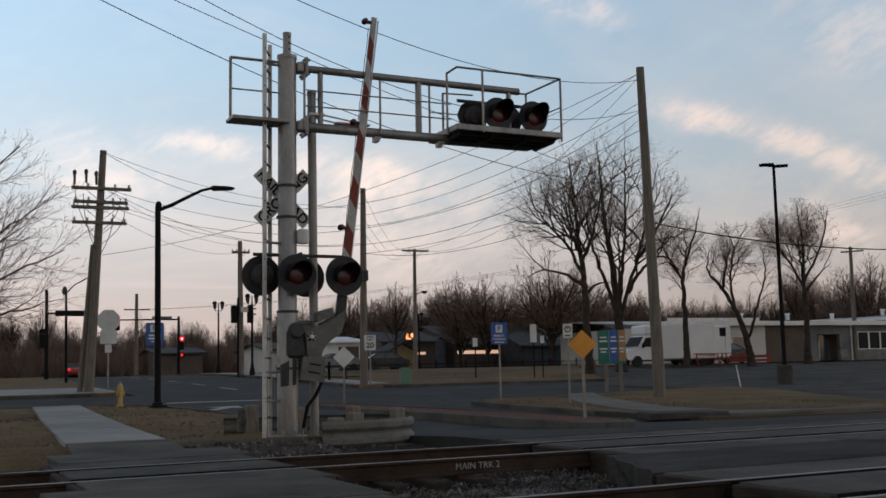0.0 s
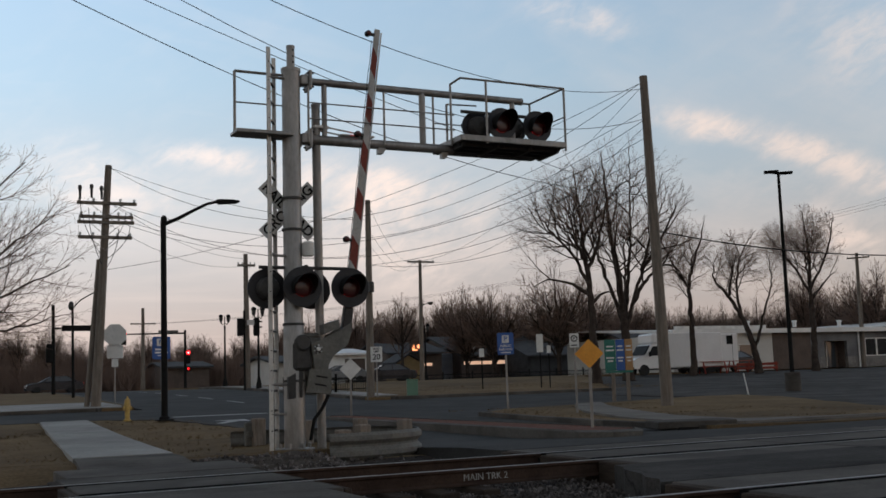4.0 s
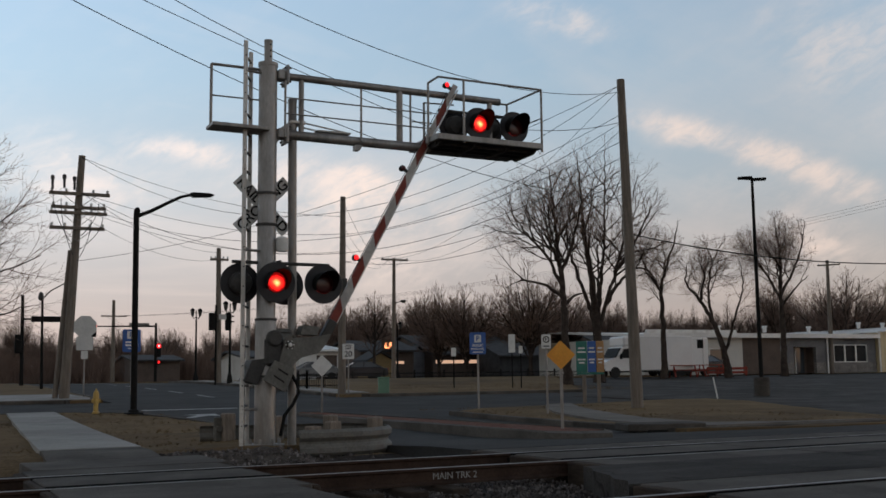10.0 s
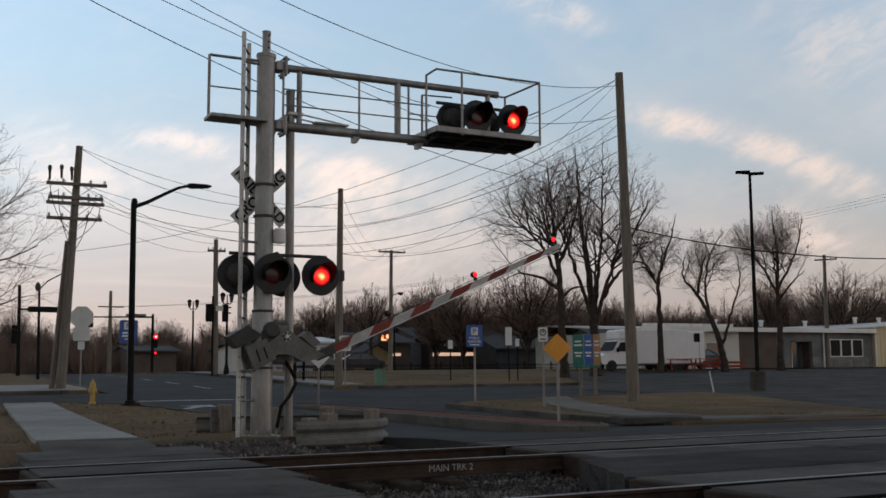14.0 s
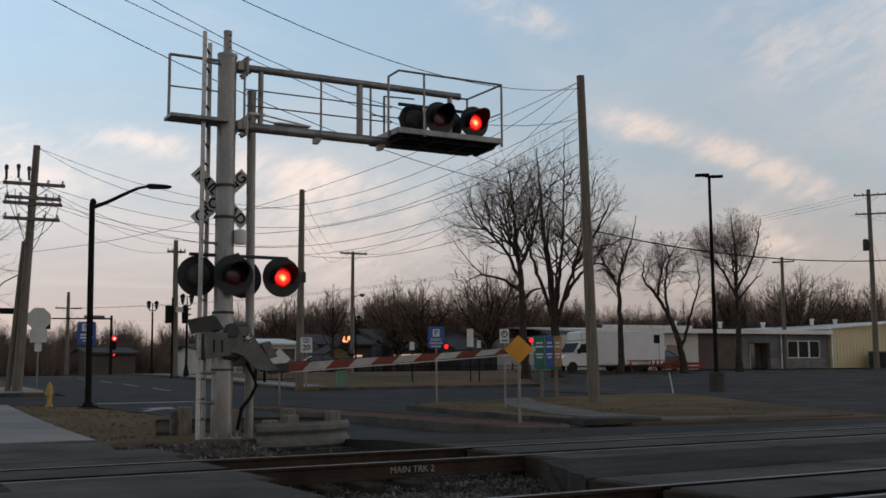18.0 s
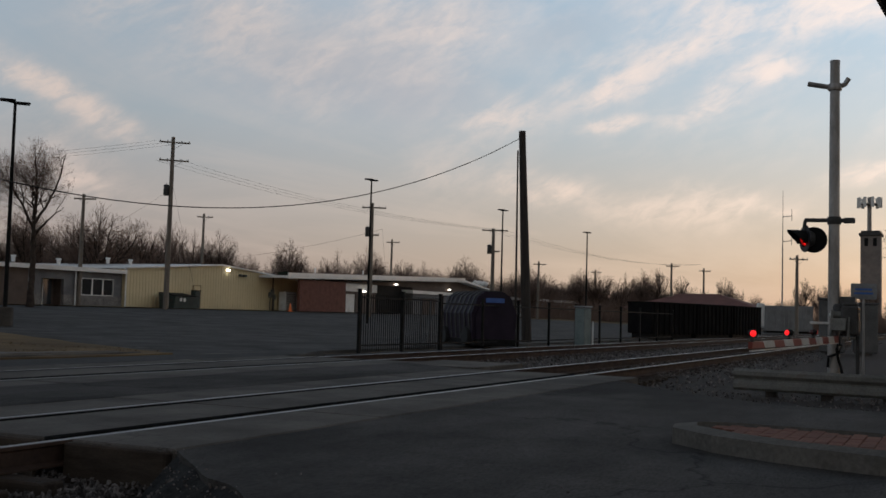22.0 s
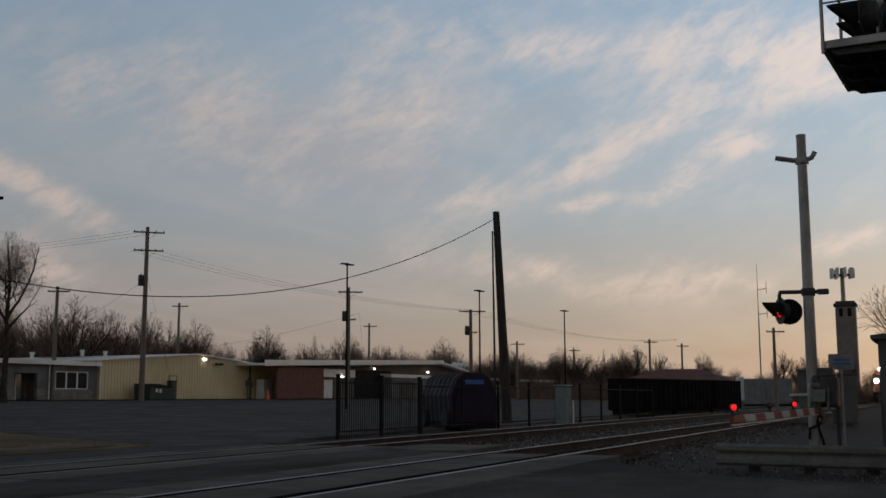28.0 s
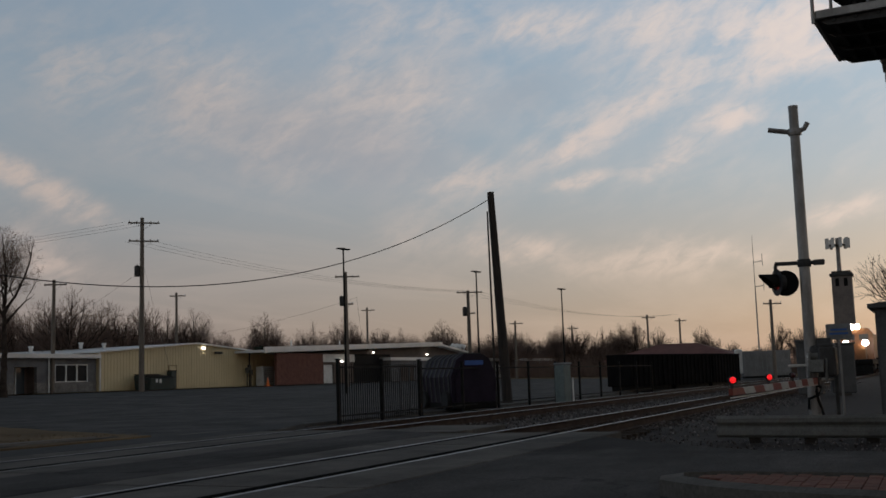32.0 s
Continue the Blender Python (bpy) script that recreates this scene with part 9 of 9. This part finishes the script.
for x, y in ((31.5, 15.6), (31.8, 15.4), (36.4, 15.3), (36.7, 15.2)):
    ps = thing("pale_post", (x, y, -0.05), "short pale board standing behind the fence", "post", "pale boards by the fence")
    part("board", Bag().box((0, 0, 0.72), (0.14, 0.05, 1.44), bev=0.01, turn=20), GREY_WALL, ps)
    part("foot", Bag().box((0, 0, 0.02), (0.3, 0.3, 0.05), bev=0.01), DARK_GREY, ps)

for k, (xa, ya, xb, yb) in enumerate(((60.6, 16.3, 65.2, 14.85), (65.4, 14.8, 70.0, 13.6), (70.2, 13.55, 75.6, 12.8))):
    hop = thing("open_wagon", (0, 0, 0), "sooty black open rail wagon standing on a siding", "rail wagon", "black wagons on the siding")
    d = Vector((xb - xa, yb - ya, 0))
    ang = math.degrees(math.atan2(d.y, d.x))
    c = ((xa + xb) / 2, (ya + yb) / 2)
    part("side_panel", Bag().box((*c, 1.08), (d.length, 1.6, 1.72), turn=ang, bev=0.03), COAL_CAR, hop)
    part("top_rail", Bag().box((*c, 1.96), (d.length, 1.7, 0.08), turn=ang, bev=0.02), COAL_CAR, hop)
    for j in range(9):
        p = Vector((xa, ya, 0)).lerp(Vector((xb, yb, 0)), (j + 0.5) / 9) + Vector((math.sin(radians(ang)), -math.cos(radians(ang)), 0)) * 0.83
        part("stake", Bag().box((p.x, p.y, 1.05), (0.09, 0.07, 1.75), turn=ang), COAL_CAR, hop)
    part("sill", Bag().box((*c, 0.10), (d.length * 0.94, 1.2, 0.30), turn=ang), BLACK, hop)
sv = thing("silver_container", pose(113.9, 15.6, 0.0, 0, 0, -75), "dull silver metal container by the tracks", "container")
part("body", Bag().box((0, 0, 1.45), (4.6, 2.4, 2.5), bev=0.03), SILVER_CAR, sv)
for k in range(11):
    part("rib", Bag().box((-2.1 + 0.42 * k, -1.22, 1.45), (0.08, 0.05, 2.3)), SILVER_CAR, sv)
part("corner_unit", Bag().box((-2.6, -0.3, 1.7), (0.7, 1.4, 2.4), bev=0.1), SIGN_BACK, sv)
part("skid", Bag().box((0, 0, 0.1), (4.4, 2.0, 0.2)), BLACK, sv)

# the train
loco = thing("locomotive", (112.0, 6.77, 0.0), "orange diesel locomotive with blazing headlamps", "locomotive")
part("hood", Bag().box((9.5, 0, 2.9), (15.0, 2.2, 2.5), bev=0.12), LOCO_PAINT, loco, "long orange engine hood")
part("cab", Bag().slab([(-1.45, 1.5), (1.45, 1.5), (1.45, 3.9), (1.05, 4.45), (-1.05, 4.45), (-1.45, 3.9)], "X", 0.6, 2.9), LOCO_PAINT, loco)
part("nose", Bag().slab([(-0.8, 1.5), (0.8, 1.5), (0.8, 2.9), (0.6, 3.15), (-0.6, 3.15), (-0.8, 2.9)], "X", -1.6, 0.6), LOCO_PAINT, loco)
for s in (-1, 1):
    part("cab_window", Bag().box((0.58, s * 0.62, 3.62), (0.05, 0.85, 0.55), bev=0.02), GLASS, loco)
part("frame", Bag().box((8, 0, 1.25), (20.0, 2.8, 0.45), bev=0.04), BLACK, loco)
part("plow", Bag().slab([(-1.4, 0.12), (1.4, 0.12), (1.4, 0.95), (-1.4, 0.95)], "X", -2.1, -1.9), BLACK, loco)
part("fuel_tank", Bag().box((8.0, 0, 0.75), (5.0, 2.3, 0.7), bev=0.15), BLACK, loco)
for x in (1.6, 14.5):
    bog = part("bogie", Bag().box((x, 0, 0.62), (4.2, 2.3, 0.4), bev=0.05), BLACK, loco)
    for dx in (-1.5, 0, 1.5):
        part("wheelset", Bag().spin([(0.5, -0.78), (0.5, 0.78)], at=(x + dx, 0, 0.5), axis="Y", n=18), RAIL_RUST, bog)
for y, z, r in ((-0.11, 4.62, 0.24), (0.39, 4.62, 0.24), (-0.85, 3.0, 0.27), (0.85, 3.0, 0.27)):
    part("headlamp", Bag().spin([(r, 0), (r * 1.05, -0.1), (r * 0.8, -0.13)], at=(-1.72 if z < 4 else 0.5, y, z), axis="X", n=14), glow("lit_headlamp", (1.0, 0.95, 0.86), 60.0) if y == -0.11 else bpy.data.materials["lit_headlamp"], loco, "blazing headlamp")
for k, (x0, L) in enumerate(((19.5, 16.0), (36.5, 16.0), (53.5, 16.0))):
    wg = part("boxcar", Bag().box((x0 + L / 2, 0, 2.55), (L, 2.9, 2.9), bev=0.06), RAIL_RUST, loco, "dull freight wagon body")
    part("underframe", Bag().box((x0 + L / 2, 0, 0.75), (L * 0.9, 2.2, 0.5)), BLACK, wg)

# ---- small pieces of the paving ----
pave(near_island, near_brick, 0.115, -3.0, 2.2)
pave(far_island, far_brick, 0.055, 14.9, 29.5)

# ---- what moves ----
FLASH_FROM, HALF = 4.521, 0.5295


def turn_rows(phase, plain=None):
    """Rows for a turning lens: dark face forward until the flashing begins, then half a turn at every change."""
    rows, angle, t = [(0.0, 180.0)], 180.0, FLASH_FROM
    if phase == "on":
        changes = [FLASH_FROM]
    else:
        n = int((32.0 - FLASH_FROM) / HALF) + 1
        changes = [FLASH_FROM + k * HALF for k in range(n)]
        if phase == "b":
            changes = changes[1:]
    for c in changes:
        c0 = round((c - 0.05) * 30) / 30
        for k in range(4):
            rows.append((c0 + k / 30, angle + 60.0 * k))
        angle += 180.0
    rows = [r for r in rows if r[0] <= 31.9]
    rows.append((32.0, rows[-1][1]))
    return rows


ARM = ((0.0, 82.3), (7.9, 82.3), (8.3, 81.2), (8.6, 77.5), (9.0, 71.5), (9.5, 66.3), (10.0, 60.9), (10.5, 54.7), (11.0, 48.0), (11.5, 44.0), (12.0, 39.6), (12.5, 34.6), (13.0, 30.8), (13.5, 26.6),
       (14.5, 20.2), (15.5, 15.3), (16.0, 12.7), (16.5, 10.2), (17.0, 7.4), (17.5, 5.4), (18.0, 3.6), (18.5, 1.8), (19.0, 0.0), (19.6, 0.0), (32.0, 0.0))


def motions():
    for lens, phase in LAMPS:
        at = lens.matrix_basis.copy()
        walk(lens, [(t, at @ pose(0, 0, 0, 0, 0, a)) for t, a in turn_rows(phase)])
    at = arm_west.matrix_basis.copy()
    walk(arm_west, [(t, at @ pose(0, 0, 0, 0, -a, 0)) for t, a in ARM])

    far = 0.9
    walk(car_white, [(t, pose(x, 104.0, far)) for t, x in ((0.0, -10.4), (2.0, 11.4), (2.5, 16.8), (3.0, 22.5), (3.5, 28.0), (5.5, 51.7), (6.0, 57.2), (6.5, 63.0), (9.0, 92.0), (13.5, 143.0), (32.0, 148.0))])
    walk(car_dark, [(t, pose(x, 98.0, far, 0, 0, 180)) for t, x in ((0.0, 33.0), (2.0, 23.4), (2.5, 21.1), (3.0, 17.8), (3.5, 14.2), (5.5, -2.0), (16.0, -84.0), (32.0, -86.0))])
    walk(car_late, [(t, pose(x, 98.0, far, 0, 0, 180)) for t, x in ((0.0, 118.0), (5.5, 42.4), (7.0, 21.2), (7.5, 15.5), (10.0, -16.0), (16.0, -78.0), (32.0, -80.0))])
    walk(car_tail, [(t, pose(15.0, y, far, 0, 0, 92)) for t, y in ((0.0, 118.0), (3.0, 140.0), (20.0, 290.0), (32.0, 295.0))])
    walk(loco, [(t, pose(x, 6.77, 0.0)) for t, x in ((0.0, 528.0), (29.5, 144.5), (32.0, 112.0))])
    at2 = arm_east.matrix_basis.copy()
    walk(arm_east, [(t, at2 @ pose(0, 0, 0, 0, -a, 0)) for t, a in ARM])


motions()
